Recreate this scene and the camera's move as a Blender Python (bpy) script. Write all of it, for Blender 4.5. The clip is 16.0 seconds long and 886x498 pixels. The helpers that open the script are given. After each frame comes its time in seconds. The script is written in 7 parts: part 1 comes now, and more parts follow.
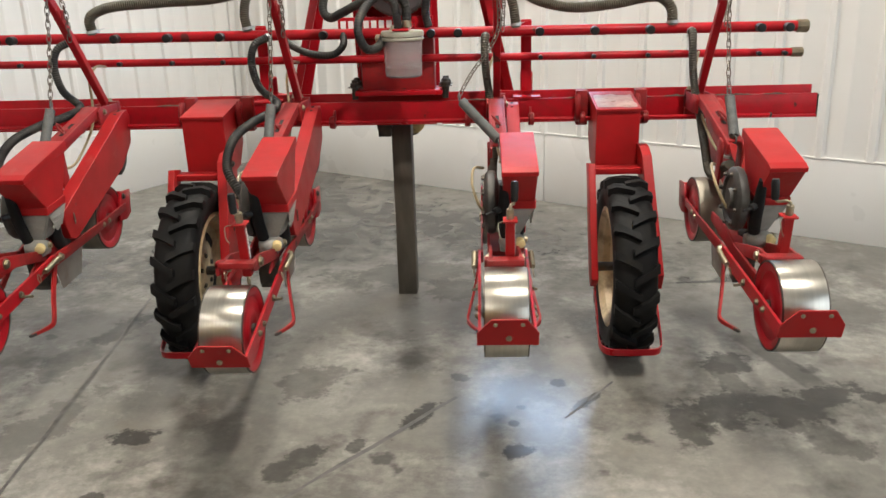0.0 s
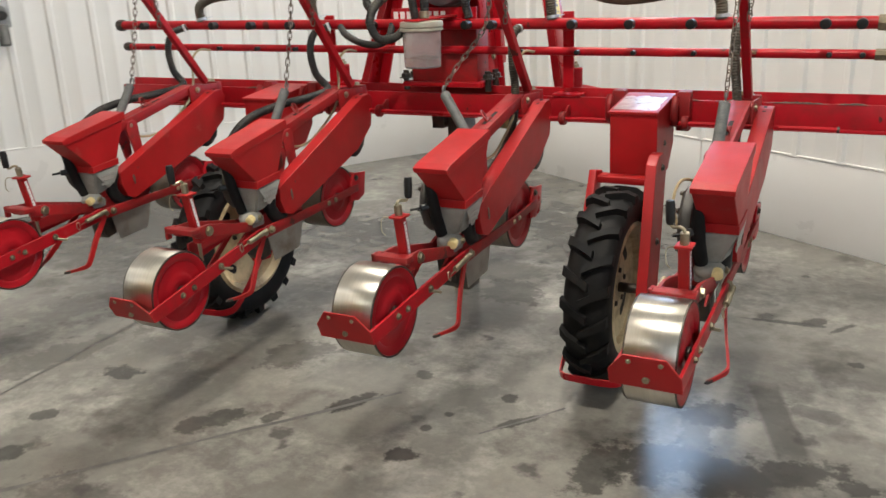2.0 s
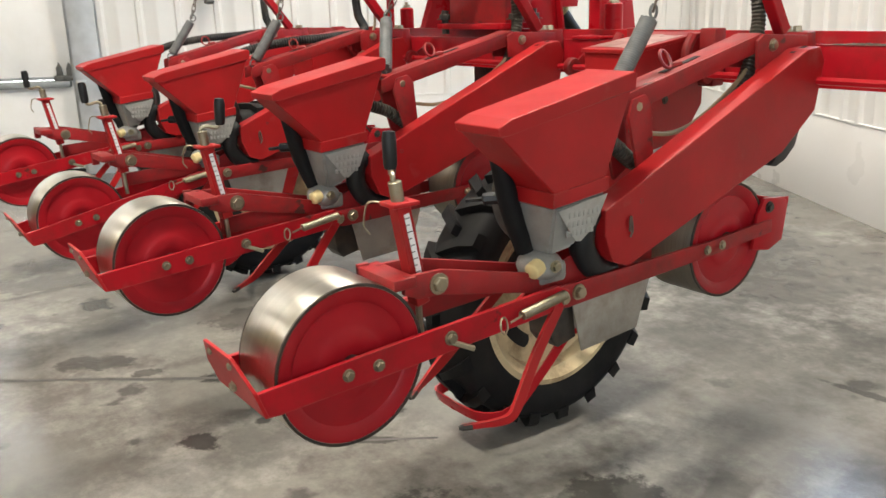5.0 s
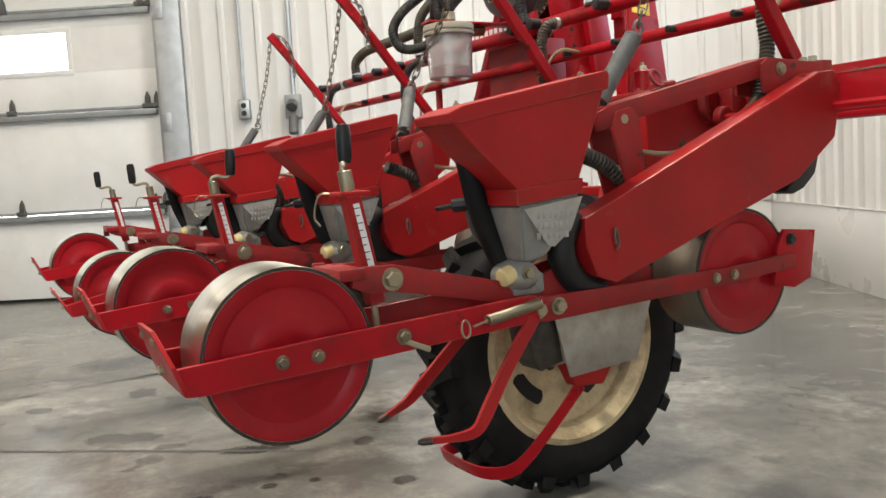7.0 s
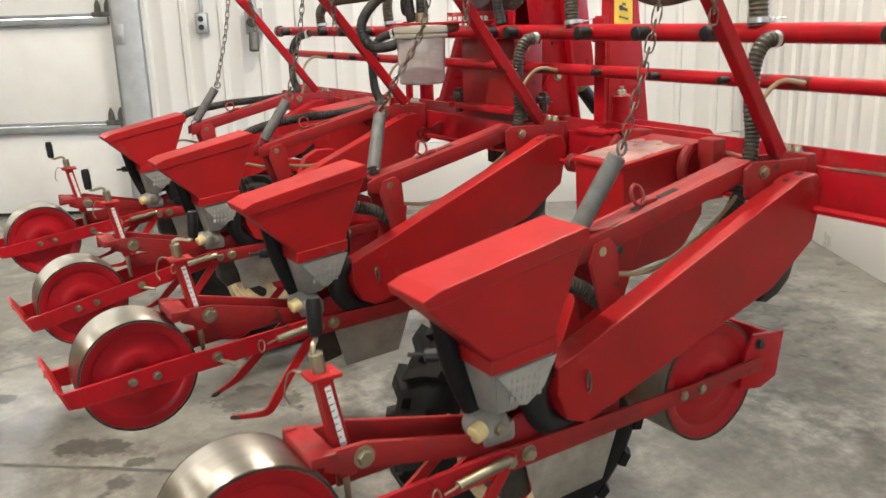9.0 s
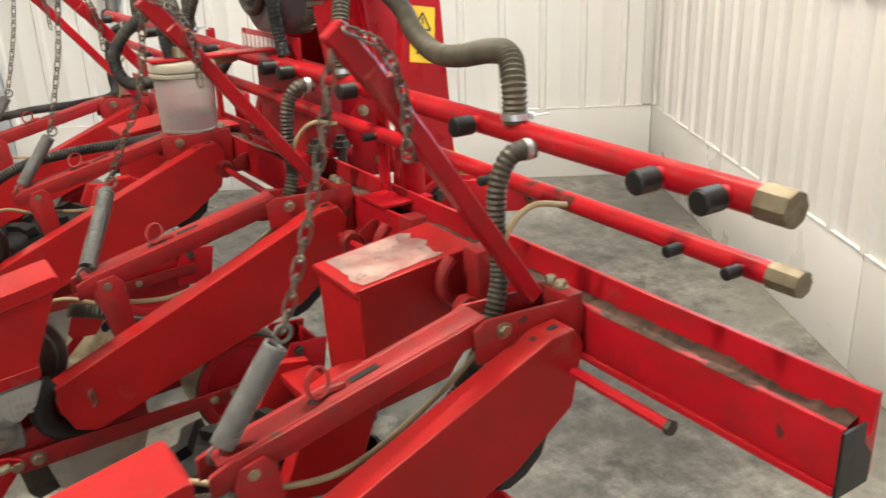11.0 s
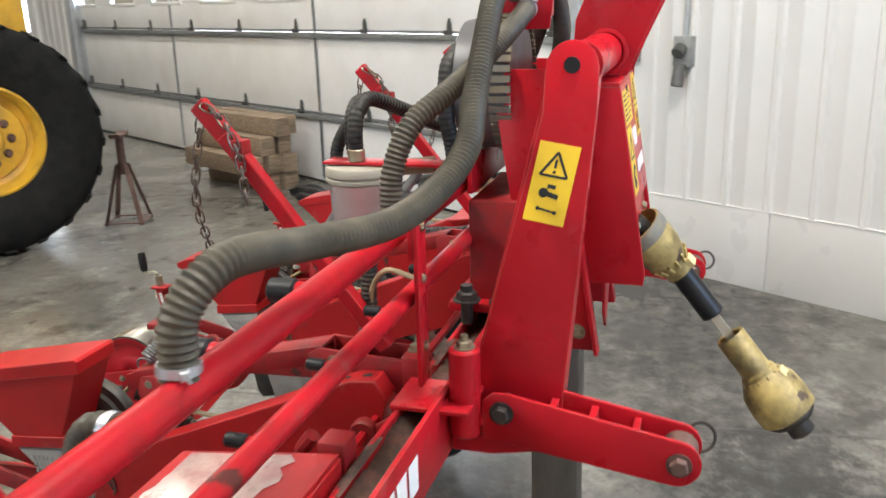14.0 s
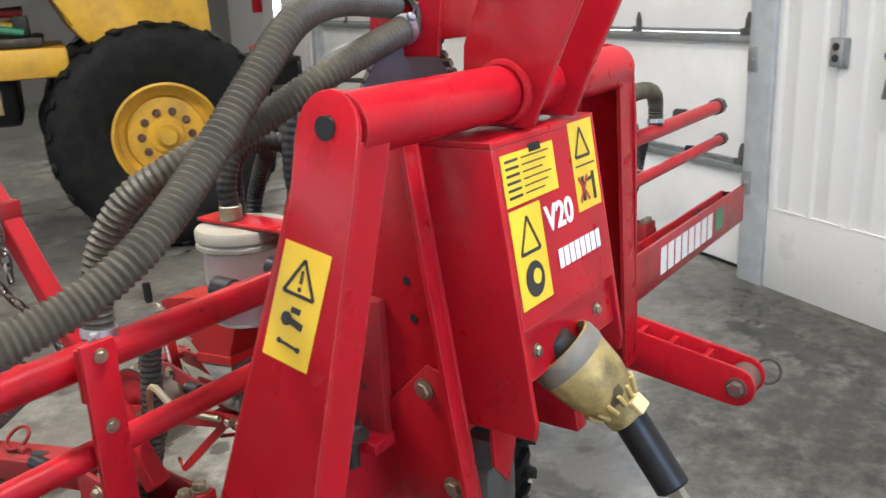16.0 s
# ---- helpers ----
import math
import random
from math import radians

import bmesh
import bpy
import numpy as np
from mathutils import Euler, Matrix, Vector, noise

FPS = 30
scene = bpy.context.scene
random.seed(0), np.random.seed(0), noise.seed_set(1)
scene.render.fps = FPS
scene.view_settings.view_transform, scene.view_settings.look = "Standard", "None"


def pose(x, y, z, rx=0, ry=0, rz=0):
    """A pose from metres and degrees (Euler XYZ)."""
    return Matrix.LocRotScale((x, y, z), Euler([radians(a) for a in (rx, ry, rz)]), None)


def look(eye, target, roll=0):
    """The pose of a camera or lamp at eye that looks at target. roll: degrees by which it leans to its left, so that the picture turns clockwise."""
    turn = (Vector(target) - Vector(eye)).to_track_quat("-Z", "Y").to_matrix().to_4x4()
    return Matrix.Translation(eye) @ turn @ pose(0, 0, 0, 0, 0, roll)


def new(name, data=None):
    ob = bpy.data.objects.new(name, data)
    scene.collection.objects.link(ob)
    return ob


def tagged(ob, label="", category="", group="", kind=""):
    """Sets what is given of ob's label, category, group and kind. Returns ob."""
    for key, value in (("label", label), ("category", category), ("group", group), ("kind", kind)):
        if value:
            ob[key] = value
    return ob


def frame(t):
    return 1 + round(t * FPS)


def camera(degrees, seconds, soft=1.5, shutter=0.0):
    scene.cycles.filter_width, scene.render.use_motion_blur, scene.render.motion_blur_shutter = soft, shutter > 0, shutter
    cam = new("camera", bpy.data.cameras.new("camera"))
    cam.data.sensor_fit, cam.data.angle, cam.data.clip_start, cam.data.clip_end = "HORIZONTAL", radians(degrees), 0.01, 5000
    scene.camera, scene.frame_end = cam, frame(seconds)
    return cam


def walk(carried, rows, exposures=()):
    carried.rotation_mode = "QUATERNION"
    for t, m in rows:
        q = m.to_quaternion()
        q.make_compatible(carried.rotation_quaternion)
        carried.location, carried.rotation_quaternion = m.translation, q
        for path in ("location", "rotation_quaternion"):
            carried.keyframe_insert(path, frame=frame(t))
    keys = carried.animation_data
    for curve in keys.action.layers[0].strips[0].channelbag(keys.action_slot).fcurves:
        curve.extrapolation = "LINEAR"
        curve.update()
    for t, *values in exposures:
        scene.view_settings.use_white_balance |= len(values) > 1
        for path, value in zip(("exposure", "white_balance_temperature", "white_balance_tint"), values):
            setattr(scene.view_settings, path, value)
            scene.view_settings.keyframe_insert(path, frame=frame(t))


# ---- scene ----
cam = camera(54.6, 16.0, soft=1.5, shutter=0.4)
PATH = [
    (0, (0.917, 0.659, 1.331), (0.821, 2.557, 0.706), -1.6),
    (0.5, (1.241, 0.709, 1.327), (0.939, 2.587, 0.71), -1.8),
    (1, (1.588, 0.744, 1.329), (1.039, 2.565, 0.709), -2.5),
    (1.5, (1.848, 0.866, 1.296), (1.147, 2.636, 0.683), -2.5),
    (2, (2.117, 1.024, 1.277), (1.23, 2.709, 0.667), -2.3),
    (2.5, (2.37, 1.221, 1.261), (1.278, 2.78, 0.647), -1.6),
    (3, (2.484, 1.474, 1.204), (1.316, 2.977, 0.589), -0.8),
    (3.5, (2.56, 1.718, 1.169), (1.333, 3.165, 0.535), -0.8),
    (4, (2.659, 1.94, 1.117), (1.312, 3.27, 0.471), -0.8),
    (4.2, (2.688, 2.02, 1.088), (1.292, 3.293, 0.431), -1.0),
    (6.3, (2.853, 2.419, 0.733), (1.131, 3.397, 0.454), -3.0),
    (6.5, (2.861, 2.432, 0.713), (1.132, 3.407, 0.472), -3.3),
    (7, (2.881, 2.445, 0.687), (1.134, 3.403, 0.513), -3.3),
    (7.5, (2.878, 2.445, 0.686), (1.119, 3.381, 0.509), -3.2),
    (8, (2.872, 2.442, 0.783), (1.126, 3.379, 0.506), -2.9),
    (8.2, (2.859, 2.451, 0.856), (1.133, 3.402, 0.516), -2.7),
    (10.3, (2.669, 2.825, 1.378), (1.054, 3.818, 0.738), -1.9),
    (10.5, (2.655, 2.921, 1.377), (1.047, 3.916, 0.724), -2.1),
    (11, (2.64, 3.145, 1.388), (1.064, 4.159, 0.689), -1.9),
    (11.5, (2.636, 3.376, 1.39), (0.957, 4.193, 0.675), -2.5),
    (12, (2.602, 3.569, 1.416), (0.803, 4.137, 0.751), -2.5),
    (12.5, (2.627, 3.84, 1.414), (0.734, 4.016, 0.791), -2.9),
    (13, (2.586, 4.078, 1.432), (0.69, 3.92, 0.815), -2.7),
    (13.5, (2.429, 4.26, 1.429), (0.555, 3.889, 0.837), -1.9),
    (14, (2.255, 4.402, 1.444), (0.42, 3.836, 0.885), -1.6),
    (14.5, (2.081, 4.537, 1.451), (0.308, 3.795, 0.897), -1.9),
    (15, (1.872, 4.648, 1.451), (0.146, 3.797, 0.907), -2.5),
    (15.5, (1.691, 4.717, 1.461), (0.026, 3.744, 0.931), -2.7),
    (16, (1.548, 4.781, 1.461), (-0.013, 3.666, 0.897), -2.6),
]
walk(cam, [(t, look(eye, target, roll)) for t, eye, target, roll in PATH],
     exposures=[(0, -0.10, 6450, 10), (1.0, -0.22, 6450, 10), (2.5, -0.13, 6450, 10), (4.2, 0.32, 6550, 10), (6.3, -0.10, 6550, 10), (8.2, 0.02, 6550, 10), (10.3, 0.16, 6900, 10), (11.7, 0.12, 6900, 10),
                (12.4, 0.12, 6250, 10), (13.5, 0.12, 6300, 10), (14.5, -0.04, 6100, 11), (16, -0.02, 6000, 12)])

# ---- world and light ----
BUILD = -31.0                       # the building is turned against the machine
CORNER = Vector((-0.78, 6.90, 0.0))
ROOM = Matrix.Translation(CORNER) @ Matrix.Rotation(radians(BUILD), 4, "Z")
CEILING = 4.3

world = bpy.data.worlds.new("sky")
scene.world = world
world.use_nodes = True
wn = world.node_tree.nodes
sky = wn.new("ShaderNodeTexSky")
sky.sky_type, sky.sun_disc = "NISHITA", False
sky.sun_elevation, sky.sun_rotation = radians(35), radians(140)
world.node_tree.links.new(sky.outputs[0], wn["Background"].inputs[0])
wn["Background"].inputs[1].default_value = 0.12
scene.view_settings.exposure = 0.0


def lamp(name, p, q, z, sx, sy, watts, colour, turn=0):
    data = bpy.data.lights.new(name, "AREA")
    data.shape, data.size, data.size_y, data.energy, data.color = "RECTANGLE", sx, sy, watts, colour
    ob = new(name, data)
    ob.matrix_world = ROOM @ pose(p, q, z, 0, turn, 0)
    return ob


# strip lights, none in view: place on the ceiling and watts; the one over the machine is the strongest
# the first two follow the floor shadows; the others are added to brighten the room
LAMPS = [(4.8, -3.15, 168), (2.3, -1.2, 150), (1.2, -6.8, 50), (4.55, -8.2, 75), (1.2, -10.0, 60), (4.55, -13.5, 50)]
for lp, lq, watts in LAMPS:
    lamp("strip_light", lp, lq, CEILING - 0.16, 0.16, 0.5, watts, (1.0, 0.935, 0.82))
# cool daylight in the small window of the siding wall and in an added, unseen wide window opposite the door wall
SMALL = (1.95, 2.75, 1.25, 2.2)
lamp("daylight", (SMALL[0] + SMALL[1]) / 2, -0.09, (SMALL[2] + SMALL[3]) / 2, SMALL[1] - SMALL[0], SMALL[3] - SMALL[2], 26, (0.50, 0.70, 1.0)).matrix_world @= pose(0, 0, 0, -90)
# added light from the unseen side, for the machine's right-hand faces
lamp("daylight", 8.97, -2.9, 1.9, 2.3, 4.6, 80, (0.78, 0.91, 1.0), turn=90)

# ---- materials ----
def material(name, base, rough=0.5, metal=0.0, vary=0.12, scale=8.0, dirt=None, dirt_amount=0.0, dirt_scale=3.0,
             bump=0.0, bump_scale=120.0, spec=0.5, rough_vary=0.1, coat=0.0, stretch=(1, 1, 1), worn=None, chips=0.0):
    m = bpy.data.materials.new(name)
    m.use_nodes = True
    n, l = m.node_tree.nodes, m.node_tree.links
    b = n["Principled BSDF"]
    b.inputs["Metallic"].default_value = metal
    b.inputs["Specular IOR Level"].default_value = spec
    b.inputs["Coat Weight"].default_value = coat
    b.inputs["Coat Roughness"].default_value = 0.15
    tc = n.new("ShaderNodeTexCoord")
    mp = n.new("ShaderNodeMapping")
    mp.inputs["Scale"].default_value = stretch
    l.new(tc.outputs["Object"], mp.inputs[0])
    oi = n.new("ShaderNodeObjectInfo")
    add = n.new("ShaderNodeVectorMath")
    add.operation = "MULTIPLY_ADD"
    l.new(oi.outputs["Random"], add.inputs[0])
    add.inputs[1].default_value = (17, 11, 5)
    l.new(mp.outputs[0], add.inputs[2])
    no = n.new("ShaderNodeTexNoise")
    no.inputs["Scale"].default_value, no.inputs["Detail"].default_value = scale, 5
    l.new(add.outputs[0], no.inputs["Vector"])
    r1 = n.new("ShaderNodeValToRGB")
    lo, hi = [c * (1 - vary) for c in base], [min(1, c * (1 + vary)) for c in base]
    r1.color_ramp.elements[0].position, r1.color_ramp.elements[0].color = 0.3, (*lo, 1)
    r1.color_ramp.elements[1].position, r1.color_ramp.elements[1].color = 0.7, (*hi, 1)
    l.new(no.outputs[0], r1.inputs[0])
    colour = r1.outputs[0]
    if dirt:
        nd = n.new("ShaderNodeTexNoise")
        nd.inputs["Scale"].default_value, nd.inputs["Detail"].default_value, nd.inputs["Roughness"].default_value = dirt_scale, 8, 0.65
        l.new(add.outputs[0], nd.inputs["Vector"])
        r2 = n.new("ShaderNodeValToRGB")
        r2.color_ramp.elements[0].position, r2.color_ramp.elements[1].position = 0.44, 0.74
        r2.color_ramp.elements[1].color = (dirt_amount,) * 3 + (1,)
        l.new(nd.outputs[0], r2.inputs[0])
        mx = n.new("ShaderNodeMixRGB")
        l.new(r2.outputs[0], mx.inputs[0])
        l.new(colour, mx.inputs[1])
        mx.inputs[2].default_value = (*dirt, 1)
        colour = mx.outputs[0]
    if worn:
        # rubbed edges: where the rounded normal leaves the flat one, broken up by noise
        bv, ge, dt = n.new("ShaderNodeBevel"), n.new("ShaderNodeNewGeometry"), n.new("ShaderNodeVectorMath")
        bv.samples, bv.inputs[0].default_value, dt.operation = 4, 0.0035, "DOT_PRODUCT"
        l.new(bv.outputs[0], dt.inputs[0])
        l.new(ge.outputs["Normal"], dt.inputs[1])
        nw, su, er, we = n.new("ShaderNodeTexNoise"), n.new("ShaderNodeMath"), n.new("ShaderNodeMapRange"), n.new("ShaderNodeMixRGB")
        nw.inputs["Scale"].default_value, nw.inputs["Detail"].default_value = 14, 6
        l.new(add.outputs[0], nw.inputs["Vector"])
        su.operation = "MULTIPLY_ADD"
        l.new(nw.outputs[0], su.inputs[0])
        su.inputs[1].default_value = 0.55
        l.new(dt.outputs["Value"], su.inputs[2])
        er.inputs[1].default_value, er.inputs[2].default_value, er.inputs[3].default_value, er.inputs[4].default_value = 1.06, 1.19, 0.75, 0.0
        l.new(su.outputs[0], er.inputs[0])
        l.new(er.outputs[0], we.inputs[0])
        l.new(colour, we.inputs[1])
        we.inputs[2].default_value = (*worn, 1)
        colour = we.outputs[0]
    if chips:
        # flaked paint with dark steel and dirt in the flakes
        nc, cr, mc = n.new("ShaderNodeTexNoise"), n.new("ShaderNodeMapRange"), n.new("ShaderNodeMixRGB")
        nc.inputs["Scale"].default_value, nc.inputs["Detail"].default_value = chips, 7
        l.new(add.outputs[0], nc.inputs["Vector"])
        cr.inputs[1].default_value, cr.inputs[2].default_value, cr.inputs[4].default_value = 0.67, 0.70, 0.85
        l.new(nc.outputs[0], cr.inputs[0])
        l.new(cr.outputs[0], mc.inputs[0])
        l.new(colour, mc.inputs[1])
        mc.inputs[2].default_value = (0.045, 0.024, 0.018, 1)
        colour = mc.outputs[0]
    l.new(colour, b.inputs["Base Color"])
    mr = n.new("ShaderNodeMapRange")
    mr.inputs[3].default_value, mr.inputs[4].default_value = max(0.03, rough - rough_vary), min(1, rough + rough_vary)
    nr = n.new("ShaderNodeTexNoise")
    nr.inputs["Scale"].default_value, nr.inputs["Detail"].default_value = scale * 2.3, 6
    l.new(add.outputs[0], nr.inputs["Vector"])
    l.new(nr.outputs[0], mr.inputs[0])
    l.new(mr.outputs[0], b.inputs["Roughness"])
    if bump:
        nb = n.new("ShaderNodeTexNoise")
        nb.inputs["Scale"].default_value, nb.inputs["Detail"].default_value = bump_scale, 4
        l.new(add.outputs[0], nb.inputs["Vector"])
        bu = n.new("ShaderNodeBump")
        bu.inputs["Strength"].default_value, bu.inputs["Distance"].default_value = bump, 0.002
        l.new(nb.outputs[0], bu.inputs["Height"])
        l.new(bu.outputs[0], b.inputs["Normal"])
    return m


RED = material("red_paint", (0.39, 0.0080, 0.0150), 0.30, spec=0.17, vary=0.10, scale=6, dirt=(0.15, 0.012, 0.014), dirt_amount=0.12, dirt_scale=20, bump=0.05, worn=(0.42, 0.10, 0.08))
RED_CHIPPED = material("chipped_red_paint", (0.375, 0.0080, 0.0150), 0.33, spec=0.18, vary=0.12, scale=6, dirt=(0.10, 0.02, 0.016), dirt_amount=0.5, dirt_scale=20, bump=0.06, worn=(0.30, 0.10, 0.08), chips=13)
RED_MATT = material("matt_red_paint", (0.345, 0.0105, 0.0125), 0.43, spec=0.22, vary=0.15, scale=7, dirt=(0.20, 0.022, 0.017), dirt_amount=0.45, dirt_scale=9, bump=0.08, worn=(0.34, 0.10, 0.08))
RED_DUSTY = material("dusty_red_paint", (0.28, 0.010, 0.012), 0.5, spec=0.32, vary=0.18, scale=9, dirt=(0.085, 0.022, 0.018), dirt_amount=0.75, dirt_scale=18, bump=0.12, worn=(0.10, 0.05, 0.04), chips=17)
RED_DISC = material("faded_red_paint", (0.33, 0.008, 0.014), 0.34, spec=0.2, vary=0.14, scale=10, dirt=(0.17, 0.014, 0.018), dirt_amount=0.4, dirt_scale=8)
STEEL = material("brushed_steel", (0.50, 0.475, 0.42), 0.34, 1.0, vary=0.10, scale=4, stretch=(60, 1, 1), dirt=(0.26, 0.22, 0.17), dirt_amount=0.3, dirt_scale=2)

def brush(m, amount):
    """Turns a metal's gloss into the long streaks of a surface brushed round its axle."""
    n, l = m.node_tree.nodes, m.node_tree.links
    tg = n.new("ShaderNodeTangent")
    tg.direction_type, tg.axis = "RADIAL", "X"
    b = n["Principled BSDF"]
    b.inputs["Anisotropic"].default_value, b.inputs["Anisotropic Rotation"].default_value = amount, 0.25
    l.new(tg.outputs[0], b.inputs["Tangent"])


brush(STEEL, 0.75)
STEEL_DIRTY = material("dirty_steel", (0.26, 0.235, 0.195), 0.45, 0.9, vary=0.25, scale=6, stretch=(20, 1, 1), dirt=(0.12, 0.09, 0.06), dirt_amount=0.7, dirt_scale=6)
ZINC = material("zinc_plate", (0.36, 0.32, 0.23), 0.42, 0.95, vary=0.15, scale=30, dirt=(0.25, 0.2, 0.13), dirt_amount=0.5, dirt_scale=40)
GALV = material("galvanised_steel", (0.52, 0.55, 0.58), 0.42, 0.9, vary=0.14, scale=18, dirt=(0.4, 0.42, 0.44), dirt_amount=0.5, dirt_scale=9)
DARKMETAL = material("dark_metal", (0.055, 0.05, 0.045), 0.5, 0.7, vary=0.3, scale=30, dirt=(0.12, 0.08, 0.05), dirt_amount=0.6, dirt_scale=20)
CHAIN = material("chain_steel", (0.17, 0.15, 0.13), 0.45, 0.85, vary=0.35, scale=60, dirt=(0.12, 0.06, 0.03), dirt_amount=0.7, dirt_scale=50)
BRASS = material("dull_brass", (0.20, 0.165, 0.11), 0.55, 0.6, vary=0.25, scale=30, dirt=(0.09, 0.07, 0.05), dirt_amount=0.8, dirt_scale=40)
# paler copy of the cast aluminium for its lit right-hand face
ALU_LIT = material("lit_cast_aluminium", (0.44, 0.43, 0.40), 0.5, 0.4, vary=0.15, scale=14, dirt=(0.2, 0.18, 0.15), dirt_amount=0.6, dirt_scale=12, bump=0.25, bump_scale=300)
ALU = material("cast_aluminium", (0.30, 0.295, 0.275), 0.55, 0.25, vary=0.18, scale=14, dirt=(0.12, 0.11, 0.095), dirt_amount=0.7, dirt_scale=12, bump=0.25, bump_scale=300)
# raised marks, coloured darker for the shade of their relief
CAST_MARK = material("shadowed_casting", (0.36, 0.355, 0.33), 0.55, 0.25, vary=0.18, scale=14)
# dark housing on the meter's left, with that side's shade in its colour
CAST_DARK = material("dark_casting", (0.045, 0.043, 0.04), 0.5, 0.3, vary=0.25, scale=16, dirt=(0.13, 0.12, 0.10), dirt_amount=0.5, dirt_scale=14, bump=0.2, bump_scale=200)
HOSE_DARK = material("dark_ribbed_hose", (0.042, 0.038, 0.029), 0.5, vary=0.25, scale=20, spec=0.35, dirt=(0.10, 0.085, 0.06), dirt_amount=0.7, dirt_scale=18)
STRUT = material("dull_galvanised_strut", (0.30, 0.31, 0.31), 0.5, 0.6, vary=0.15, scale=14)
HINGE = material("dark_hinge", (0.12, 0.12, 0.115), 0.5, 0.5, vary=0.25, scale=25)
WORNGREY = material("worn_grey_plastic", (0.17, 0.155, 0.125), 0.55, vary=0.3, scale=20, dirt=(0.3, 0.23, 0.1), dirt_amount=0.7, dirt_scale=14)
SHEET = material("sheet_steel", (0.38, 0.36, 0.33), 0.45, 0.7, vary=0.15, scale=9, dirt=(0.20, 0.14, 0.085), dirt_amount=0.9, dirt_scale=10)
RUBBER = material("tyre_rubber", (0.008, 0.008, 0.0085), 0.62, vary=0.3, scale=14, spec=0.18, dirt=(0.024, 0.022, 0.018), dirt_amount=0.6, dirt_scale=9, bump=0.2)
BLACK = material("black_plastic", (0.012, 0.012, 0.0125), 0.42, spec=0.3, vary=0.25, scale=20)
FANGREY = material("grey_plastic", (0.09, 0.088, 0.09), 0.4, vary=0.15, scale=12)
SOIL = material("dry_soil", (0.05, 0.03, 0.02), 0.9, vary=0.4, scale=60, dirt=(0.15, 0.05, 0.04), dirt_amount=0.6, dirt_scale=30, bump=0.4, bump_scale=400)
HOSE = material("grey_hose", (0.064, 0.056, 0.040), 0.5, vary=0.25, scale=20, spec=0.35, dirt=(0.125, 0.108, 0.075), dirt_amount=0.7, dirt_scale=14)
HOSE_BLACK = material("black_hose", (0.018, 0.018, 0.018), 0.5, spec=0.3, vary=0.3, scale=25, dirt=(0.11, 0.1, 0.08), dirt_amount=0.5, dirt_scale=15)
TUBE = material("clouded_tube", (0.33, 0.26, 0.15), 0.4, vary=0.2, scale=20, dirt=(0.25, 0.18, 0.1), dirt_amount=0.7, dirt_scale=20)
SPRING = material("grey_spring", (0.15, 0.153, 0.148), 0.55, 0.3, vary=0.2, scale=40)
RIM = material("cream_rim_paint", (0.62, 0.50, 0.30), 0.5, vary=0.12, scale=9, dirt=(0.16, 0.10, 0.05), dirt_amount=1.0, dirt_scale=12)
SHIELD = material("dirty_yellow_shield", (0.38, 0.28, 0.095), 0.5, vary=0.4, scale=25, dirt=(0.05, 0.036, 0.02), dirt_amount=1.0, dirt_scale=16, bump=0.2, chips=15)
STICKER = material("yellow_sticker", (0.80, 0.53, 0.02), 0.4, vary=0.05, scale=12, dirt=(0.5, 0.33, 0.03), dirt_amount=0.4, dirt_scale=9)
INK = material("black_ink", (0.02, 0.02, 0.02), 0.5, vary=0.2)
INK_RED = material("red_ink", (0.5, 0.03, 0.03), 0.5, vary=0.2)
LETTER = material("white_lettering", (0.80, 0.79, 0.78), 0.45, vary=0.05)
GREEN = material("green_sticker", (0.03, 0.2, 0.1), 0.45, vary=0.15)
PAPER = material("worn_label", (0.62, 0.45, 0.40), 0.3, vary=0.25, scale=16, dirt=(0.40, 0.05, 0.05), dirt_amount=0.9, dirt_scale=12, coat=0.4)
YELLOW = material("yellow_paint", (0.66, 0.38, 0.03), 0.42, vary=0.1, scale=5, dirt=(0.25, 0.16, 0.05), dirt_amount=0.6, dirt_scale=6)
WOOD = material("weathered_wood", (0.27, 0.20, 0.135), 0.7, vary=0.3, scale=6, stretch=(1, 9, 9), dirt=(0.09, 0.065, 0.045), dirt_amount=0.6, dirt_scale=5, bump=0.25)
LEG = material("grey_brown_post", (0.08, 0.069, 0.054), 0.6, vary=0.25, scale=7, stretch=(5, 5, 1), dirt=(0.06, 0.05, 0.04), dirt_amount=0.7, dirt_scale=8)
RUST = material("rusty_steel", (0.13, 0.075, 0.06), 0.65, 0.3, vary=0.3, scale=14)
WALL = material("white_steel_siding", (0.66, 0.655, 0.64), 0.38, vary=0.03, scale=2, dirt=(0.66, 0.64, 0.6), dirt_amount=0.4, dirt_scale=1.6)
BAND = material("white_liner_panel", (0.645, 0.64, 0.625), 0.3, vary=0.03, scale=2, dirt=(0.6, 0.57, 0.52), dirt_amount=0.35, dirt_scale=2.2)
DOORPAINT = material("white_door_panel", (0.80, 0.795, 0.78), 0.45, vary=0.03, scale=3, dirt=(0.62, 0.6, 0.55), dirt_amount=0.4, dirt_scale=2.5, bump=0.1, bump_scale=160)
LOW_BOUNCE = material("low_bounce_grey_steel", (0.20, 0.195, 0.185), 0.5, vary=0.03, scale=2)
CEIL_WHITE = material("white_ceiling_steel", (0.62, 0.615, 0.60), 0.45, vary=0.03, scale=2)
JAMB = material("pale_galvanised_trim", (0.56, 0.59, 0.62), 0.4, 0.35, vary=0.1, scale=14)
CREAM = material("cream_cap", (0.72, 0.58, 0.28), 0.5, vary=0.12, scale=30)
GREYBOX = material("grey_fitting", (0.3, 0.31, 0.31), 0.5, 0.5, vary=0.15, scale=20)
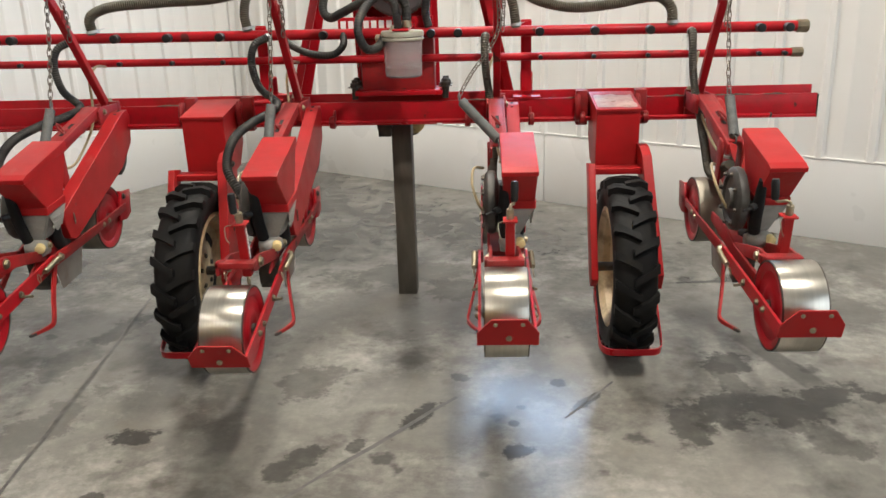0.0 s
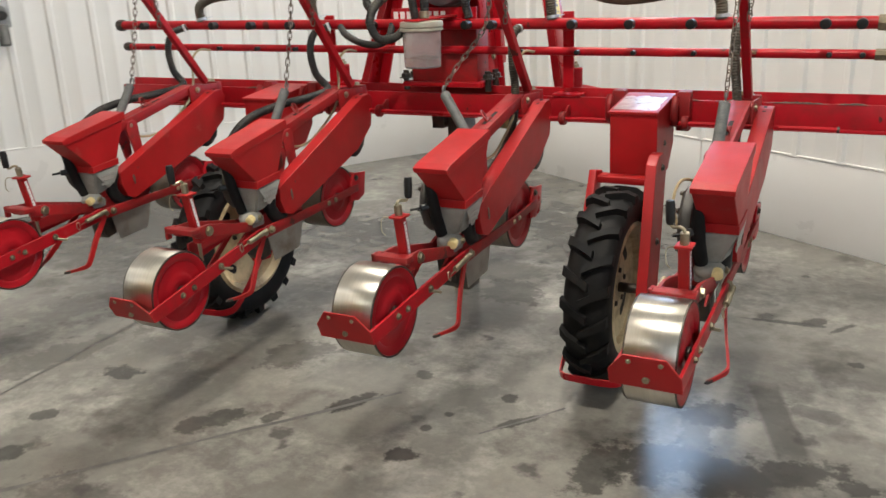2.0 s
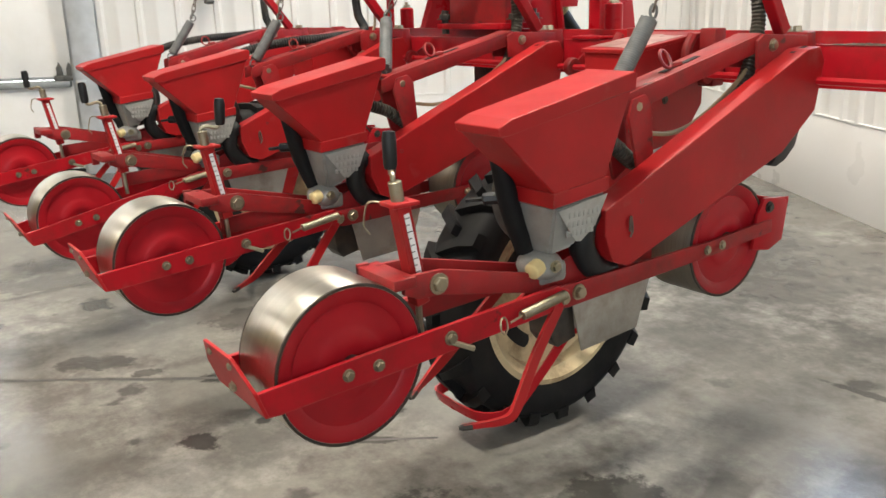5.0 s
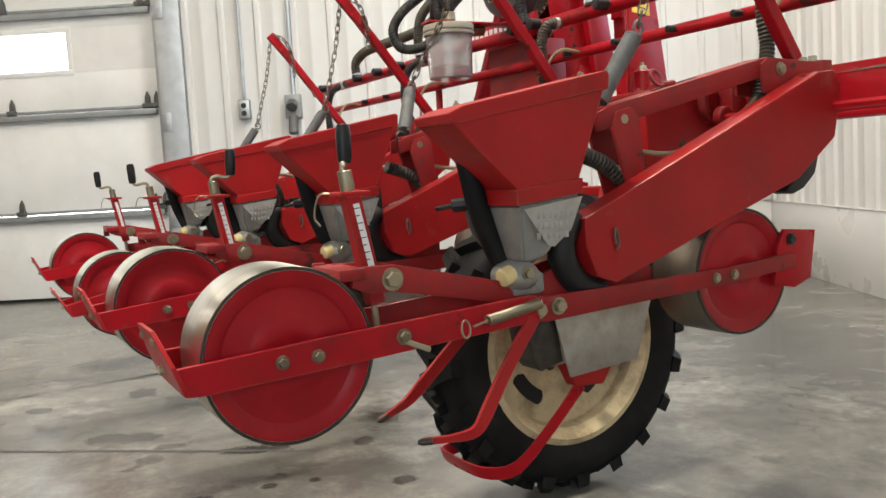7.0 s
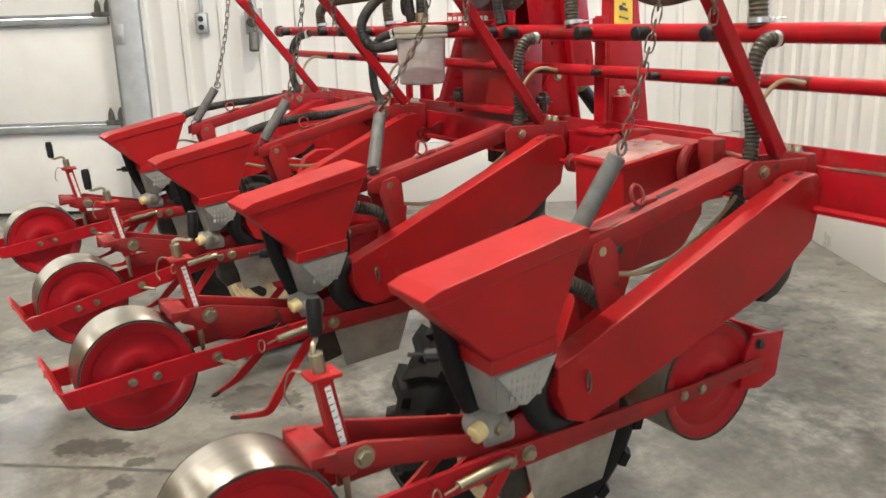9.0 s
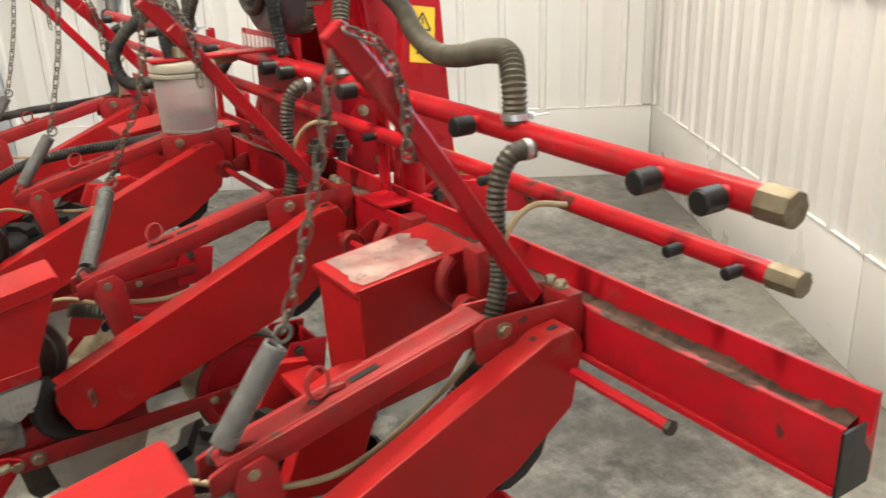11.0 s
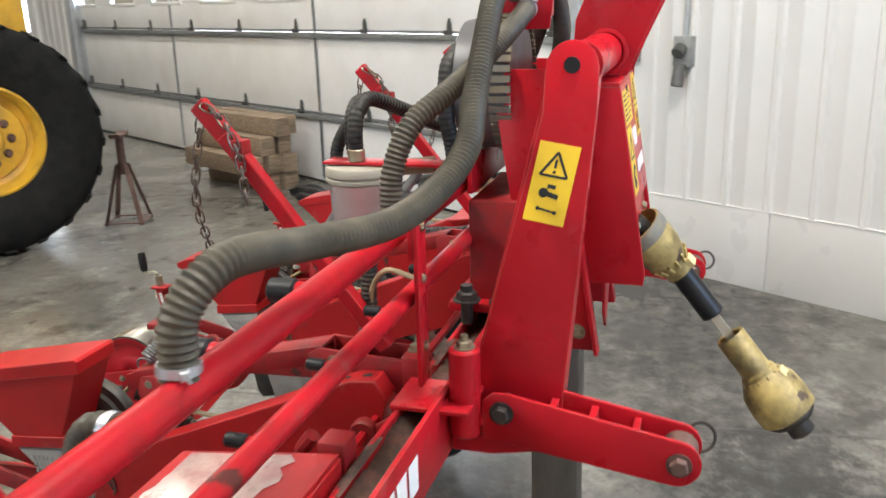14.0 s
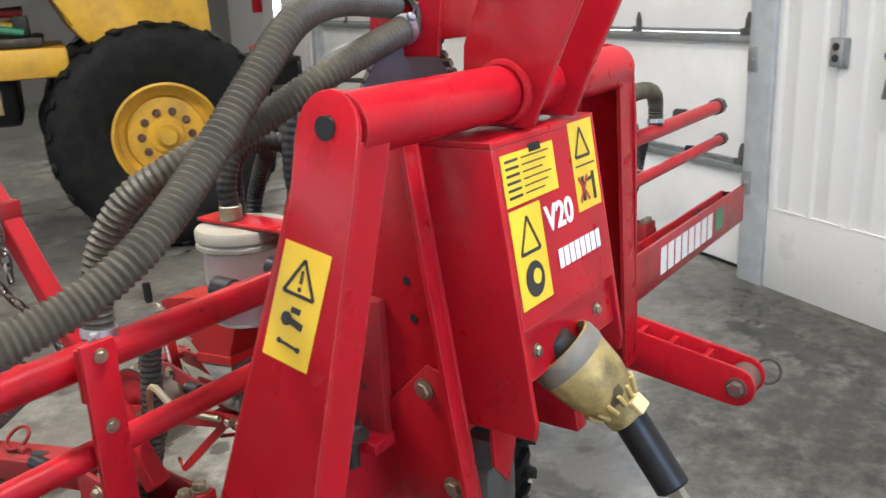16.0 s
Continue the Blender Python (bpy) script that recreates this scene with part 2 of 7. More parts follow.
BLUEBOX = material("blue_paint", (0.03, 0.08, 0.22), 0.45, vary=0.2, scale=14)
# near-black inlays: the shade inside holes and slots, which are not cut
HOLE_SHADE = material("hole_shade", (0.012, 0.011, 0.01), 0.8, vary=0.2)


def glowing(name, colour, strength):
    m = bpy.data.materials.new(name)
    m.use_nodes = True
    b = m.node_tree.nodes["Principled BSDF"]
    b.inputs["Base Color"].default_value = (*colour, 1)
    b.inputs["Emission Color"].default_value = (*colour, 1)
    b.inputs["Emission Strength"].default_value = strength
    return m


def clear(name, colour, rough, weight=1.0, ior=1.45):
    m = bpy.data.materials.new(name)
    m.use_nodes = True
    b = m.node_tree.nodes["Principled BSDF"]
    b.inputs["Base Color"].default_value = (*colour, 1)
    b.inputs["Roughness"].default_value = rough
    b.inputs["Transmission Weight"].default_value = weight
    b.inputs["IOR"].default_value = ior
    return m


TUBE_LIGHT = glowing("lit_diffuser", (1.0, 0.96, 0.9), 6.0)
# glow for the backdrop outside and for the walk door's own pane
DAYLIGHT = glowing("daylight_glow", (0.93, 0.97, 1.0), 9.0)
GLASS = clear("window_glass", (1, 1, 1), 0.02)
JAR = clear("milky_plastic", (0.93, 0.89, 0.88), 0.18, 0.85)


# oil and water stains, some with painted shade: middle, half sizes, turn in degrees, strength
# dark damp concrete; shade of the machine and the corner is painted in too
DAMP_AND_SHADE = [(1.5, 4.15, 0.5, 0.22, -31, 0.35), (1.15, 4.75, 0.5, 0.3, -31, 0.6), (2.1, 4.6, 0.5, 0.2, 20, 0.3), (-1.4, 4.25, 1.0, 0.5, 20, 0.8), (-1.75, 4.55, 0.7, 0.4, -31, 0.5), (-2.35, 3.85, 0.8, 0.3, 59, 0.8),
                (0.75, 5.05, 0.6, 0.28, -31, 0.6), (0.0, 4.7, 0.65, 0.35, 25, 0.75), (-0.1, 5.6, 0.5, 0.3, 10, 0.5), (1.6, 4.35, 0.5, 0.3, 20, 0.35), (0.95, 5.2, 0.6, 0.35, -31, 0.3), (-0.35, 6.3, 0.8, 0.35, -31, 0.55), (0.72, 2.6, 0.4, 0.25, 10, 0.3), (2.4, 2.0, 0.5, 0.12, 40, 0.45), (1.82, 3.08, 0.46, 0.13, 4, 0.75),
                (0.11, 4.95, 0.5, 0.3, 30, 0.5), (0.4, 5.3, 0.6, 0.25, -30, 0.4)]
OIL_SPOTS = [(-0.15, 2.91, 0.075, 0.055, 27, 0.85), (0.37, 2.76, 0.12, 0.06, 49, 0.7), (0.54, 2.87, 0.045, 0.03, 50, 0.7), (0.71, 3.04, 0.11, 0.04, 57, 0.85), (-0.15, 2.59, 0.045, 0.04, 50, 0.75),
             (-0.05, 2.38, 0.045, 0.055, 8, 0.8), (1.15, 3.26, 0.026, 0.03, 23, 0.8), (1.23, 3.12, 0.11, 0.018, 49, 0.7), (1.005, 2.825, 0.045, 0.035, 37, 0.9), (1.0, 2.99, 0.02, 0.02, 0, 0.8),
             (0.83, 3.3, 0.035, 0.035, 13, 0.7), (1.03, 3.09, 0.02, 0.018, 0, 0.8), (2.12, 3.91, 0.035, 0.03, 18, 0.8), (2.05, 4.2, 0.08, 0.02, 60, 0.8), (2.15, 3.15, 0.06, 0.035, 1, 0.85)]
SCUFFS = [(0.5, 2.2, 0.4, 0.12, -20, 0.4), (-0.5, 2.9, 0.35, 0.1, 70, 0.45), (0.33, 3.28, 0.15, 0.1, 81, 0.5), (0.79, 4.14, 0.16, 0.14, -37, 0.6), (1.86, 4.20, 0.15, 0.018, 4, 0.85), (1.97, 4.25, 0.05, 0.03, 40, 0.8), (1.79, 4.23, 0.03, 0.03, 0, 0.7),
          (1.54, 3.01, 0.17, 0.08, 74, 0.7), (1.65, 3.08, 0.13, 0.11, 56, 0.8), (1.83, 3.08, 0.15, 0.11, 4, 0.85), (1.99, 3.15, 0.16, 0.08, 16, 0.85), (1.76, 3.4, 0.10, 0.075, 15, 0.75),
          (1.72, 3.3, 0.05, 0.2, 8, 0.6), (1.9, 2.9, 0.16, 0.07, -50, 0.55), (2.02, 3.51, 0.09, 0.04, -10, 0.45), (2.3, 3.12, 0.14, 0.035, 20, 0.75), (0.56, 4.35, 0.35, 0.16, 10, 0.45),
          (-0.6, 3.45, 0.22, 0.1, 80, 0.5), (-0.34, 4.68, 0.35, 0.2, -20, 0.45), (-2.0, 4.0, 0.35, 0.12, 59, 0.75), (-0.5, 3.75, 0.2, 0.06, 70, 0.6)]
TYRE_PRINTS = [(1.93, 3.43, 0.25, 0.048, -72, 0.6)]     # straight-sided print of a tyre


def concrete():
    m = bpy.data.materials.new("stained_concrete")
    m.use_nodes = True
    n, l = m.node_tree.nodes, m.node_tree.links
    b = n["Principled BSDF"]
    tc = n.new("ShaderNodeTexCoord")

    def noise_at(scale, detail, rough, lo, hi, offset=0.0):
        mp = n.new("ShaderNodeMapping")
        mp.inputs["Location"].default_value = (offset, offset * 0.7, 0)
        l.new(tc.outputs["Object"], mp.inputs[0])
        t = n.new("ShaderNodeTexNoise")
        t.inputs["Scale"].default_value, t.inputs["Detail"].default_value, t.inputs["Roughness"].default_value = scale, detail, rough
        l.new(mp.outputs[0], t.inputs["Vector"])
        r = n.new("ShaderNodeMapRange")
        r.inputs[1].default_value, r.inputs[2].default_value = lo, hi
        l.new(t.outputs[0], r.inputs[0])
        return r.outputs[0]

    def mix(fac, a, c, amount=1.0, kind="MIX"):
        x = n.new("ShaderNodeMixRGB")
        x.blend_type = kind
        if amount != 1.0:
            mu = n.new("ShaderNodeMath")
            mu.operation = "MULTIPLY"
            l.new(fac, mu.inputs[0])
            mu.inputs[1].default_value = amount
            fac = mu.outputs[0]
        l.new(fac, x.inputs[0])
        for i, v in ((1, a), (2, c)):
            if isinstance(v, tuple):
                x.inputs[i].default_value = (*v, 1)
            else:
                l.new(v, x.inputs[i])
        return x.outputs[0]

    cloud = noise_at(0.9, 8, 0.6, 0.3, 0.7)
    grain = noise_at(38, 6, 0.7, 0.25, 0.75, 3)
    blot = noise_at(2.6, 9, 0.62, 0.54, 0.66, 9)
    spots = noise_at(6.5, 5, 0.5, 0.66, 0.72, 21)
    pale = noise_at(2.2, 9, 0.75, 0.5, 0.68, 31)
    rust = noise_at(3.3, 7, 0.6, 0.6, 0.76, 47)
    fleck = noise_at(14, 8, 0.75, 0.35, 0.7, 53)
    c = mix(cloud, (0.126, 0.120, 0.105), (0.270, 0.257, 0.225))
    c = mix(pale, c, (0.47, 0.45, 0.40), 0.75)
    c = mix(fleck, c, (0.075, 0.072, 0.066), 0.45)
    c = mix(rust, c, (0.17, 0.135, 0.09), 0.4)
    c = mix(blot, c, (0.058, 0.053, 0.045), 0.8)
    c = mix(spots, c, (0.045, 0.043, 0.04), 0.75)
    c = mix(grain, c, (0.12, 0.117, 0.108), 0.3)
    edge = noise_at(10, 10, 0.72, 0.0, 1.0, 77)
    for k, (sx, sy, rx, ry, turn, amount) in enumerate(DAMP_AND_SHADE + OIL_SPOTS + SCUFFS + TYRE_PRINTS):
        mp = n.new("ShaderNodeMapping")
        mp.vector_type = "TEXTURE"
        mp.inputs["Location"].default_value = (sx, sy, 0)
        mp.inputs["Rotation"].default_value = (0, 0, radians(turn))
        mp.inputs["Scale"].default_value = (rx, ry, 1)
        l.new(tc.outputs["Object"], mp.inputs[0])
        if k >= len(DAMP_AND_SHADE + OIL_SPOTS + SCUFFS):
            ab, sp, ln = n.new("ShaderNodeVectorMath"), n.new("ShaderNodeSeparateXYZ"), n.new("ShaderNodeMath")
            ab.operation, ln.operation = "ABSOLUTE", "MAXIMUM"
            l.new(mp.outputs[0], ab.inputs[0])
            l.new(ab.outputs[0], sp.inputs[0])
            l.new(sp.outputs[0], ln.inputs[0])
            l.new(sp.outputs[1], ln.inputs[1])
        else:
            ln = n.new("ShaderNodeVectorMath")
            ln.operation = "LENGTH"
            l.new(mp.outputs[0], ln.inputs[0])
        ad = n.new("ShaderNodeMath")
        ad.operation = "MULTIPLY_ADD"
        l.new(edge, ad.inputs[0])
        spread = 0.5 if k >= len(DAMP_AND_SHADE + OIL_SPOTS + SCUFFS) else 3.4
        ad.inputs[1].default_value = spread
        l.new(ln.outputs["Value"], ad.inputs[2])
        mr = n.new("ShaderNodeMapRange")
        mr.inputs[1].default_value, mr.inputs[2].default_value, mr.inputs[3].default_value, mr.inputs[4].default_value = *((1.8, 3.2) if k < len(DAMP_AND_SHADE) else (spread / 2 + 0.75, spread / 2 + 1.05)), amount, 0.0
        l.new(ad.outputs[0], mr.inputs[0])
        c = mix(mr.outputs[0], c, (0.034, 0.033, 0.030))
    l.new(c, b.inputs["Base Color"])
    gloss = noise_at(1.4, 6, 0.6, 0.3, 0.75, 60)
    r = n.new("ShaderNodeMapRange")
    r.inputs[3].default_value, r.inputs[4].default_value = 0.09, 0.27
    l.new(gloss, r.inputs[0])
    l.new(r.outputs[0], b.inputs["Roughness"])
    b.inputs["Specular IOR Level"].default_value = 0.30
    bu = n.new("ShaderNodeBump")
    bu.inputs["Strength"].default_value, bu.inputs["Distance"].default_value = 0.12, 0.003
    l.new(grain, bu.inputs["Height"])
    l.new(bu.outputs[0], b.inputs["Normal"])
    return m


CONCRETE = concrete()
CRACK = material("floor_joint", (0.07, 0.066, 0.06), 0.7, vary=0.4, scale=20)

# ---- shapes ----
def box(bm, lo, hi, bev=0.0, m=None):
    lo, hi = Vector(lo), Vector(hi)
    r = bmesh.ops.create_cube(bm, size=1.0, matrix=Matrix.Translation((lo + hi) / 2) @ Matrix.Diagonal((*(hi - lo), 1)))
    vs = r["verts"]
    if m:
        bmesh.ops.transform(bm, matrix=m, verts=vs)
    if bev:
        es = list({e for v in vs for e in v.link_edges})
        bmesh.ops.bevel(bm, geom=es, offset=bev, segments=2, profile=0.5, affect="EDGES")
    return bm


def prism(bm, poly, x0, x1, bev=0.0, axis="x", shear=None):
    """A plate: the outline poly pushed from x0 to x1 along an axis."""
    def at(a, u, v):
        return {"x": (a, u, v), "y": (u, a, v), "z": (u, v, a)}[axis]
    a = [bm.verts.new(at(x0, u, v)) for u, v in poly]
    b = [bm.verts.new(at(x1, u, v)) for u, v in poly]
    n = len(poly)
    fs = [bm.faces.new(a[::-1]), bm.faces.new(b)]
    for i in range(n):
        fs.append(bm.faces.new((a[i], a[(i + 1) % n], b[(i + 1) % n], b[i])))
    if bev:
        es = list({e for f in fs for e in f.edges})
        r = bmesh.ops.bevel(bm, geom=es, offset=bev, segments=2, profile=0.5, affect="EDGES")
    if shear:
        for v in a + b:
            if v.is_valid:
                shear(v)
    bmesh.ops.recalc_face_normals(bm, faces=bm.faces)
    return bm


def bar(bm, a, b, w, h, up=(0, 0, 1), bev=0.0015):
    """A flat bar from a to b, w across and h along up."""
    a, b, up = Vector(a), Vector(b), Vector(up)
    d = (b - a).normalized()
    side = d.cross(up).normalized()
    top = side.cross(d).normalized()
    m = Matrix((side, d, top)).transposed().to_4x4()
    m.translation = (a + b) / 2
    return _bar(bm, m, w, (b - a).length, h, bev)


def _bar(bm, m, w, d, h, bev):
    r = bmesh.ops.create_cube(bm, size=1.0, matrix=Matrix.Diagonal((w, d, h, 1)))
    vs = r["verts"]
    bmesh.ops.transform(bm, matrix=m, verts=vs)
    if bev:
        es = list({e for v in vs for e in v.link_edges})
        bmesh.ops.bevel(bm, geom=es, offset=bev, segments=1, affect="EDGES")
    return bm


def frames(pts):
    """Turning-free axes along a line of points."""
    pts = [Vector(p) for p in pts]
    tans = [(pts[min(i + 1, len(pts) - 1)] - pts[max(i - 1, 0)]).normalized() for i in range(len(pts))]
    u = tans[0].orthogonal().normalized()
    out = []
    for p, t in zip(pts, tans):
        u = (u - t * u.dot(t)).normalized()
        out.append((p, u, t.cross(u)))
    return out


def sweep(bm, pts, radius, seg=10, caps=True):
    """A round tube along points; radius is a number or one for each point."""
    rings = []
    for i, (p, u, v) in enumerate(frames(pts)):
        r = radius[i] if isinstance(radius, (list, tuple)) else radius
        rings.append([bm.verts.new(p + r * (math.cos(2 * math.pi * k / seg) * u + math.sin(2 * math.pi * k / seg) * v)) for k in range(seg)])
    for a, b in zip(rings, rings[1:]):
        for k in range(seg):
            bm.faces.new((a[k], a[(k + 1) % seg], b[(k + 1) % seg], b[k]))
    if caps:
        bm.faces.new(rings[0][::-1])
        bm.faces.new(rings[-1])
    return bm


def smooth_line(pts, step=0.01):
    """Points at even steps on a smooth curve through pts."""
    p = [Vector(q) for q in pts]
    p = [2 * p[0] - p[1]] + p + [2 * p[-1] - p[-2]]
    fine = []
    for i in range(1, len(p) - 2):
        a, b, c, d = p[i - 1:i + 3]
        for k in range(24):
            t = k / 24
            fine.append(0.5 * (2 * b + (c - a) * t + (2 * a - 5 * b + 4 * c - d) * t * t + (3 * b - a - 3 * c + d) * t ** 3))
    fine.append(p[-2])
    lengths = [0.0]
    for a, b in zip(fine, fine[1:]):
        lengths.append(lengths[-1] + (b - a).length)
    count = max(1, round(lengths[-1] / step))
    out, j = [], 0
    for i in range(count + 1):
        want = lengths[-1] * i / count
        while j < len(fine) - 2 and lengths[j + 1] < want:
            j += 1
        span = max(lengths[j + 1] - lengths[j], 1e-9)
        out.append(fine[j].lerp(fine[j + 1], min(1.0, max(0.0, (want - lengths[j]) / span))))
    return out


def corrugated(bm, pts, r, pitch=0.012, depth=0.12, seg=14):
    line = smooth_line(pts, pitch / 4)
    wave = [1.0, 1.0 - depth * 0.5, 1.0 - depth, 1.0 - depth * 0.5]
    return sweep(bm, line, [r * wave[i % 4] for i in range(len(line))], seg)


def rod(bm, a, b, r, seg=12, bev=0.0):
    a, b = Vector(a), Vector(b)
    if bev:
        d = (b - a).normalized()
        return sweep(bm, [a, a + d * 1e-4, a + d * bev, b - d * bev, b - d * 1e-4, b], [r - bev, r - bev * 0.9, r, r, r - bev * 0.9, r - bev], seg)
    return sweep(bm, [a, b], r, seg)


def lathe(bm, profile, centre, axis, seg=32):
    """Turns a profile of (radius, along) round an axis."""
    c, ax = Vector(centre), Vector(axis).normalized()
    u = ax.orthogonal().normalized()
    v = ax.cross(u)
    rings = []
    for r, h in profile:
        if r < 1e-6:
            rings.append([bm.verts.new(c + ax * h)])
        else:
            rings.append([bm.verts.new(c + ax * h + r * (math.cos(2 * math.pi * k / seg) * u + math.sin(2 * math.pi * k / seg) * v)) for k in range(seg)])
    for a, b in zip(rings, rings[1:]):
        for k in range(seg):
            j = (k + 1) % seg
            if len(a) == 1 and len(b) == 1:
                continue
            if len(a) == 1:
                bm.faces.new((a[0], b[j], b[k]))
            elif len(b) == 1:
                bm.faces.new((a[k], a[j], b[0]))
            else:
                bm.faces.new((a[k], a[j], b[j], b[k]))
    bmesh.ops.recalc_face_normals(bm, faces=bm.faces)
    return bm


def bolt(bm, c, axis, r=0.011, h=0.008):
    """A washer, a hexagon head and a nub."""
    c, ax = Vector(c), Vector(axis).normalized()
    sweep(bm, [c, c + ax * 0.0025], r * 1.35, 16)
    sweep(bm, [c + ax * 0.0025, c + ax * (h * 0.85), c + ax * h], [r, r, r * 0.85], 6)
    return bm


def torus_ring(bm, c, axis, R, r, seg=24, ring=8, squash=(1, 1), turn=0.0):
    c, ax = Vector(c), Vector(axis).normalized()
    u = ax.orthogonal().normalized()
    v = ax.cross(u)
    u, v = u * math.cos(turn) + v * math.sin(turn), v * math.cos(turn) - u * math.sin(turn)
    rows = []
    for i in range(seg):
        a = 2 * math.pi * i / seg
        p = c + R * (squash[0] * math.cos(a) * u + squash[1] * math.sin(a) * v)
        out = (squash[0] * math.cos(a) * u + squash[1] * math.sin(a) * v).normalized()
        rows.append([bm.verts.new(p + r * (math.cos(2 * math.pi * k / ring) * out + math.sin(2 * math.pi * k / ring) * ax)) for k in range(ring)])
    for i in range(seg):
        a, b = rows[i], rows[(i + 1) % seg]
        for k in range(ring):
            bm.faces.new((a[k], a[(k + 1) % ring], b[(k + 1) % ring], b[k]))
    return bm


def coil(bm, a, b, R, r, turns, seg=6):
    """A coil spring from a to b."""
    a, b = Vector(a), Vector(b)
    d = b - a
    u = d.orthogonal().normalized()
    v = d.normalized().cross(u)
    n = int(turns * 12)
    pts = [a + d * (i / n) + R * (math.cos(2 * math.pi * i / 12) * u + math.sin(2 * math.pi * i / 12) * v) for i in range(n + 1)]
    return sweep(bm, pts, r, seg)


def chain_links(bm, pts, pitch=0.023, w=0.007, r=0.0021):
    """Links along a line, each turned a quarter against the last."""
    line = smooth_line(pts, pitch)
    fr = frames(line)
    for i, ((p, u, v), (q, _, _)) in enumerate(zip(fr, fr[1:])):
        d = (q - p).normalized()
        side = (u if i % 2 else v)
        side = (side - d * side.dot(d)).normalized()
        c, half = (p + q) / 2, pitch * 0.5
        loop = []
        for k in range(12):
            a = 2 * math.pi * k / 12
            loop.append(c + d * (math.cos(a) * w + (half - w * 0.35) * (1 if math.cos(a) > 1e-6 else -1 if math.cos(a) < -1e-6 else 0)) + side * math.sin(a) * w)
        rings = []
        nrm = d.cross(side)
        for k in range(12):
            out = (loop[k] - c).normalized()
            rings.append([bm.verts.new(loop[k] + r * (math.cos(2 * math.pi * j / 5) * out + math.sin(2 * math.pi * j / 5) * nrm)) for j in range(5)])
        for k in range(12):
            A, B = rings[k], rings[(k + 1) % 12]
            for j in range(5):
                bm.faces.new((A[j], A[(j + 1) % 5], B[(j + 1) % 5], B[j]))
    return bm


def thing(name, base, label, category, group="", kind="", m=None):
    ob = new(name)
    ob.empty_display_size = 0.1
    ob.matrix_world = m if m else Matrix.Translation(base)
    return tagged(ob, label, category, group, kind)


def origin(ob):
    """Where an object stands, from its own and its parents' places."""
    m = ob.matrix_basis.copy()
    while ob.parent:
        ob = ob.parent
        m = ob.matrix_basis @ m
    return m


SINGLES = {"bolts": ("bolt", 0.03), "screws": ("screw", 0.03), "wheel_nuts": ("wheel_nut", 0.016), "studs": ("stud", 0.05), "holes": ("hole", 0.01),
           "rim_slots": ("rim_slot", 0.02), "pivot_bolt": ("pivot_bolt", 0.03), "clamp": ("clamp", 0.12), "spring_hook": ("spring_hook", 0.02), "swing_arm_plates": ("swing_arm", 0.01)}


def islands(bm, near):
    """Groups of faces that hang together or lie within a short way of one another."""
    seen, groups = set(), []
    for f0 in bm.faces:
        if f0 in seen:
            continue
        heap, mine = [f0], []
        seen.add(f0)
        while heap:
            f = heap.pop()
            mine.append(f)
            for e in f.edges:
                for g in e.link_faces:
                    if g not in seen:
                        seen.add(g)
                        heap.append(g)
        vs = {v for f in mine for v in f.verts}
        c = sum((v.co for v in vs), Vector()) / len(vs)
        for gr in groups:
            if (gr[0] - c).length < near:
                gr[1].extend(mine)
                break
        else:
            groups.append((c, mine))
    return [g for _, g in groups]


def part(name, bm, mat, parent=None, label="", smooth=35, local=False, whole=False):
    """Links a bmesh, written in world metres, as one mesh under a thing or part; small repeats become one object each."""
    if name in SINGLES and not whole:
        single, near = SINGLES[name]
        ob = None
        for faces in islands(bm, near):
            one, made = bmesh.new(), {}
            for f in faces:
                for v in f.verts:
                    if v not in made:
                        made[v] = one.verts.new(v.co)
                one.faces.new([made[v] for v in f.verts])
            ob = part(single, one, mat, parent, label, smooth, local, True)
        bm.free()
        return ob
    if parent and not local:
        bmesh.ops.transform(bm, matrix=origin(parent).inverted(), verts=bm.verts)
    me = bpy.data.meshes.new(name)
    bm.to_mesh(me)
    bm.free()
    me.materials.append(mat)
    me.shade_smooth()
    me.set_sharp_from_angle(angle=radians(smooth))
    ob = new(name, me)
    if parent:
        ob.parent = parent
    return tagged(ob, label)


def B():
    return bmesh.new()


def word(name, text, mat, parent, m, size):
    """Flat raised lettering in the built-in font, as a mesh, at the pose m."""
    cu = bpy.data.curves.new(name, "FONT")
    cu.body, cu.size, cu.extrude, cu.offset, cu.align_x, cu.align_y = text, size, 0.0006, size * 0.022, "CENTER", "CENTER"
    tmp = new(name, cu)
    me = bpy.data.meshes.new_from_object(tmp.evaluated_get(bpy.context.evaluated_depsgraph_get()))
    bpy.data.objects.remove(tmp)
    bpy.data.curves.remove(cu)
    me.transform(origin(parent).inverted() @ m)
    me.materials.clear()
    me.materials.append(mat)
    ob = new(name, me)
    ob.parent = parent
    return ob

# ---- the building: p runs along the siding wall, q (negative) along the door wall ----
P_MAX, Q_MIN = 9.0, -17.0
DOOR_R, DOOR_L, DOOR_TOP = -3.87, -11.4, 3.66
BAND_TOP = 0.40
NORTH = -0.07                     # inner face of the siding wall


def room_part(name, bm, mat, label, parent=None, category="", kind="structure"):
    bmesh.ops.transform(bm, matrix=ROOM, verts=bm.verts)
    ob = part(name, bm, mat, parent)
    return tagged(ob, label, category, "", "" if parent else kind)


bm = B()
bmesh.ops.create_grid(bm, x_segments=1, y_segments=1, size=0.5)
for v in bm.verts:
    v.co = (-0.3 + (v.co.x + 0.5) * (P_MAX + 0.6), Q_MIN - 0.3 + (v.co.y + 0.5) * (-Q_MIN + 0.6), 0)
bmesh.ops.solidify(bm, geom=bm.faces[:], thickness=0.15)
floor = room_part("floor", bm, CONCRETE, "grey stained concrete floor slab with oil spots", category="floor")


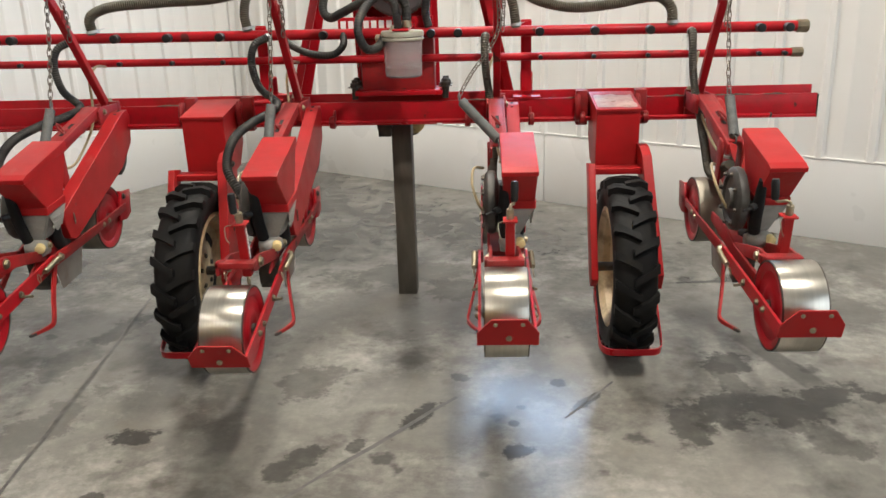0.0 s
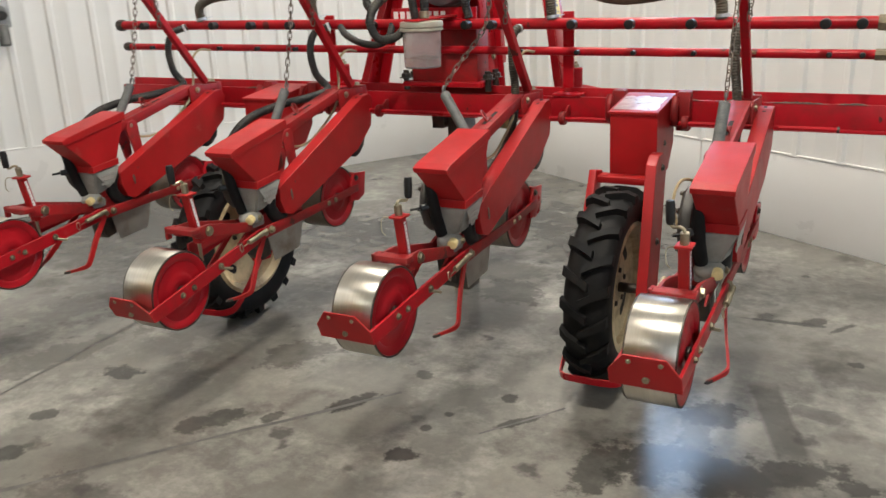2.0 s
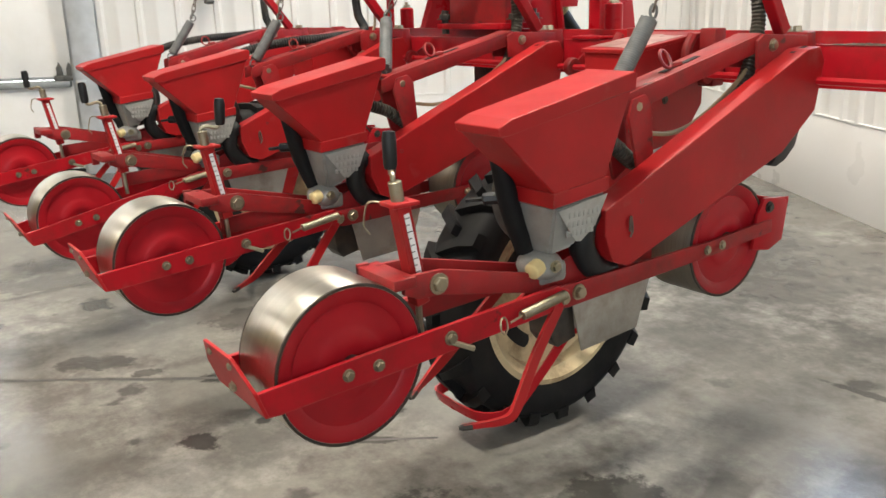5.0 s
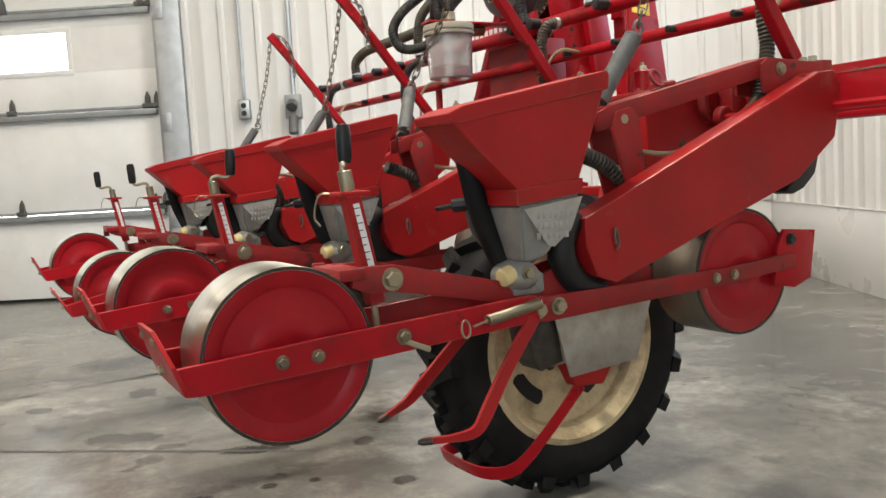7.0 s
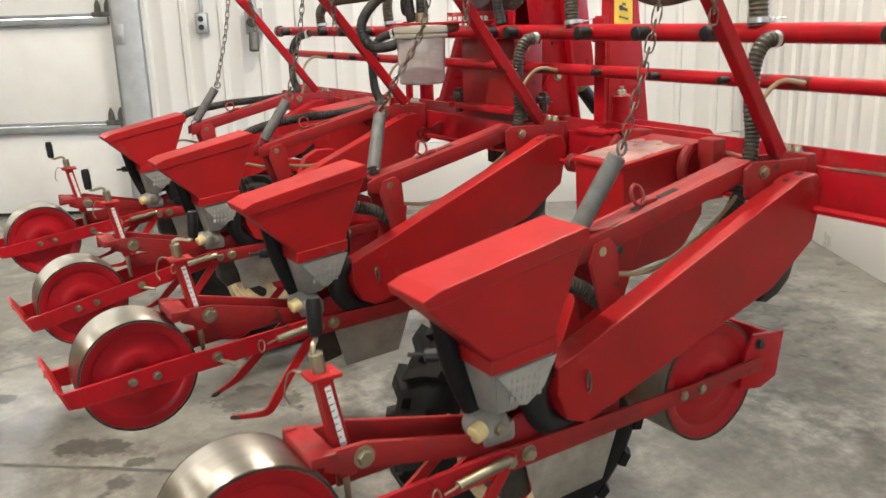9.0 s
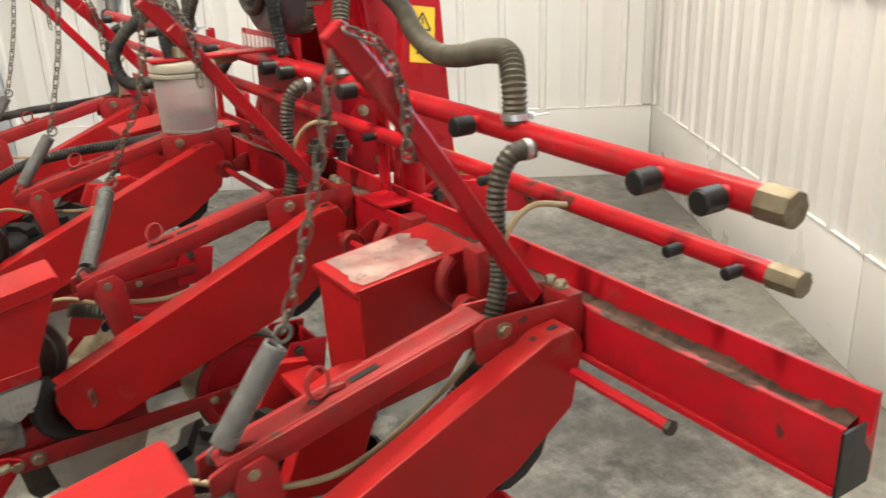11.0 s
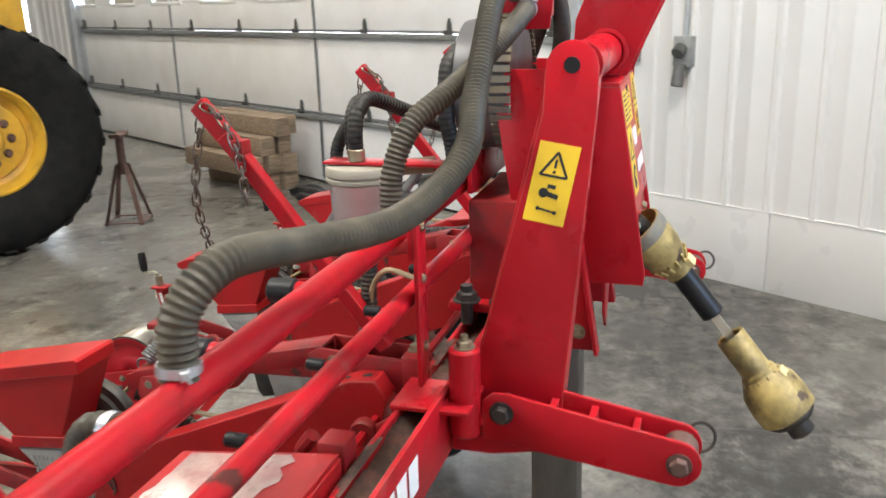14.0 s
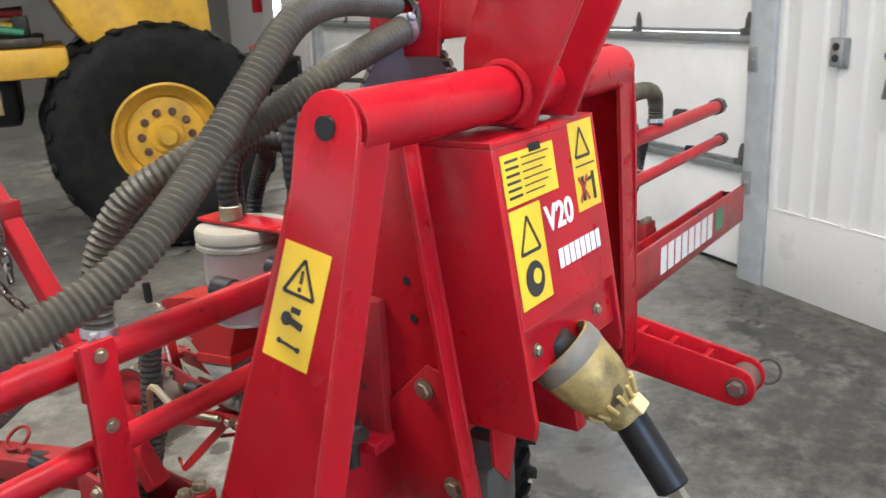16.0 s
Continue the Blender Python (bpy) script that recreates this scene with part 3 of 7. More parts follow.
def siding(lo, hi, z0, z1, face, pitch=0.2286):
    """Ribbed steel sheet along one wall: a run of ribs with flats between, in (along, out) pairs."""
    prof, a = [], lo
    while a < hi - 1e-6:
        for d, o in ((0.0, 0.0), (0.012, 0.016), (0.036, 0.016), (0.048, 0.0), (0.115, 0.0), (0.120, 0.003), (0.134, 0.003), (0.139, 0.0)):
            if a + d < hi:
                prof.append((a + d, o))
        a += pitch
    prof.append((hi, 0.0))
    bm = B()
    rows = []
    for z in (z0, z1):
        rows.append([bm.verts.new(face(u, o) + (z,)) for u, o in prof])
    back = [[bm.verts.new(face(u, -0.05) + (z,)) for u in (lo, hi)] for z in (z0, z1)]
    for i in range(len(prof) - 1):
        bm.faces.new((rows[0][i], rows[0][i + 1], rows[1][i + 1], rows[1][i]))
    bm.faces.new((back[0][0], back[0][1], back[1][1], back[1][0]))
    for k, i in ((0, 0), (1, -1)):
        bm.faces.new((rows[0][i], rows[1][i], back[1][k], back[0][k]))
    for z in (0, 1):
        bm.faces.new(rows[z] + back[z][::-1])
    bmesh.ops.recalc_face_normals(bm, faces=bm.faces)
    return bm


on_door_wall = lambda u, o: (o, u)
on_siding_wall = lambda u, o: (u, NORTH - o)
wall_west = room_part("wall_west", siding(DOOR_R + 0.16, NORTH, BAND_TOP, CEILING, on_door_wall), WALL, "white ribbed steel siding wall beside the overhead door", category="wall")
room_part("wall_west_far", siding(Q_MIN, DOOR_L - 0.16, BAND_TOP, CEILING, on_door_wall), WALL, "white ribbed steel siding wall past the overhead door", category="wall")
room_part("wall_above_door", siding(DOOR_L - 0.16, DOOR_R + 0.16, DOOR_TOP, CEILING, on_door_wall), WALL, "white ribbed steel siding above the overhead door", category="wall")
for name, lo, hi, z0, z1 in (("wall_north", 0.0, SMALL[0], BAND_TOP, CEILING), ("wall_north_east", SMALL[1], P_MAX, BAND_TOP, CEILING),
                             ("wall_north_sill", SMALL[0], SMALL[1], BAND_TOP, SMALL[2]), ("wall_north_head", SMALL[0], SMALL[1], SMALL[3], CEILING)):
    room_part(name, siding(lo, hi, z0, z1, on_siding_wall), WALL, "white ribbed steel siding wall", category="wall")
bm = B()
for a, b2 in (((SMALL[0] - 0.05, SMALL[2] - 0.05), (SMALL[1] + 0.05, SMALL[2])), ((SMALL[0] - 0.05, SMALL[3]), (SMALL[1] + 0.05, SMALL[3] + 0.05)),
              ((SMALL[0] - 0.05, SMALL[2]), (SMALL[0], SMALL[3])), ((SMALL[1], SMALL[2]), (SMALL[1] + 0.05, SMALL[3]))):
    box(bm, (a[0], NORTH - 0.03, a[1]), (b2[0], NORTH + 0.06, b2[1]), 0.003)
small_window = room_part("window_2", bm, DOORPAINT, "small white framed window in the siding wall", category="window")
pane = room_part("pane", box(B(), (SMALL[0], NORTH + 0.03, SMALL[2]), (SMALL[1], NORTH + 0.036, SMALL[3])), GLASS, "", parent=small_window)
pane.visible_shadow = False
WIDE = (-5.2, -0.6, 0.75, 3.05)          # the added wide window: q from, q to, sill, head
# walls out of view, kept dark grey so that they bounce little light
bm = B()
box(bm, (P_MAX, Q_MIN - 0.2, 0), (P_MAX + 0.12, WIDE[0], CEILING))
box(bm, (P_MAX, WIDE[1], 0), (P_MAX + 0.12, 0.2, CEILING))
box(bm, (P_MAX, WIDE[0], 0), (P_MAX + 0.12, WIDE[1], WIDE[2]))
box(bm, (P_MAX, WIDE[0], WIDE[3]), (P_MAX + 0.12, WIDE[1], CEILING))
room_part("wall_east", bm, LOW_BOUNCE, "unseen steel wall, dark grey to limit bounced light", category="wall")
bm = B()
box(bm, (-0.2, Q_MIN - 0.12, 0), (P_MAX, Q_MIN, CEILING))
room_part("wall_south", bm, LOW_BOUNCE, "unseen steel wall, dark grey to limit bounced light", category="wall")
bm = B()
box(bm, (-0.2, Q_MIN - 0.2, CEILING), (P_MAX + 0.2, 0.2, CEILING + 0.12))
room_part("ceiling", bm, CEIL_WHITE, "white steel ceiling", category="ceiling")

bm = B()
for k in range(5):
    u = WIDE[0] + (WIDE[1] - WIDE[0]) * k / 4
    box(bm, (P_MAX + 0.03, u - 0.03, WIDE[2]), (P_MAX + 0.08, u + 0.03, WIDE[3]), 0.004)
for z in (WIDE[2], WIDE[3]):
    box(bm, (P_MAX + 0.03, WIDE[0], z - 0.03), (P_MAX + 0.08, WIDE[1], z + 0.03), 0.004)
win = room_part("window_1", bm, DOORPAINT, "unseen wide white framed window, added to bring in light", category="window")
pane = room_part("pane", box(B(), (P_MAX + 0.05, WIDE[0], WIDE[2]), (P_MAX + 0.056, WIDE[1], WIDE[3])), GLASS, "", parent=win)
pane.visible_shadow = False

# smooth liner panels along the foot of the walls, in sheets with a thin trim on top
for name, lo, hi, door_side in (("liner_west", DOOR_R + 0.16, NORTH - 0.012, True), ("liner_west_far", Q_MIN, DOOR_L - 0.16, True), ("liner_north", 0.0, P_MAX, False)):
    first, a = None, hi if door_side else lo
    n = 0
    while (a > lo + 0.01) if door_side else (a < hi - 0.01):
        b2 = max(lo, a - 2.44) if door_side else min(hi, a + 2.44)
        u0, u1 = min(a, b2) + 0.002, max(a, b2) - 0.002
        bm = B()
        if door_side:
            box(bm, (-0.05, u0, 0.0), (0.011, u1, BAND_TOP), 0.002)
        else:
            box(bm, (u0, NORTH - 0.011, 0.0), (u1, NORTH + 0.05, BAND_TOP), 0.002)
        if first is None:
            first = room_part(name, bm, BAND, "smooth white liner panels along the wall foot", category="wall panel")
        else:
            room_part("panel", bm, BAND, "", parent=first)
        a = b2
        n += 1
    bm = B()
    if door_side:
        box(bm, (-0.02, lo, BAND_TOP), (0.014, hi, BAND_TOP + 0.008), 0.002)
    else:
        box(bm, (0.02, NORTH - 0.014, BAND_TOP), (hi, NORTH + 0.02, BAND_TOP + 0.008), 0.002)
    room_part("trim", bm, WALL, "", parent=first)

# corner trim
bm = B()
box(bm, (0.0, NORTH - 0.07, BAND_TOP + 0.013), (0.022, NORTH, CEILING - 0.01), 0.004)
box(bm, (0.023, NORTH - 0.022, BAND_TOP + 0.013), (0.07, NORTH, CEILING - 0.01), 0.004)
room_part("trim_corner", bm, WALL, "white folded steel corner trim", category="trim")

# overhead door: sections with windows, stiffeners, hinges, track
SEAMS = [0.02, 0.57, 1.22, 1.86, 2.48, 3.08, DOOR_TOP]
WIN_Z = (1.47, 1.75)
WINS = [(-4.47 - 1.07 * i - 0.66, -4.47 - 1.07 * i) for i in range(7)]
bm = B()
box(bm, (-0.13, DOOR_L, SEAMS[0]), (-0.085, DOOR_R, SEAMS[1] - 0.004), 0.004)
door = room_part("door_1", bm, DOORPAINT, "white sectional overhead door, closed, with a row of small windows", category="overhead door")
for i in range(1, 6):
    bm = B()
    z0, z1 = SEAMS[i], SEAMS[i + 1] - 0.004
    if i == 2:
        box(bm, (-0.13, DOOR_L, z0), (-0.085, DOOR_R, WIN_Z[0]), 0.003)
        box(bm, (-0.13, DOOR_L, WIN_Z[1]), (-0.085, DOOR_R, z1), 0.003)
        edges = [DOOR_R] + [e for w in WINS for e in (w[1], w[0])] + [DOOR_L]
        for k in range(0, len(edges), 2):
            box(bm, (-0.13, edges[k + 1], WIN_Z[0]), (-0.085, edges[k], WIN_Z[1]))
    else:
        box(bm, (-0.13, DOOR_L, z0), (-0.085, DOOR_R, z1), 0.004)
    room_part("door_section", bm, DOORPAINT, "", parent=door)
for w0, w1 in WINS:
    bm = B()
    box(bm, (-0.112, w0 + 0.02, WIN_Z[0] + 0.02), (-0.106, w1 - 0.02, WIN_Z[1] - 0.02))
    pane = room_part("pane", bm, GLASS, "", parent=door)
    pane.visible_shadow = False
    bm = B()
    for u0, u1, z0, z1 in ((w0 - 0.012, w1 + 0.012, WIN_Z[0] - 0.012, WIN_Z[0] + 0.022), (w0 - 0.012, w1 + 0.012, WIN_Z[1] - 0.022, WIN_Z[1] + 0.012),
                           (w0 - 0.012, w0 + 0.022, WIN_Z[0] + 0.022, WIN_Z[1] - 0.022), (w1 - 0.022, w1 + 0.012, WIN_Z[0] + 0.022, WIN_Z[1] - 0.022)):
        box(bm, (-0.1, u0, z0), (-0.078, u1, z1), 0.003)
    room_part("window_frame", bm, DOORPAINT, "", parent=door)
for z in SEAMS[1:6]:
    bm = B()
    box(bm, (-0.0845, DOOR_L + 0.03, z - 0.045), (-0.05, DOOR_R - 0.06, z - 0.006), 0.004)
    box(bm, (-0.0845, DOOR_L + 0.03, z + 0.002), (-0.072, DOOR_R - 0.06, z + 0.02), 0.003)
    room_part("stiffener", bm, STRUT, "grey galvanised stiffener", parent=door)
    for k in range(9):
        u = DOOR_R - 0.09 - k * (DOOR_R - DOOR_L - 0.18) / 8
        bm = B()
        for du in ((-0.03, 0.03) if k in (0, 8) else (0.0,)):
            prism(bm, [(u + du - 0.02, z + 0.02), (u + du + 0.02, z + 0.02), (u + du + 0.016, z + 0.07), (u + du, z + 0.105), (u + du - 0.016, z + 0.07)], -0.083, -0.066, 0.003)
            box(bm, (-0.083, u + du - 0.028, z - 0.004), (-0.045, u + du + 0.028, z + 0.026), 0.003)
        if k in (0, 8):
            rod(bm, (-0.055, u - 0.06, z + 0.012), (-0.055, u + 0.09, z + 0.012), 0.008)
        room_part("hinge", bm, HINGE, "galvanised hinge", parent=door)
bm = B()
box(bm, (-0.128, DOOR_L, 0.0), (-0.088, DOOR_R, 0.018))
room_part("bottom_seal", bm, BLACK, "black rubber seal", parent=door)
for k, u in enumerate((-6.46, -9.0)):
    bm = B()
    box(bm, (-0.084, u - 0.02, SEAMS[0] + 0.03), (-0.0795, u + 0.02, SEAMS[5] - 0.05))
    room_part("upright_strap", bm, GALV, "", parent=door)
for name, u, s in (("door_frame_1", DOOR_R, 1), ("door_frame_2", DOOR_L, -1)):
    bm = B()
    box(bm, (-0.14, min(u, u + s * 0.14), 0.0), (0.028, max(u, u + s * 0.158), DOOR_TOP - 0.002), 0.004)
    jamb = room_part(name, bm, JAMB, "grey galvanised steel door jamb", category="door frame")
    bm = B()
    box(bm, (-0.045, u - 0.022 if s > 0 else u - 0.014, 0.0), (0.008, u + 0.014 if s > 0 else u + 0.022, DOOR_TOP - 0.02), 0.003)
    room_part("track", bm, GALV, "", parent=jamb)
    for z in (0.45, 1.05, 1.75, 2.5):
        bm = B()
        box(bm, (0.0285, u + s * 0.03 - 0.03, z), (0.034, u + s * 0.03 + 0.03, z + 0.12), 0.002)
        bolt(bm, (0.034, u + s * 0.03, z + 0.06), (1, 0, 0), 0.009)
        room_part("bracket", bm, GALV, "", parent=jamb)

# bright outdoors behind the door windows
bm = B()
box(bm, (-3.1, DOOR_L - 3, -0.2), (-3.0, DOOR_R + 3, 5.0))
room_part("backdrop", bm, DAYLIGHT, "bright overcast daylight outside the door windows", category="sky")


def wall_fitting(name, u, z, label, category, big):
    ob = thing(name, (0, 0, 0), label, category, m=ROOM @ pose(0.0, u, z))
    def put(n, bm, mat, lab=""):
        return part(n, bm, mat, ob, lab, local=True)
    bm = B()
    if big:
        box(bm, (0.004, -0.05, -0.075), (0.055, 0.05, 0.075), 0.006)
    else:
        box(bm, (0.004, -0.036, -0.06), (0.045, 0.036, 0.06), 0.005)
    put("box", bm, GREYBOX)
    bm = B()
    rod(bm, (0.022, 0.0, 0.06), (0.022, 0.0, 2.6), 0.011, 10)
    put("conduit", bm, GALV, "galvanised conduit")
    if big:
        bm = B()
        rod(bm, (0.055, 0, 0.02), (0.095, 0, -0.01), 0.034, 16, 0.004)
        rod(bm, (0.06, 0, -0.06), (0.085, 0, -0.17), 0.03, 16, 0.004)
        put("socket", bm, HINGE, "grey-brown round socket")
    else:
        bm = B()
        box(bm, (0.0455, -0.033, -0.055), (0.049, 0.033, 0.055), 0.002)
        put("cover_plate", bm, GALV)
        for dz in (-0.024, 0.024):
            bm = B()
            rod(bm, (0.0495, 0, dz), (0.053, 0, dz), 0.017, 14)
            put("receptacle", bm, INK)
    return ob


wall_fitting("wall_outlet", -3.34, 1.16, "grey steel double power outlet with conduit on the white wall", "outlet", False)
wall_fitting("wall_socket", -3.03, 1.16, "brown round heavy power socket with conduit on the white wall", "socket", True)

for lp, lq, watts in LAMPS:
    lt = thing("ceiling_light", (0, 0, 0), "unseen white strip light with a lit diffuser on the ceiling", "ceiling light", "ceiling strip lights", m=ROOM @ pose(lp, lq, CEILING))
    bm = B()
    box(bm, (-0.14, -0.45, -0.06), (0.14, 0.45, 0.0), 0.006)
    part("housing", bm, LOW_BOUNCE, lt, local=True)
    bm = B()
    box(bm, (-0.11, -0.41, -0.1), (0.11, 0.41, -0.061), 0.01)
    part("diffuser", bm, TUBE_LIGHT, lt, local=True)

# saw joints and stains in the floor
def joint(a, b, w=0.012):
    a, b = Vector((*a, 0)), Vector((*b, 0))
    n = max(2, int((b - a).length / 0.12))
    side = Vector((-(b - a).y, (b - a).x, 0)).normalized()
    bm, rows = B(), []
    rnd = random.Random(int(a.x * 100) + 7)
    for i in range(n + 1):
        p = a + (b - a) * i / n + side * rnd.uniform(-0.004, 0.004)
        h = w * rnd.uniform(0.35, 0.8)
        rows.append((bm.verts.new(p + side * h + Vector((0, 0, 0.0008))), bm.verts.new(p - side * h + Vector((0, 0, 0.0008)))))
    for p, q in zip(rows, rows[1:]):
        bm.faces.new((p[0], p[1], q[1], q[0]))
    return bm


for a, b in (((-0.33, 1.7), (-0.62, 5.2)), ((-0.35, 1.66), (0.82, 3.16)), ((1.16, 3.02), (1.34, 3.26))):
    part("joint", joint(a, b, 0.006 if a[0] > 1 else 0.013), CRACK, floor)

# ---- the planter's toolbar, air pipes, tower and hitch ----
X_AXIS = Vector((1, 0, 0))
MID = 0.585                        # middle of the tower
BEAM_L, BEAM_R = -1.094, 2.18
BEAM_Y0, BEAM_Y1 = 3.972, 4.045

toolbar = thing("planter_toolbar", (MID, 4.01, 0.0), "red steel planter toolbar with air pipes and a hitch tower", "farm implement")
bm = B()
prism(bm, [(BEAM_Y0, 0.752), (BEAM_Y1, 0.752), (BEAM_Y1, 0.866), (BEAM_Y1 - 0.008, 0.866), (BEAM_Y1 - 0.008, 0.812), (BEAM_Y0 + 0.008, 0.812), (BEAM_Y0 + 0.008, 0.842), (BEAM_Y0, 0.842)],
      BEAM_L, BEAM_R, 0.0012)
beam = part("beam", bm, RED_CHIPPED, toolbar)
bm = B()
bmesh.ops.create_grid(bm, x_segments=520, y_segments=8, size=0.5)
for v in bm.verts:
    x, y = BEAM_L + 0.02 + (v.co.x + 0.5) * (BEAM_R - BEAM_L - 0.04), BEAM_Y0 + 0.0085 + (v.co.y + 0.5) * (BEAM_Y1 - BEAM_Y0 - 0.017)
    heap = noise.noise((x * 9, y * 30, 0)) * 0.012 + noise.noise((x * 60, y * 60, 3)) * 0.005
    v.co = (x, y, 0.8105 + max(0.0, heap + 0.006 + 0.012 * abs(v.co.y)))
part("dirt", bm, SOIL, beam, "dry brown soil lying in the channel")
for k, (x, w) in enumerate(((1.30, 0.16), (1.52, 0.1), (1.86, 0.2), (0.9, 0.12), (-0.3, 0.15), (2.02, 0.1), (1.66, 0.12))):
    bm = B()
    bmesh.ops.create_grid(bm, x_segments=24, y_segments=4, size=0.5)
    for v in bm.verts:
        u = v.co.x * 2
        edge = (1 - u * u) * (1 - (2 * v.co.y) ** 4)
        px = x + u * w / 2
        v.co = (px, BEAM_Y0 + 0.006 + v.co.y * 0.016, 0.8405 + max(0.0, edge) * (0.004 + 0.004 * noise.noise((px * 60, v.co.y * 9, k))))
    part("dirt", bm, SOIL, beam, "dry brown soil caked on the flange")
for x, s in ((BEAM_R, 1), (BEAM_L, -1)):
    bm = B()
    prism(bm, [(BEAM_Y0 - 0.002, 0.75), (BEAM_Y1 - 0.012, 0.75), (BEAM_Y1 - 0.012, 0.79), (BEAM_Y1 - 0.03, 0.812), (BEAM_Y1 - 0.03, 0.838), (BEAM_Y0 - 0.002, 0.838)], x if s > 0 else x - 0.004, x + 0.004 if s > 0 else x)
    part("end_cap", bm, BLACK, beam, "black plastic end cap")
bm = B()
box(bm, (BEAM_L, BEAM_Y0 - 0.006, 0.752), (BEAM_R, BEAM_Y0 - 0.0005, 0.764), 0.002)
part("edge_strip", bm, RED, beam)

bm = B()
for z0, z1, y0, y1 in ((0.7485, 0.8445, BEAM_Y0 - 0.0085, BEAM_Y0 - 0.0065), (0.7465, 0.7485, BEAM_Y0 - 0.0085, BEAM_Y1 + 0.002)):
    box(bm, (0.741, y0, z0), (0.760, y1, z1 if z1 < 0.8 else 0.772))
part("cable_tie", bm, LETTER, beam, "white plastic tie")

# air pipes
PIPES = [("upper_air_pipe", (-1.03, 3.964, 1.108), (2.07, 3.944, 1.091), 0.0195), ("lower_air_pipe", (-1.022, 3.982, 1.012), (2.07, 3.974, 0.995), 0.0148)]
pipe_obs = []
for name, a, b, r in PIPES:
    bm = B()
    rod(bm, a, b, r, 20)
    po = part(name, bm, RED_CHIPPED, toolbar)
    pipe_obs.append(po)
    d = (Vector(b) - Vector(a)).normalized()
    bm = B()
    sweep(bm, [Vector(b) - d * 0.004, Vector(b) + d * 0.034, Vector(b) + d * 0.038], [r * 1.2, r * 1.2, r * 1.1], 8)
    part("pipe_cap", bm, BRASS, po, "dull brass pipe cap")
    bm = B()
    sweep(bm, [Vector(a) + d * 0.002, Vector(a) - d * 0.03, Vector(a) - d * 0.034], [r * 1.3, r * 1.3, r * 1.15], 8)
    part("pipe_cap", bm, DARKMETAL, po, "dark pipe cap")


def on_pipe(k, x):
    a, b = Vector(PIPES[k][1]), Vector(PIPES[k][2])
    return a + (b - a) * ((x - a.x) / (b.x - a.x))


NUBS_HI = [-0.86, -0.46, -0.26, -0.06, 0.33, 0.73, 0.83, 1.13, 1.33, 1.53, 1.925, 2.025]
NUBS_LO = [-0.86, -0.47, -0.265, -0.068, 0.93, 1.136, 1.334, 1.534, 1.94, 2.033]
for k, xs in ((0, NUBS_HI), (1, NUBS_LO)):
    r = PIPES[k][3]
    for x in xs:
        c = on_pipe(k, x)
        bm = B()
        rod(bm, c - Vector((0, r * 0.6, 0)), c - Vector((0, r + 0.014, 0)), 0.013 if k == 0 else 0.006, 12)
        part("spigot", bm, RED, pipe_obs[k])
        bm = B()
        if k == 0:
            rod(bm, c - Vector((0, r + 0.006, 0)), c - Vector((0, r + 0.044, 0)), 0.0162, 16, 0.003)
        else:
            rod(bm, c - Vector((0, r + 0.004, 0.0)), c - Vector((0, r + 0.03, 0.0)), 0.0085, 12, 0.002)
        part("cap", bm, BLACK, pipe_obs[k], "black rubber cap")

# uprights that carry the pipes
for x in (0.075, 1.085):
    bm = B()
    box(bm, (x - 0.02, 4.0005, 0.868), (x + 0.02, 4.008, 1.135), 0.0015)
    box(bm, (x - 0.02, 3.992, 1.07), (x + 0.02, 4.0, 1.13), 0.0015)
    up = part("pipe_upright", bm, RED, toolbar)
    bm = B()
    for z in (0.93, 1.04, 1.12):
        bolt(bm, (x, 4.0082, z), (0, 1, 0), 0.006, 0.005)
    part("bolts", bm, ZINC, up)
    bm = B()
    rod(bm, (x + 0.005, 4.072, 0.79), (x + 0.005, 4.072, 0.935), 0.0245, 20, 0.004)
    part("post", bm, RED, up)
    bm = B()
    rod(bm, (x + 0.005, 4.072, 0.935), (x + 0.005, 4.072, 0.956), 0.006, 10)
    bolt(bm, (x + 0.005, 4.072, 0.935), (0, 0, 1), 0.0125, 0.012)
    part("bolt", bm, ZINC, up)
    bm = B()
    box(bm, (x - 0.05, 3.965, 0.843), (x + 0.055, 4.09, 0.851), 0.002)
    part("clamp_plate", bm, RED, up)


def lean(s):
    """The tower's legs lean in towards the top."""
    def f(v):
        out = 0.955 + (1.232 - v.co.z) * 0.23 - MID - (0.03 if s < 0 else 0)
        v.co.x = MID + s * (out + v.co.x)
    return f


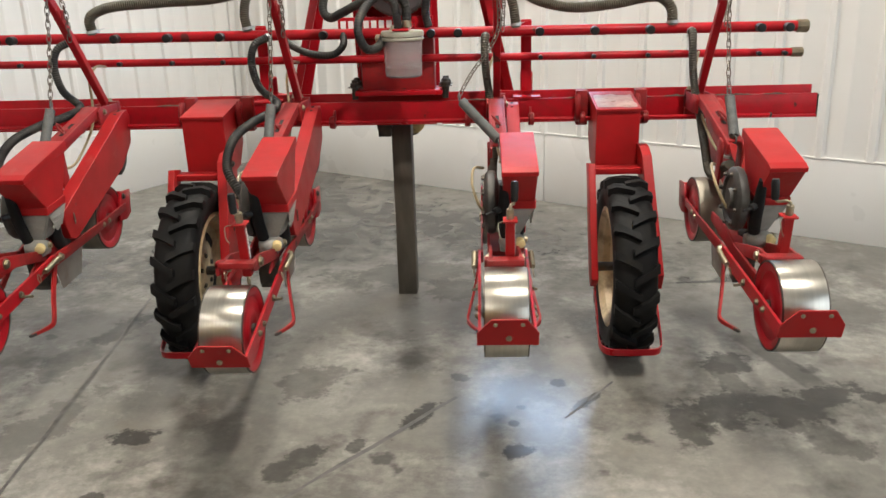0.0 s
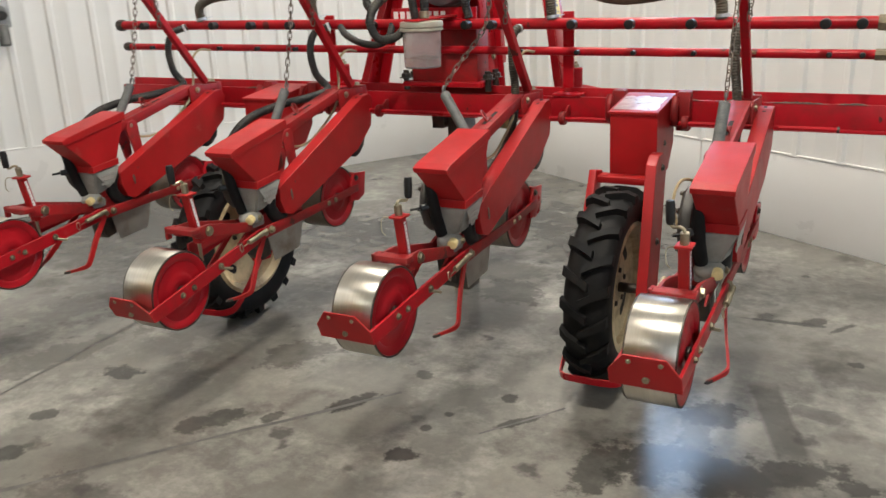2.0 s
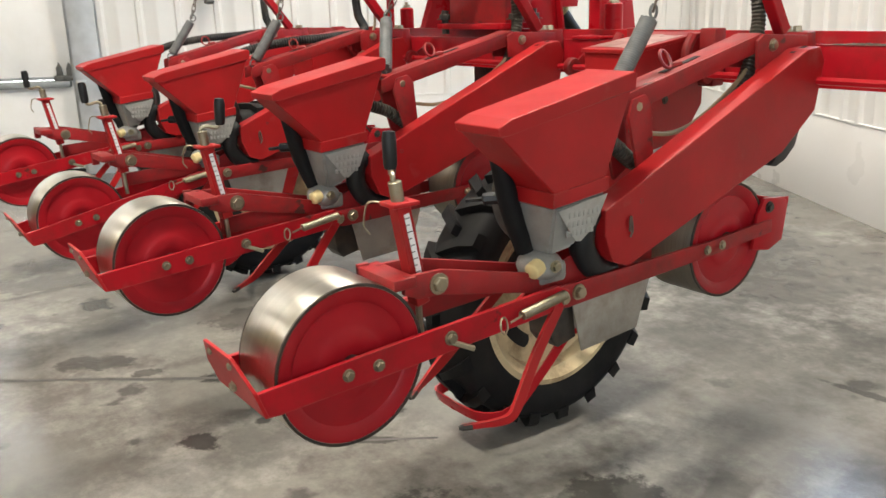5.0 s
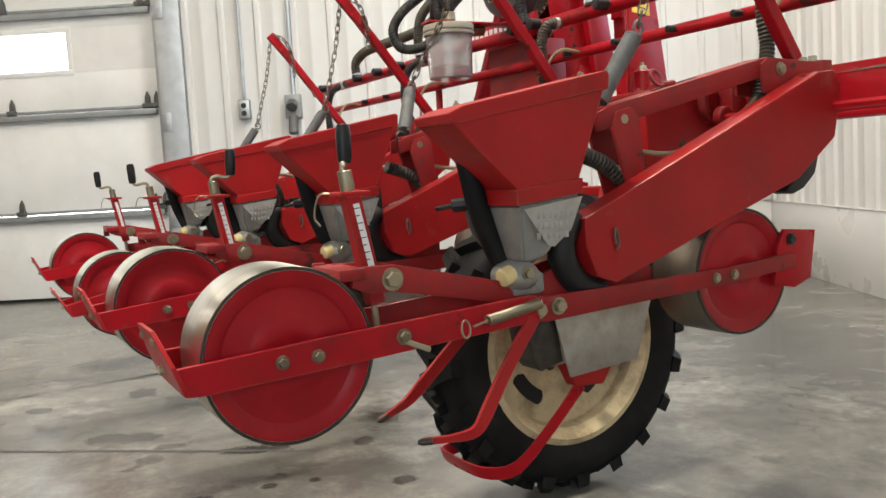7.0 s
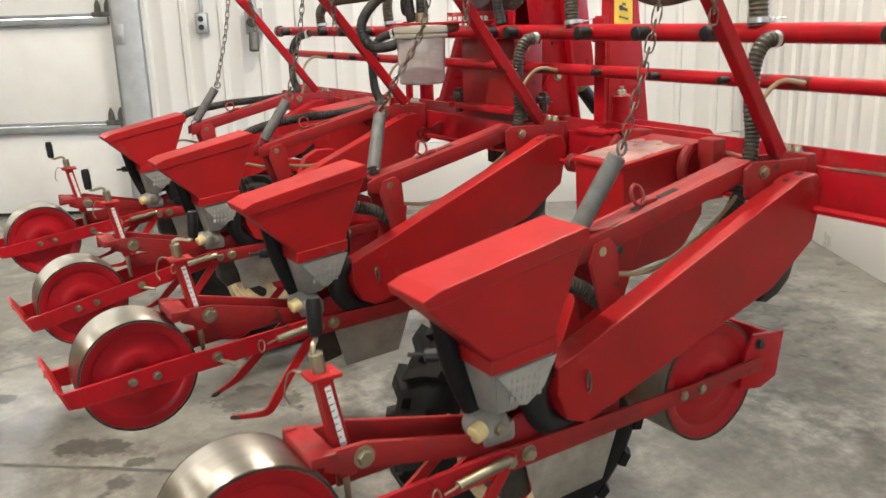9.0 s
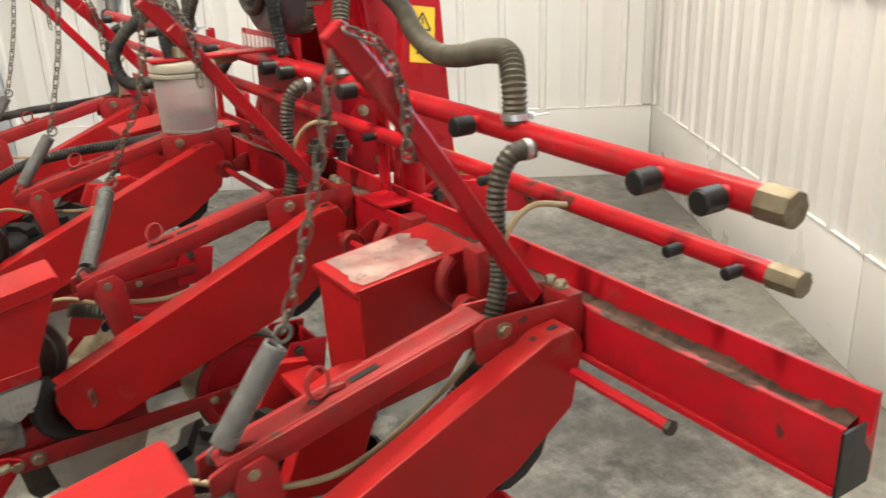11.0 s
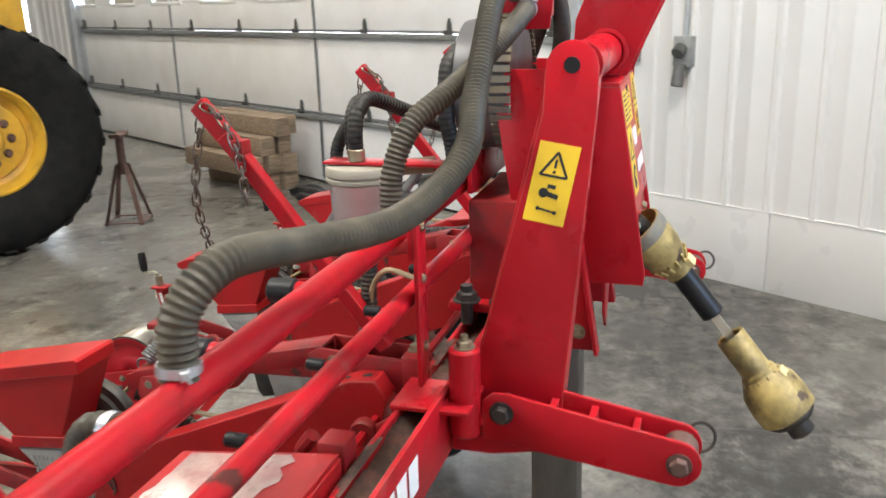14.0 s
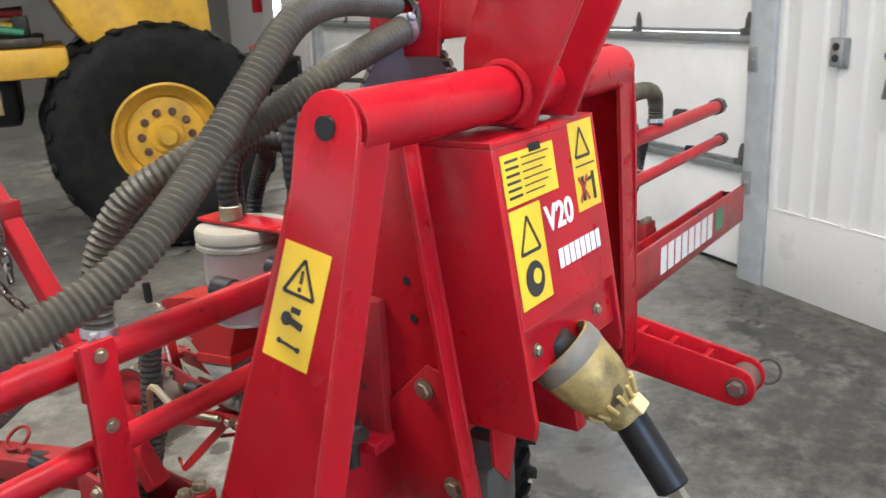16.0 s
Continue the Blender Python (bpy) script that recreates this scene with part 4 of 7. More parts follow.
LEG_POLY = [(4.055, 0.79), (4.207, 0.79), (4.217, 0.86), (4.246, 1.27)] + [(4.206 + 0.041 * math.cos(a * math.pi / 10), 1.338 + 0.042 * math.sin(a * math.pi / 10)) for a in range(11)] + [(4.165, 1.27)]
for s in (1, -1):
    bm = B()
    prism(bm, LEG_POLY, -0.006, 0.0, 0.0012)
    for v in bm.verts:
        lean(s)(v)
    bmesh.ops.recalc_face_normals(bm, faces=bm.faces)
    leg = part("tower_leg", bm, RED, toolbar)
    # front and back flanges
    for (y0, z0), (y1, z1), w in (((4.213, 0.80), (4.246, 1.33), 0.05), ((4.062, 0.80), (4.170, 1.30), 0.03)):
        bm = B()
        vs = []
        for y, z in ((y0, z0), (y1, z1)):
            for dx, dy in ((0, 0), (-w, 0), (-w, -0.006), (0, -0.006)):
                vs.append(bm.verts.new((dx - 0.003, y + dy, z)))
        bm.faces.new(vs[:4]), bm.faces.new(vs[4:][::-1])
        for k in range(4):
            bm.faces.new((vs[k], vs[(k + 1) % 4], vs[4 + (k + 1) % 4], vs[4 + k]))
        for v in bm.verts:
            lean(s)(v)
        bmesh.ops.recalc_face_normals(bm, faces=bm.faces)
        part("flange", bm, RED, leg)
    bm = B()
    off = 0.03 if s < 0 else 0.0
    rod(bm, (MID + s * (0.955 - 0.03 - MID - 0.002 - off), 4.206, 1.343), (MID + s * (0.955 - 0.026 - MID + 0.004 - off), 4.206, 1.343), 0.0125, 20)
    part("hole_plug", bm, BLACK, leg, "black round plug")
bm = B()
rod(bm, (MID - 0.306, 4.218, 1.343), (MID + 0.336, 4.218, 1.343), 0.034, 28)
part("cross_tube", bm, RED, toolbar)
for x in (0.500, 0.612):
    bm = B()
    prism(bm, [(4.175, 1.30), (4.262, 1.30), (4.286, 1.36), (4.49, 1.80), (4.33, 1.80), (4.165, 1.40), (4.162, 1.345)], x, x + 0.01, 0.002)
    plate = part("top_link_plate", bm, RED, toolbar)
    bm = B()
    torus_ring(bm, (x + (0.012 if x > 0.55 else -0.002), 4.222, 1.343), X_AXIS, 0.036, 0.006, 28, 8)
    part("weld", bm, RED, plate)

# lower hitch arms
for s in (1, -1):
    xc = MID + s * 0.475
    bm = B()
    for dx in (-0.034, 0.026):
        prism(bm, [(4.10, 0.775), (4.10, 0.838), (4.115, 0.852), (4.14, 0.853)] + [(4.391 + 0.036 * math.cos(radians(a)), 0.770 + 0.036 * math.sin(radians(a))) for a in range(75, -106, -15)], xc + dx, xc + dx + 0.008, 0.0015)
    bmesh.ops.translate(bm, vec=(0, 0, 0.012), verts=bm.verts)
    arm = part("hitch_arm", bm, RED, toolbar)
    for y in (4.20, 4.26, 4.325):
        bm = B()
        box(bm, (xc - 0.026, y, 0.802 - (y - 4.2) * 0.18), (xc + 0.026, y + 0.011, 0.844 - (y - 4.2) * 0.18), 0.001)
        part("cross_web", bm, RED, arm)
    for y, z, r in ((4.13, 0.834, 0.014), (4.395, 0.782, 0.014)):
        bm = B()
        bolt(bm, (xc + 0.0345, y, z), X_AXIS, r, 0.014)
        rod(bm, (xc - 0.05, y, z), (xc + 0.034, y, z), 0.011)
        part("pin", bm, DARKMETAL if y < 4.3 else RUST, arm, "dark steel pin" if y < 4.3 else "rusty steel pin")
    bm = B()
    rod(bm, (xc - 0.0255, 4.395, 0.782), (xc + 0.0255, 4.395, 0.782), 0.027, 24, 0.003)
    part("sleeve", bm, RUST, arm, "rusty round sleeve on the pin")
    bm = B()
    torus_ring(bm, (xc - 0.055, 4.425, 0.785), (1, 0.3, 0.4), 0.022, 0.003, 20, 6)
    part("lynch_ring", bm, DARKMETAL, arm, "dark wire ring")
    bm = B()
    prism(bm, [(BEAM_Y1 + 0.0005, 0.752), (4.11, 0.752), (4.235, 0.775), (4.235, 0.80), (4.06, 0.80), (BEAM_Y1 + 0.0005, 0.86)], xc - 0.045, xc + 0.018, 0.002)
    part("foot_bracket", bm, RED, arm)

# drive cover, which leans forward towards its foot
SLOPE = 0.16


def slope(bm):
    for v in bm.verts:
        v.co.y += (1.29 - v.co.z) * SLOPE
    return bm


bm = B()
box(bm, (0.4485, 4.250, 1.065), (0.7035, 4.258, 1.2875))
for x, z0 in ((0.704, 0.925), (0.44, 0.95)):
    prism(bm, [(4.14, z0), (4.252, z0), (4.258, z0 + 0.02), (4.258, 1.2875), (4.14, 1.2875)], x, x + 0.008, 0.001)
box(bm, (0.44, 4.14, 1.288), (0.712, 4.258, 1.296), 0.001)
cover = part("drive_cover", slope(bm), RED, toolbar)
bm = B()
box(bm, (0.449, 4.246, 0.995), (0.703, 4.2495, 1.064))
part("front_skirt", slope(bm), RED, cover)
bm = B()
for x, z in ((0.672, 1.03), (0.50, 1.03)):
    bolt(bm, (x, 4.2496, z), (0, 1, -0.16), 0.007, 0.008)
part("screws", slope(bm), ZINC, cover)
bm = B()
box(bm, (0.60, 4.2585, 1.272), (0.63, 4.2592, 1.282))
part("notch", slope(bm), HOLE_SHADE, cover, "dark inlay for the shade of a slot")
for s_, x in ((1, 0.7125), (-1, 0.4335)):
    bm = B()
    box(bm, (x, 4.03, 0.79), (x + 0.006, 4.155, 1.32), 0.001)
    chan = part("back_channel", slope(bm), RED, toolbar)
    bm = B()
    x1 = x + 0.006 if s_ > 0 else x - 0.026
    box(bm, (x1, 4.147, 0.79), (x1 + 0.026, 4.155, 1.32), 0.001)
    part("ridge", slope(bm), RED, chan)
    bm = B()
    x2 = x + 0.0065 if s_ > 0 else x - 0.0065
    prism(bm, [(4.03, 0.80), (4.145, 0.80), (4.145, 0.99), (4.11, 1.0), (4.03, 0.93)], x2, x2 + 0.005, 0.001)
    part("gusset", slope(bm), RED, chan)
    bm = B()
    for y, z in ((4.10, 0.965), (4.12, 0.83)):
        bolt(bm, (x2 + (0.005 if s_ > 0 else 0), y, z), (s_, 0, 0), 0.011, 0.009)
    part("bolts", slope(bm), ZINC, chan)
    bm = B()
    for z in (1.06, 1.11):
        xh = x + (0.006 if s_ > 0 else -0.0008)
        rod(bm, (xh, 4.10, z), (xh + 0.0008, 4.10, z), 0.006)
    part("holes", slope(bm), HOLE_SHADE, chan, "dark disc for the shade of a bolt hole")
bm = B()
prism(bm, [(0.62, 0.93), (0.70, 0.94), (0.695, 0.86), (0.66, 0.82)], 4.235, 4.241, 0.001, axis="y")
part("torn_flap", bm, RED, cover, "red bent flap")

# seat of the fan gearbox, behind the toolbar's middle
bm = B()
box(bm, (0.455, 3.985, 0.868), (0.735, 4.09, 1.08), 0.006)
# the seat takes the darkest of the reds
seat = part("gearbox_seat", bm, RED_DUSTY, toolbar)
bm = B()
box(bm, (0.43, 3.95, 0.867), (0.765, 4.095, 0.885), 0.003)
part("seat_foot", bm, RED, seat)
bm = B()
for x in (0.425, 0.775):
    for y in (3.99, 4.06):
        rod(bm, (x, y, 0.85), (x, y, 0.925), 0.012, 10)
        bolt(bm, (x, y, 0.895), (0, 0, 1), 0.02, 0.018)
part("studs", bm, DARKMETAL, seat)
bm = B()
box(bm, (0.375, 3.985, 1.092), (0.735, 3.993, 1.158), 0.001)
brand_plate = part("name_plate", bm, RED, toolbar)
bm = B()
for i in range(8):
    box(bm, (0.385 + i * 0.029, 3.9838, 1.113), (0.405 + i * 0.029, 3.9846, 1.145))
tagged(part("printed_mark", bm, LETTER, brand_plate, "white printed bars"), kind="stuff")

# seed drive shaft through all rows
bm = B()
rod(bm, (-1.0, 3.905, 0.778), (1.985, 3.905, 0.773), 0.0085, 6)
shaft = part("drive_shaft", bm, RED, toolbar)
bm = B()
rod(bm, (1.985, 3.905, 0.773), (1.993, 3.905, 0.773), 0.011, 6)
part("shaft_end", bm, DARKMETAL, shaft)

# hanger bearings of the drive shaft
for x in (-0.64, 0.11, 0.345, 0.86, 1.10, 1.29, 1.525):
    bm = B()
    lathe(bm, [(0.009, -0.011), (0.021, -0.011), (0.024, -0.007), (0.024, 0.007), (0.021, 0.011), (0.009, 0.011)], (x, 3.905, 0.7755), X_AXIS, 18)
    be = part("bearing", bm, RED_DUSTY, shaft, "dirty red shaft bearing")
    bm = B()
    prism(bm, [(3.925, 0.762), (3.971, 0.765), (3.971, 0.812), (3.955, 0.812), (3.925, 0.792)], x - 0.004, x + 0.004, 0.001)
    part("hanger", bm, RED_DUSTY, be)

# support post under the toolbar
bm = B()
box(bm, (0.548, 4.085, 0.0), (0.628, 4.185, 0.80), 0.006)
part("parking_post", bm, LEG, toolbar, "grey-brown parking post")
bm = B()
rod(bm, (0.525, 4.05, 0.73), (0.525, 4.1, 0.73), 0.03, 14, 0.004)
box(bm, (0.50, 4.046, 0.69), (0.551, 4.12, 0.78), 0.004)
part("post_clamp", bm, DARKMETAL, toolbar)

# fan with its toothed guard, above the toolbar
fan = part("fan_housing", lathe(B(), [(0.0, -0.06), (0.045, -0.06), (0.05, -0.045), (0.10, -0.04), (0.118, -0.03), (0.125, 0.0), (0.125, 0.06), (0.118, 0.075), (0.0, 0.075)], (0.60, 3.985, 1.285), (0, 1, 0), 40), FANGREY, toolbar, "dark grey plastic fan housing")
bm = B()
for i in range(44):
    a = 2 * math.pi * i / 44
    c = Vector((0.60 + 0.127 * math.cos(a), 4.045, 1.285 + 0.127 * math.sin(a)))
    box(bm, (-0.003, -0.02, -0.006), (0.004, 0.02, 0.006), 0, Matrix.Translation(c) @ Matrix.Rotation(-a, 4, "Y"))
tagged(part("guard_teeth", bm, WORNGREY, fan, "grey toothed guard ring"), kind="stuff")
bm = B()
torus_ring(bm, (0.60, 3.935, 1.285), (0, 1, 0), 0.07, 0.012, 30, 10)
part("inlet_ring", bm, DARKMETAL, fan)
bm = B()
box(bm, (0.47, 4.03, 1.405), (0.60, 4.10, 1.50), 0.004)
man = part("hose_manifold", bm, RED, toolbar, "red hose manifold on top of the fan")
bm = B()
prism(bm, [(4.0, 1.385), (4.115, 1.385), (4.125, 1.47), (4.09, 1.52), (4.01, 1.52)], 0.602, 0.608, 0.0015)
part("flange", bm, RED, man)
# a dark bead on the flange gives the shade of its curved slot
bm = B()
sweep(bm, smooth_line([(0.6085, 4.07, 1.415), (0.6085, 4.085, 1.43), (0.6085, 4.08, 1.455), (0.6085, 4.06, 1.465)], 0.004), 0.006, 8)
part("slot", bm, DARKMETAL, man, "dark bead for the shade of a curved slot")


# ---- stickers ----
def quad_frame(tl, tr, bl):
    tl, tr, bl = Vector(tl), Vector(tr), Vector(bl)
    u, v = tr - tl, bl - tl
    n = v.cross(u).normalized()
    return tl, u, v, n


def decal(bm, fr, pts, lift, thick=0.0004):
    """A flat shape on a sticker: pts in shares of its width and height."""
    o, u, v, n = fr
    a = [bm.verts.new(o + u * x + v * y + n * lift) for x, y in pts]
    b = [bm.verts.new(o + u * x + v * y + n * (lift + thick)) for x, y in pts]
    k = len(pts)
    bm.faces.new(b)
    for i in range(k):
        bm.faces.new((a[i], a[(i + 1) % k], b[(i + 1) % k], b[i]))
    bmesh.ops.recalc_face_normals(bm, faces=bm.faces)


def line(bm, fr, a, b, w, lift):
    o, u, v, n = fr
    asp = v.length / u.length
    d = Vector((b[0] - a[0], (b[1] - a[1]) * asp))
    s = Vector((-d.y, d.x)).normalized() * w / 2
    decal(bm, fr, [(a[0] + s.x, a[1] + s.y / asp), (b[0] + s.x, b[1] + s.y / asp), (b[0] - s.x, b[1] - s.y / asp), (a[0] - s.x, a[1] - s.y / asp)], lift)


def disc(bm, fr, c, r, lift, n=14, sx=1.0):
    asp = fr[2].length / fr[1].length
    decal(bm, fr, [(c[0] + r * sx * math.cos(2 * math.pi * i / n), c[1] + r / asp * math.sin(2 * math.pi * i / n)) for i in range(n)], lift)


def sticker(name, fr, parent, mat=STICKER, label=""):
    bm = B()
    decal(bm, fr, [(0, 0), (1, 0), (1, 1), (0, 1)], 0.0004, 0.0005)
    return part(name, bm, mat, parent, label)


def triangle(bm, fr, c, h, w, lift):
    a, b, d = (c[0], c[1] - h / 2), (c[0] + w / 2, c[1] + h / 2), (c[0] - w / 2, c[1] + h / 2)
    for p, q in ((a, b), (b, d), (d, a)):
        line(bm, fr, p, q, 0.06, lift)


LIFT = 0.0011
for s in (1, -1):
    leg = [o for o in toolbar.children if o.name.startswith("tower_leg")][0 if s > 0 else 1]
    def leg_at(y, z):
        return (MID + s * (0.955 + (1.232 - z) * 0.23 - MID - (0.03 if s < 0 else 0)), y, z)
    if s > 0:
        fr = quad_frame(leg_at(4.163, 1.232), leg_at(4.2265, 1.222), leg_at(4.140, 1.113))
    else:
        fr = quad_frame(leg_at(4.2265, 1.222), leg_at(4.163, 1.232), leg_at(4.206, 1.106))
    st = sticker("warning_sticker", fr, leg, label="yellow warning sticker with a black triangle and tools")
    bm = B()
    triangle(bm, fr, (0.5, 0.26), 0.30, 0.66, LIFT)
    line(bm, fr, (0.5, 0.20), (0.5, 0.31), 0.06, LIFT)
    disc(bm, fr, (0.5, 0.36), 0.04, LIFT)
    disc(bm, fr, (0.36, 0.63), 0.12, LIFT)
    line(bm, fr, (0.4, 0.63), (0.72, 0.66), 0.12, LIFT)
    line(bm, fr, (0.42, 0.54), (0.62, 0.54), 0.1, LIFT)
    line(bm, fr, (0.3, 0.83), (0.72, 0.85), 0.05, LIFT)
    disc(bm, fr, (0.3, 0.83), 0.05, LIFT)
    disc(bm, fr, (0.72, 0.85), 0.05, LIFT)
    tagged(part("symbol", bm, INK, st), kind="stuff")

face = quad_frame((0.712, 4.258 - 0.006 * SLOPE, 1.296), (0.44, 4.258 - 0.006 * SLOPE, 1.296), (0.712, 4.258 + 0.224 * SLOPE, 1.066))


def on_face(x0, y0, x1, y1):
    o, u, v, n = face
    return quad_frame(o + u * x0 + v * y0, o + u * x1 + v * y0, o + u * x0 + v * y1)


fr = on_face(0.05, 0.08, 0.53, 0.35)
st = sticker("text_sticker", fr, cover, label="pale yellow sticker with small unreadable print")
bm = B()
for i in range(6):
    y = 0.14 + i * 0.14
    line(bm, fr, (0.06, y), (0.3, y), 0.026, LIFT)
    line(bm, fr, (0.36, y), (0.9 - (i % 3) * 0.08, y), 0.014, LIFT)
tagged(part("print", bm, INK, st), kind="stuff")
fr = on_face(0.05, 0.37, 0.33, 1.07)
fr = quad_frame(*[fr[0], fr[0] + fr[1], fr[0] + fr[2] * 0.76])
st = sticker("warning_sticker", fr, cover, label="yellow warning sticker with a black triangle and ear protection sign")
bm = B()
triangle(bm, fr, (0.5, 0.28), 0.36, 0.62, LIFT)
disc(bm, fr, (0.5, 0.74), 0.3, LIFT, 18)
tagged(part("symbol", bm, INK, st), kind="stuff")
bm = B()
disc(bm, fr, (0.56, 0.72), 0.13, LIFT + 0.0006, 14)
tagged(part("symbol", bm, STICKER, st), kind="stuff")
fr = on_face(0.70, 0.02, 0.96, 0.54)
st = sticker("warning_sticker", fr, cover, label="yellow warning sticker with a black triangle and a keep-away sign")
bm = B()
triangle(bm, fr, (0.45, 0.24), 0.32, 0.6, LIFT)
line(bm, fr, (0.1, 0.5), (0.9, 0.5), 0.03, LIFT)
line(bm, fr, (0.3, 0.62), (0.3, 0.9), 0.12, LIFT)
line(bm, fr, (0.75, 0.6), (0.75, 0.92), 0.12, LIFT)
line(bm, fr, (0.5, 0.68), (0.75, 0.66), 0.07, LIFT)
tagged(part("symbol", bm, INK, st), kind="stuff")
bm = B()
line(bm, fr, (0.12, 0.62), (0.5, 0.9), 0.07, LIFT + 0.0006)
line(bm, fr, (0.5, 0.62), (0.12, 0.9), 0.07, LIFT + 0.0006)
tagged(part("symbol", bm, INK_RED, st), kind="stuff")
o, u, v, n = face
word("model_mark", "V20", LETTER, cover, Matrix.Translation(o + u * 0.50 + v * 0.50 + n * 0.0008) @ Matrix((u.normalized(), -v.normalized(), n)).transposed().to_4x4(), 0.047)


def bars_word(fr, parent, count, label):
    """Plain bars in place of a maker's name."""
    bm = B()
    for i in range(count):
        x, w = i / count, 0.8 / count
        decal(bm, fr, [(x, 0.0), (x + w, 0.0), (x + w, 1.0), (x, 1.0)], LIFT)
    return tagged(part("printed_mark", bm, LETTER, parent, label), kind="stuff")


bars_word(on_face(0.43, 0.68, 0.89, 0.79), cover, 8, "white printed bars")
yb = BEAM_Y1
bars_word(quad_frame((-0.40, yb, 0.846), (-0.80, yb, 0.846), (-0.40, yb, 0.776)), beam, 8, "white printed bars")
bars_word(quad_frame((1.62, yb, 0.838), (1.24, yb, 0.838), (1.62, yb, 0.784)), beam, 8, "white printed bars")
bm = B()
fr = quad_frame((-0.82, yb, 0.845), (-0.885, yb, 0.845), (-0.82, yb, 0.785))
decal(bm, fr, [(0, 0), (1, 0), (1, 1), (0, 1)], 0.0004)
part("green_sticker", bm, GREEN, beam, "green sticker")

# ---- row units ----
ROWS_X = [-0.523, 0.227, 0.977, 1.727]


def row_unit(x0, drop, steep, sway, crank):
    ux = lambda d: x0 + d
    swing = Matrix.Translation((0, 3.206, 0.468)) @ Matrix.Rotation(math.asin(drop / 0.41), 4, "X") @ Matrix.Translation((0, -3.206, -0.468))

    def hung(bm):
        """Turns a piece of the press wheel's swing arm down about its pivot."""
        bmesh.ops.transform(bm, matrix=swing, verts=bm.verts)
        return bm

    u = thing("row_unit", (x0, 3.25, 0.30), "red planter row unit with hopper, press wheel and lift chain", "planter unit", "planter row units")
    # press wheel at the rear and gauge wheel in front
    for name, y, z, R, w0, w1 in (("press_wheel", 2.806, 0.455, 0.1215, -0.062, 0.054), ("front_wheel", 3.672, 0.478, 0.116, -0.062, 0.050)):
        prof = [(R - 0.012, w0), (R - 0.002, w0), (R, w0 + 0.003), (R, w1 - 0.003), (R - 0.002, w1), (R - 0.012, w1)]
        fit_in = hung if R > 0.12 else (lambda b: b)
        drum = part(name, fit_in(lathe(B(), prof, (x0, y, z), X_AXIS, 64)), STEEL if R > 0.12 else STEEL_DIRTY, u, "bright worn steel press wheel" if R > 0.12 else "")
        for s, w in ((1, w1), (-1, w0)):
            disc_prof = [(R - 0.0025, w - s * 0.004), (R - 0.006, w + s * 0.0008), (R * 0.82, w - s * 0.0005), (R * 0.76, w - s * 0.006), (R * 0.50, w - s * 0.007), (R * 0.44, w - s * 0.004), (R * 0.38, w - s * 0.002), (R * 0.2, w - s * 0.002), (R * 0.17, w - s * 0.004), (0.0, w - s * 0.004)]
            part("disc", fit_in(lathe(B(), disc_prof, (x0, y, z), X_AXIS, 48)), RED_DISC, drum)
            part("disc_edge", fit_in(lathe(B(), [(R - 0.0005, w - s * 0.0035), (R - 0.0005, w + s * 0.0014), (R - 0.0045, w + s * 0.0016), (R - 0.0052, w - s * 0.0005)], (x0, y, z), X_AXIS, 48)), DARKMETAL, drum, "thin dark edge")
            bm = B()
            lathe(bm, [(0.016, w - s * 0.004), (0.016, w + s * 0.005), (0.011, w + s * 0.006), (0.0, w + s * 0.006)], (x0, y, z), X_AXIS, 18)
            part("hub", fit_in(bm), DARKMETAL, drum)
    # press wheel arms
    for s, dx in ((1, 0.0685), (-1, -0.0745)):
        bm = B()
        prism(bm, [(2.662, 0.426), (2.650, 0.464), (2.85, 0.476), (3.19, 0.494), (3.215, 0.482), (3.20, 0.452), (2.87, 0.434), (2.68, 0.425)], ux(dx - 0.004), ux(dx + 0.004), 0.001)
        a = part("press_wheel_arm", hung(bm), RED_CHIPPED, u, smooth=12)
        bm = B()
        for y, z, r in ((2.788, 0.452, 0.007), (2.838, 0.453, 0.007), (2.967, 0.461, 0.0085)):
            bolt(bm, (ux(dx + s * 0.004), y, z), (s, 0, 0), r, 0.008)
        part("bolts", hung(bm), BRASS, a)
        bm = B()
        bar(bm, (ux(dx + s * 0.006), 2.965, 0.456), (ux(dx + s * 0.02), 3.0, 0.44), 0.008, 0.008)
        part("pin", hung(bm), ZINC, a)
        bm = B()
        prism(bm, [(3.17, 0.458), (3.19, 0.487), (3.60, 0.491), (3.775, 0.501), (3.80, 0.50), (3.80, 0.474), (3.60, 0.462), (3.22, 0.447)], ux(dx - 0.0035 - s * 0.008), ux(dx + 0.0035 - s * 0.008), 0.001)
        f = part("front_wheel_arm", bm, RED_DUSTY, u)
        bm = B()
        for y, z in ((3.206, 0.468), (3.244, 0.470), (3.59, 0.476), (3.635, 0.478)):
            bolt(bm, (ux(dx - s * 0.0045), y, z), (s, 0, 0), 0.0105 if y < 3.3 else 0.007, 0.012 if y < 3.3 else 0.006)
        part("bolts", bm, ZINC, f)
        # covering tine
        tine = [(ux(dx), 3.195, 0.46), (ux(dx + s * 0.016), 3.128, 0.390), (ux(dx + s * 0.034), 3.074, 0.330), (ux(dx + s * 0.037), 3.056, 0.314), (ux(dx + s * 0.028), 3.034, 0.308), (ux(dx + s * 0.0), 2.988, 0.303)]
        bm = B()
        rows = []
        for p, a2, b2 in frames(smooth_line(tine, 0.008)):
            rows.append(p)
        rings = []
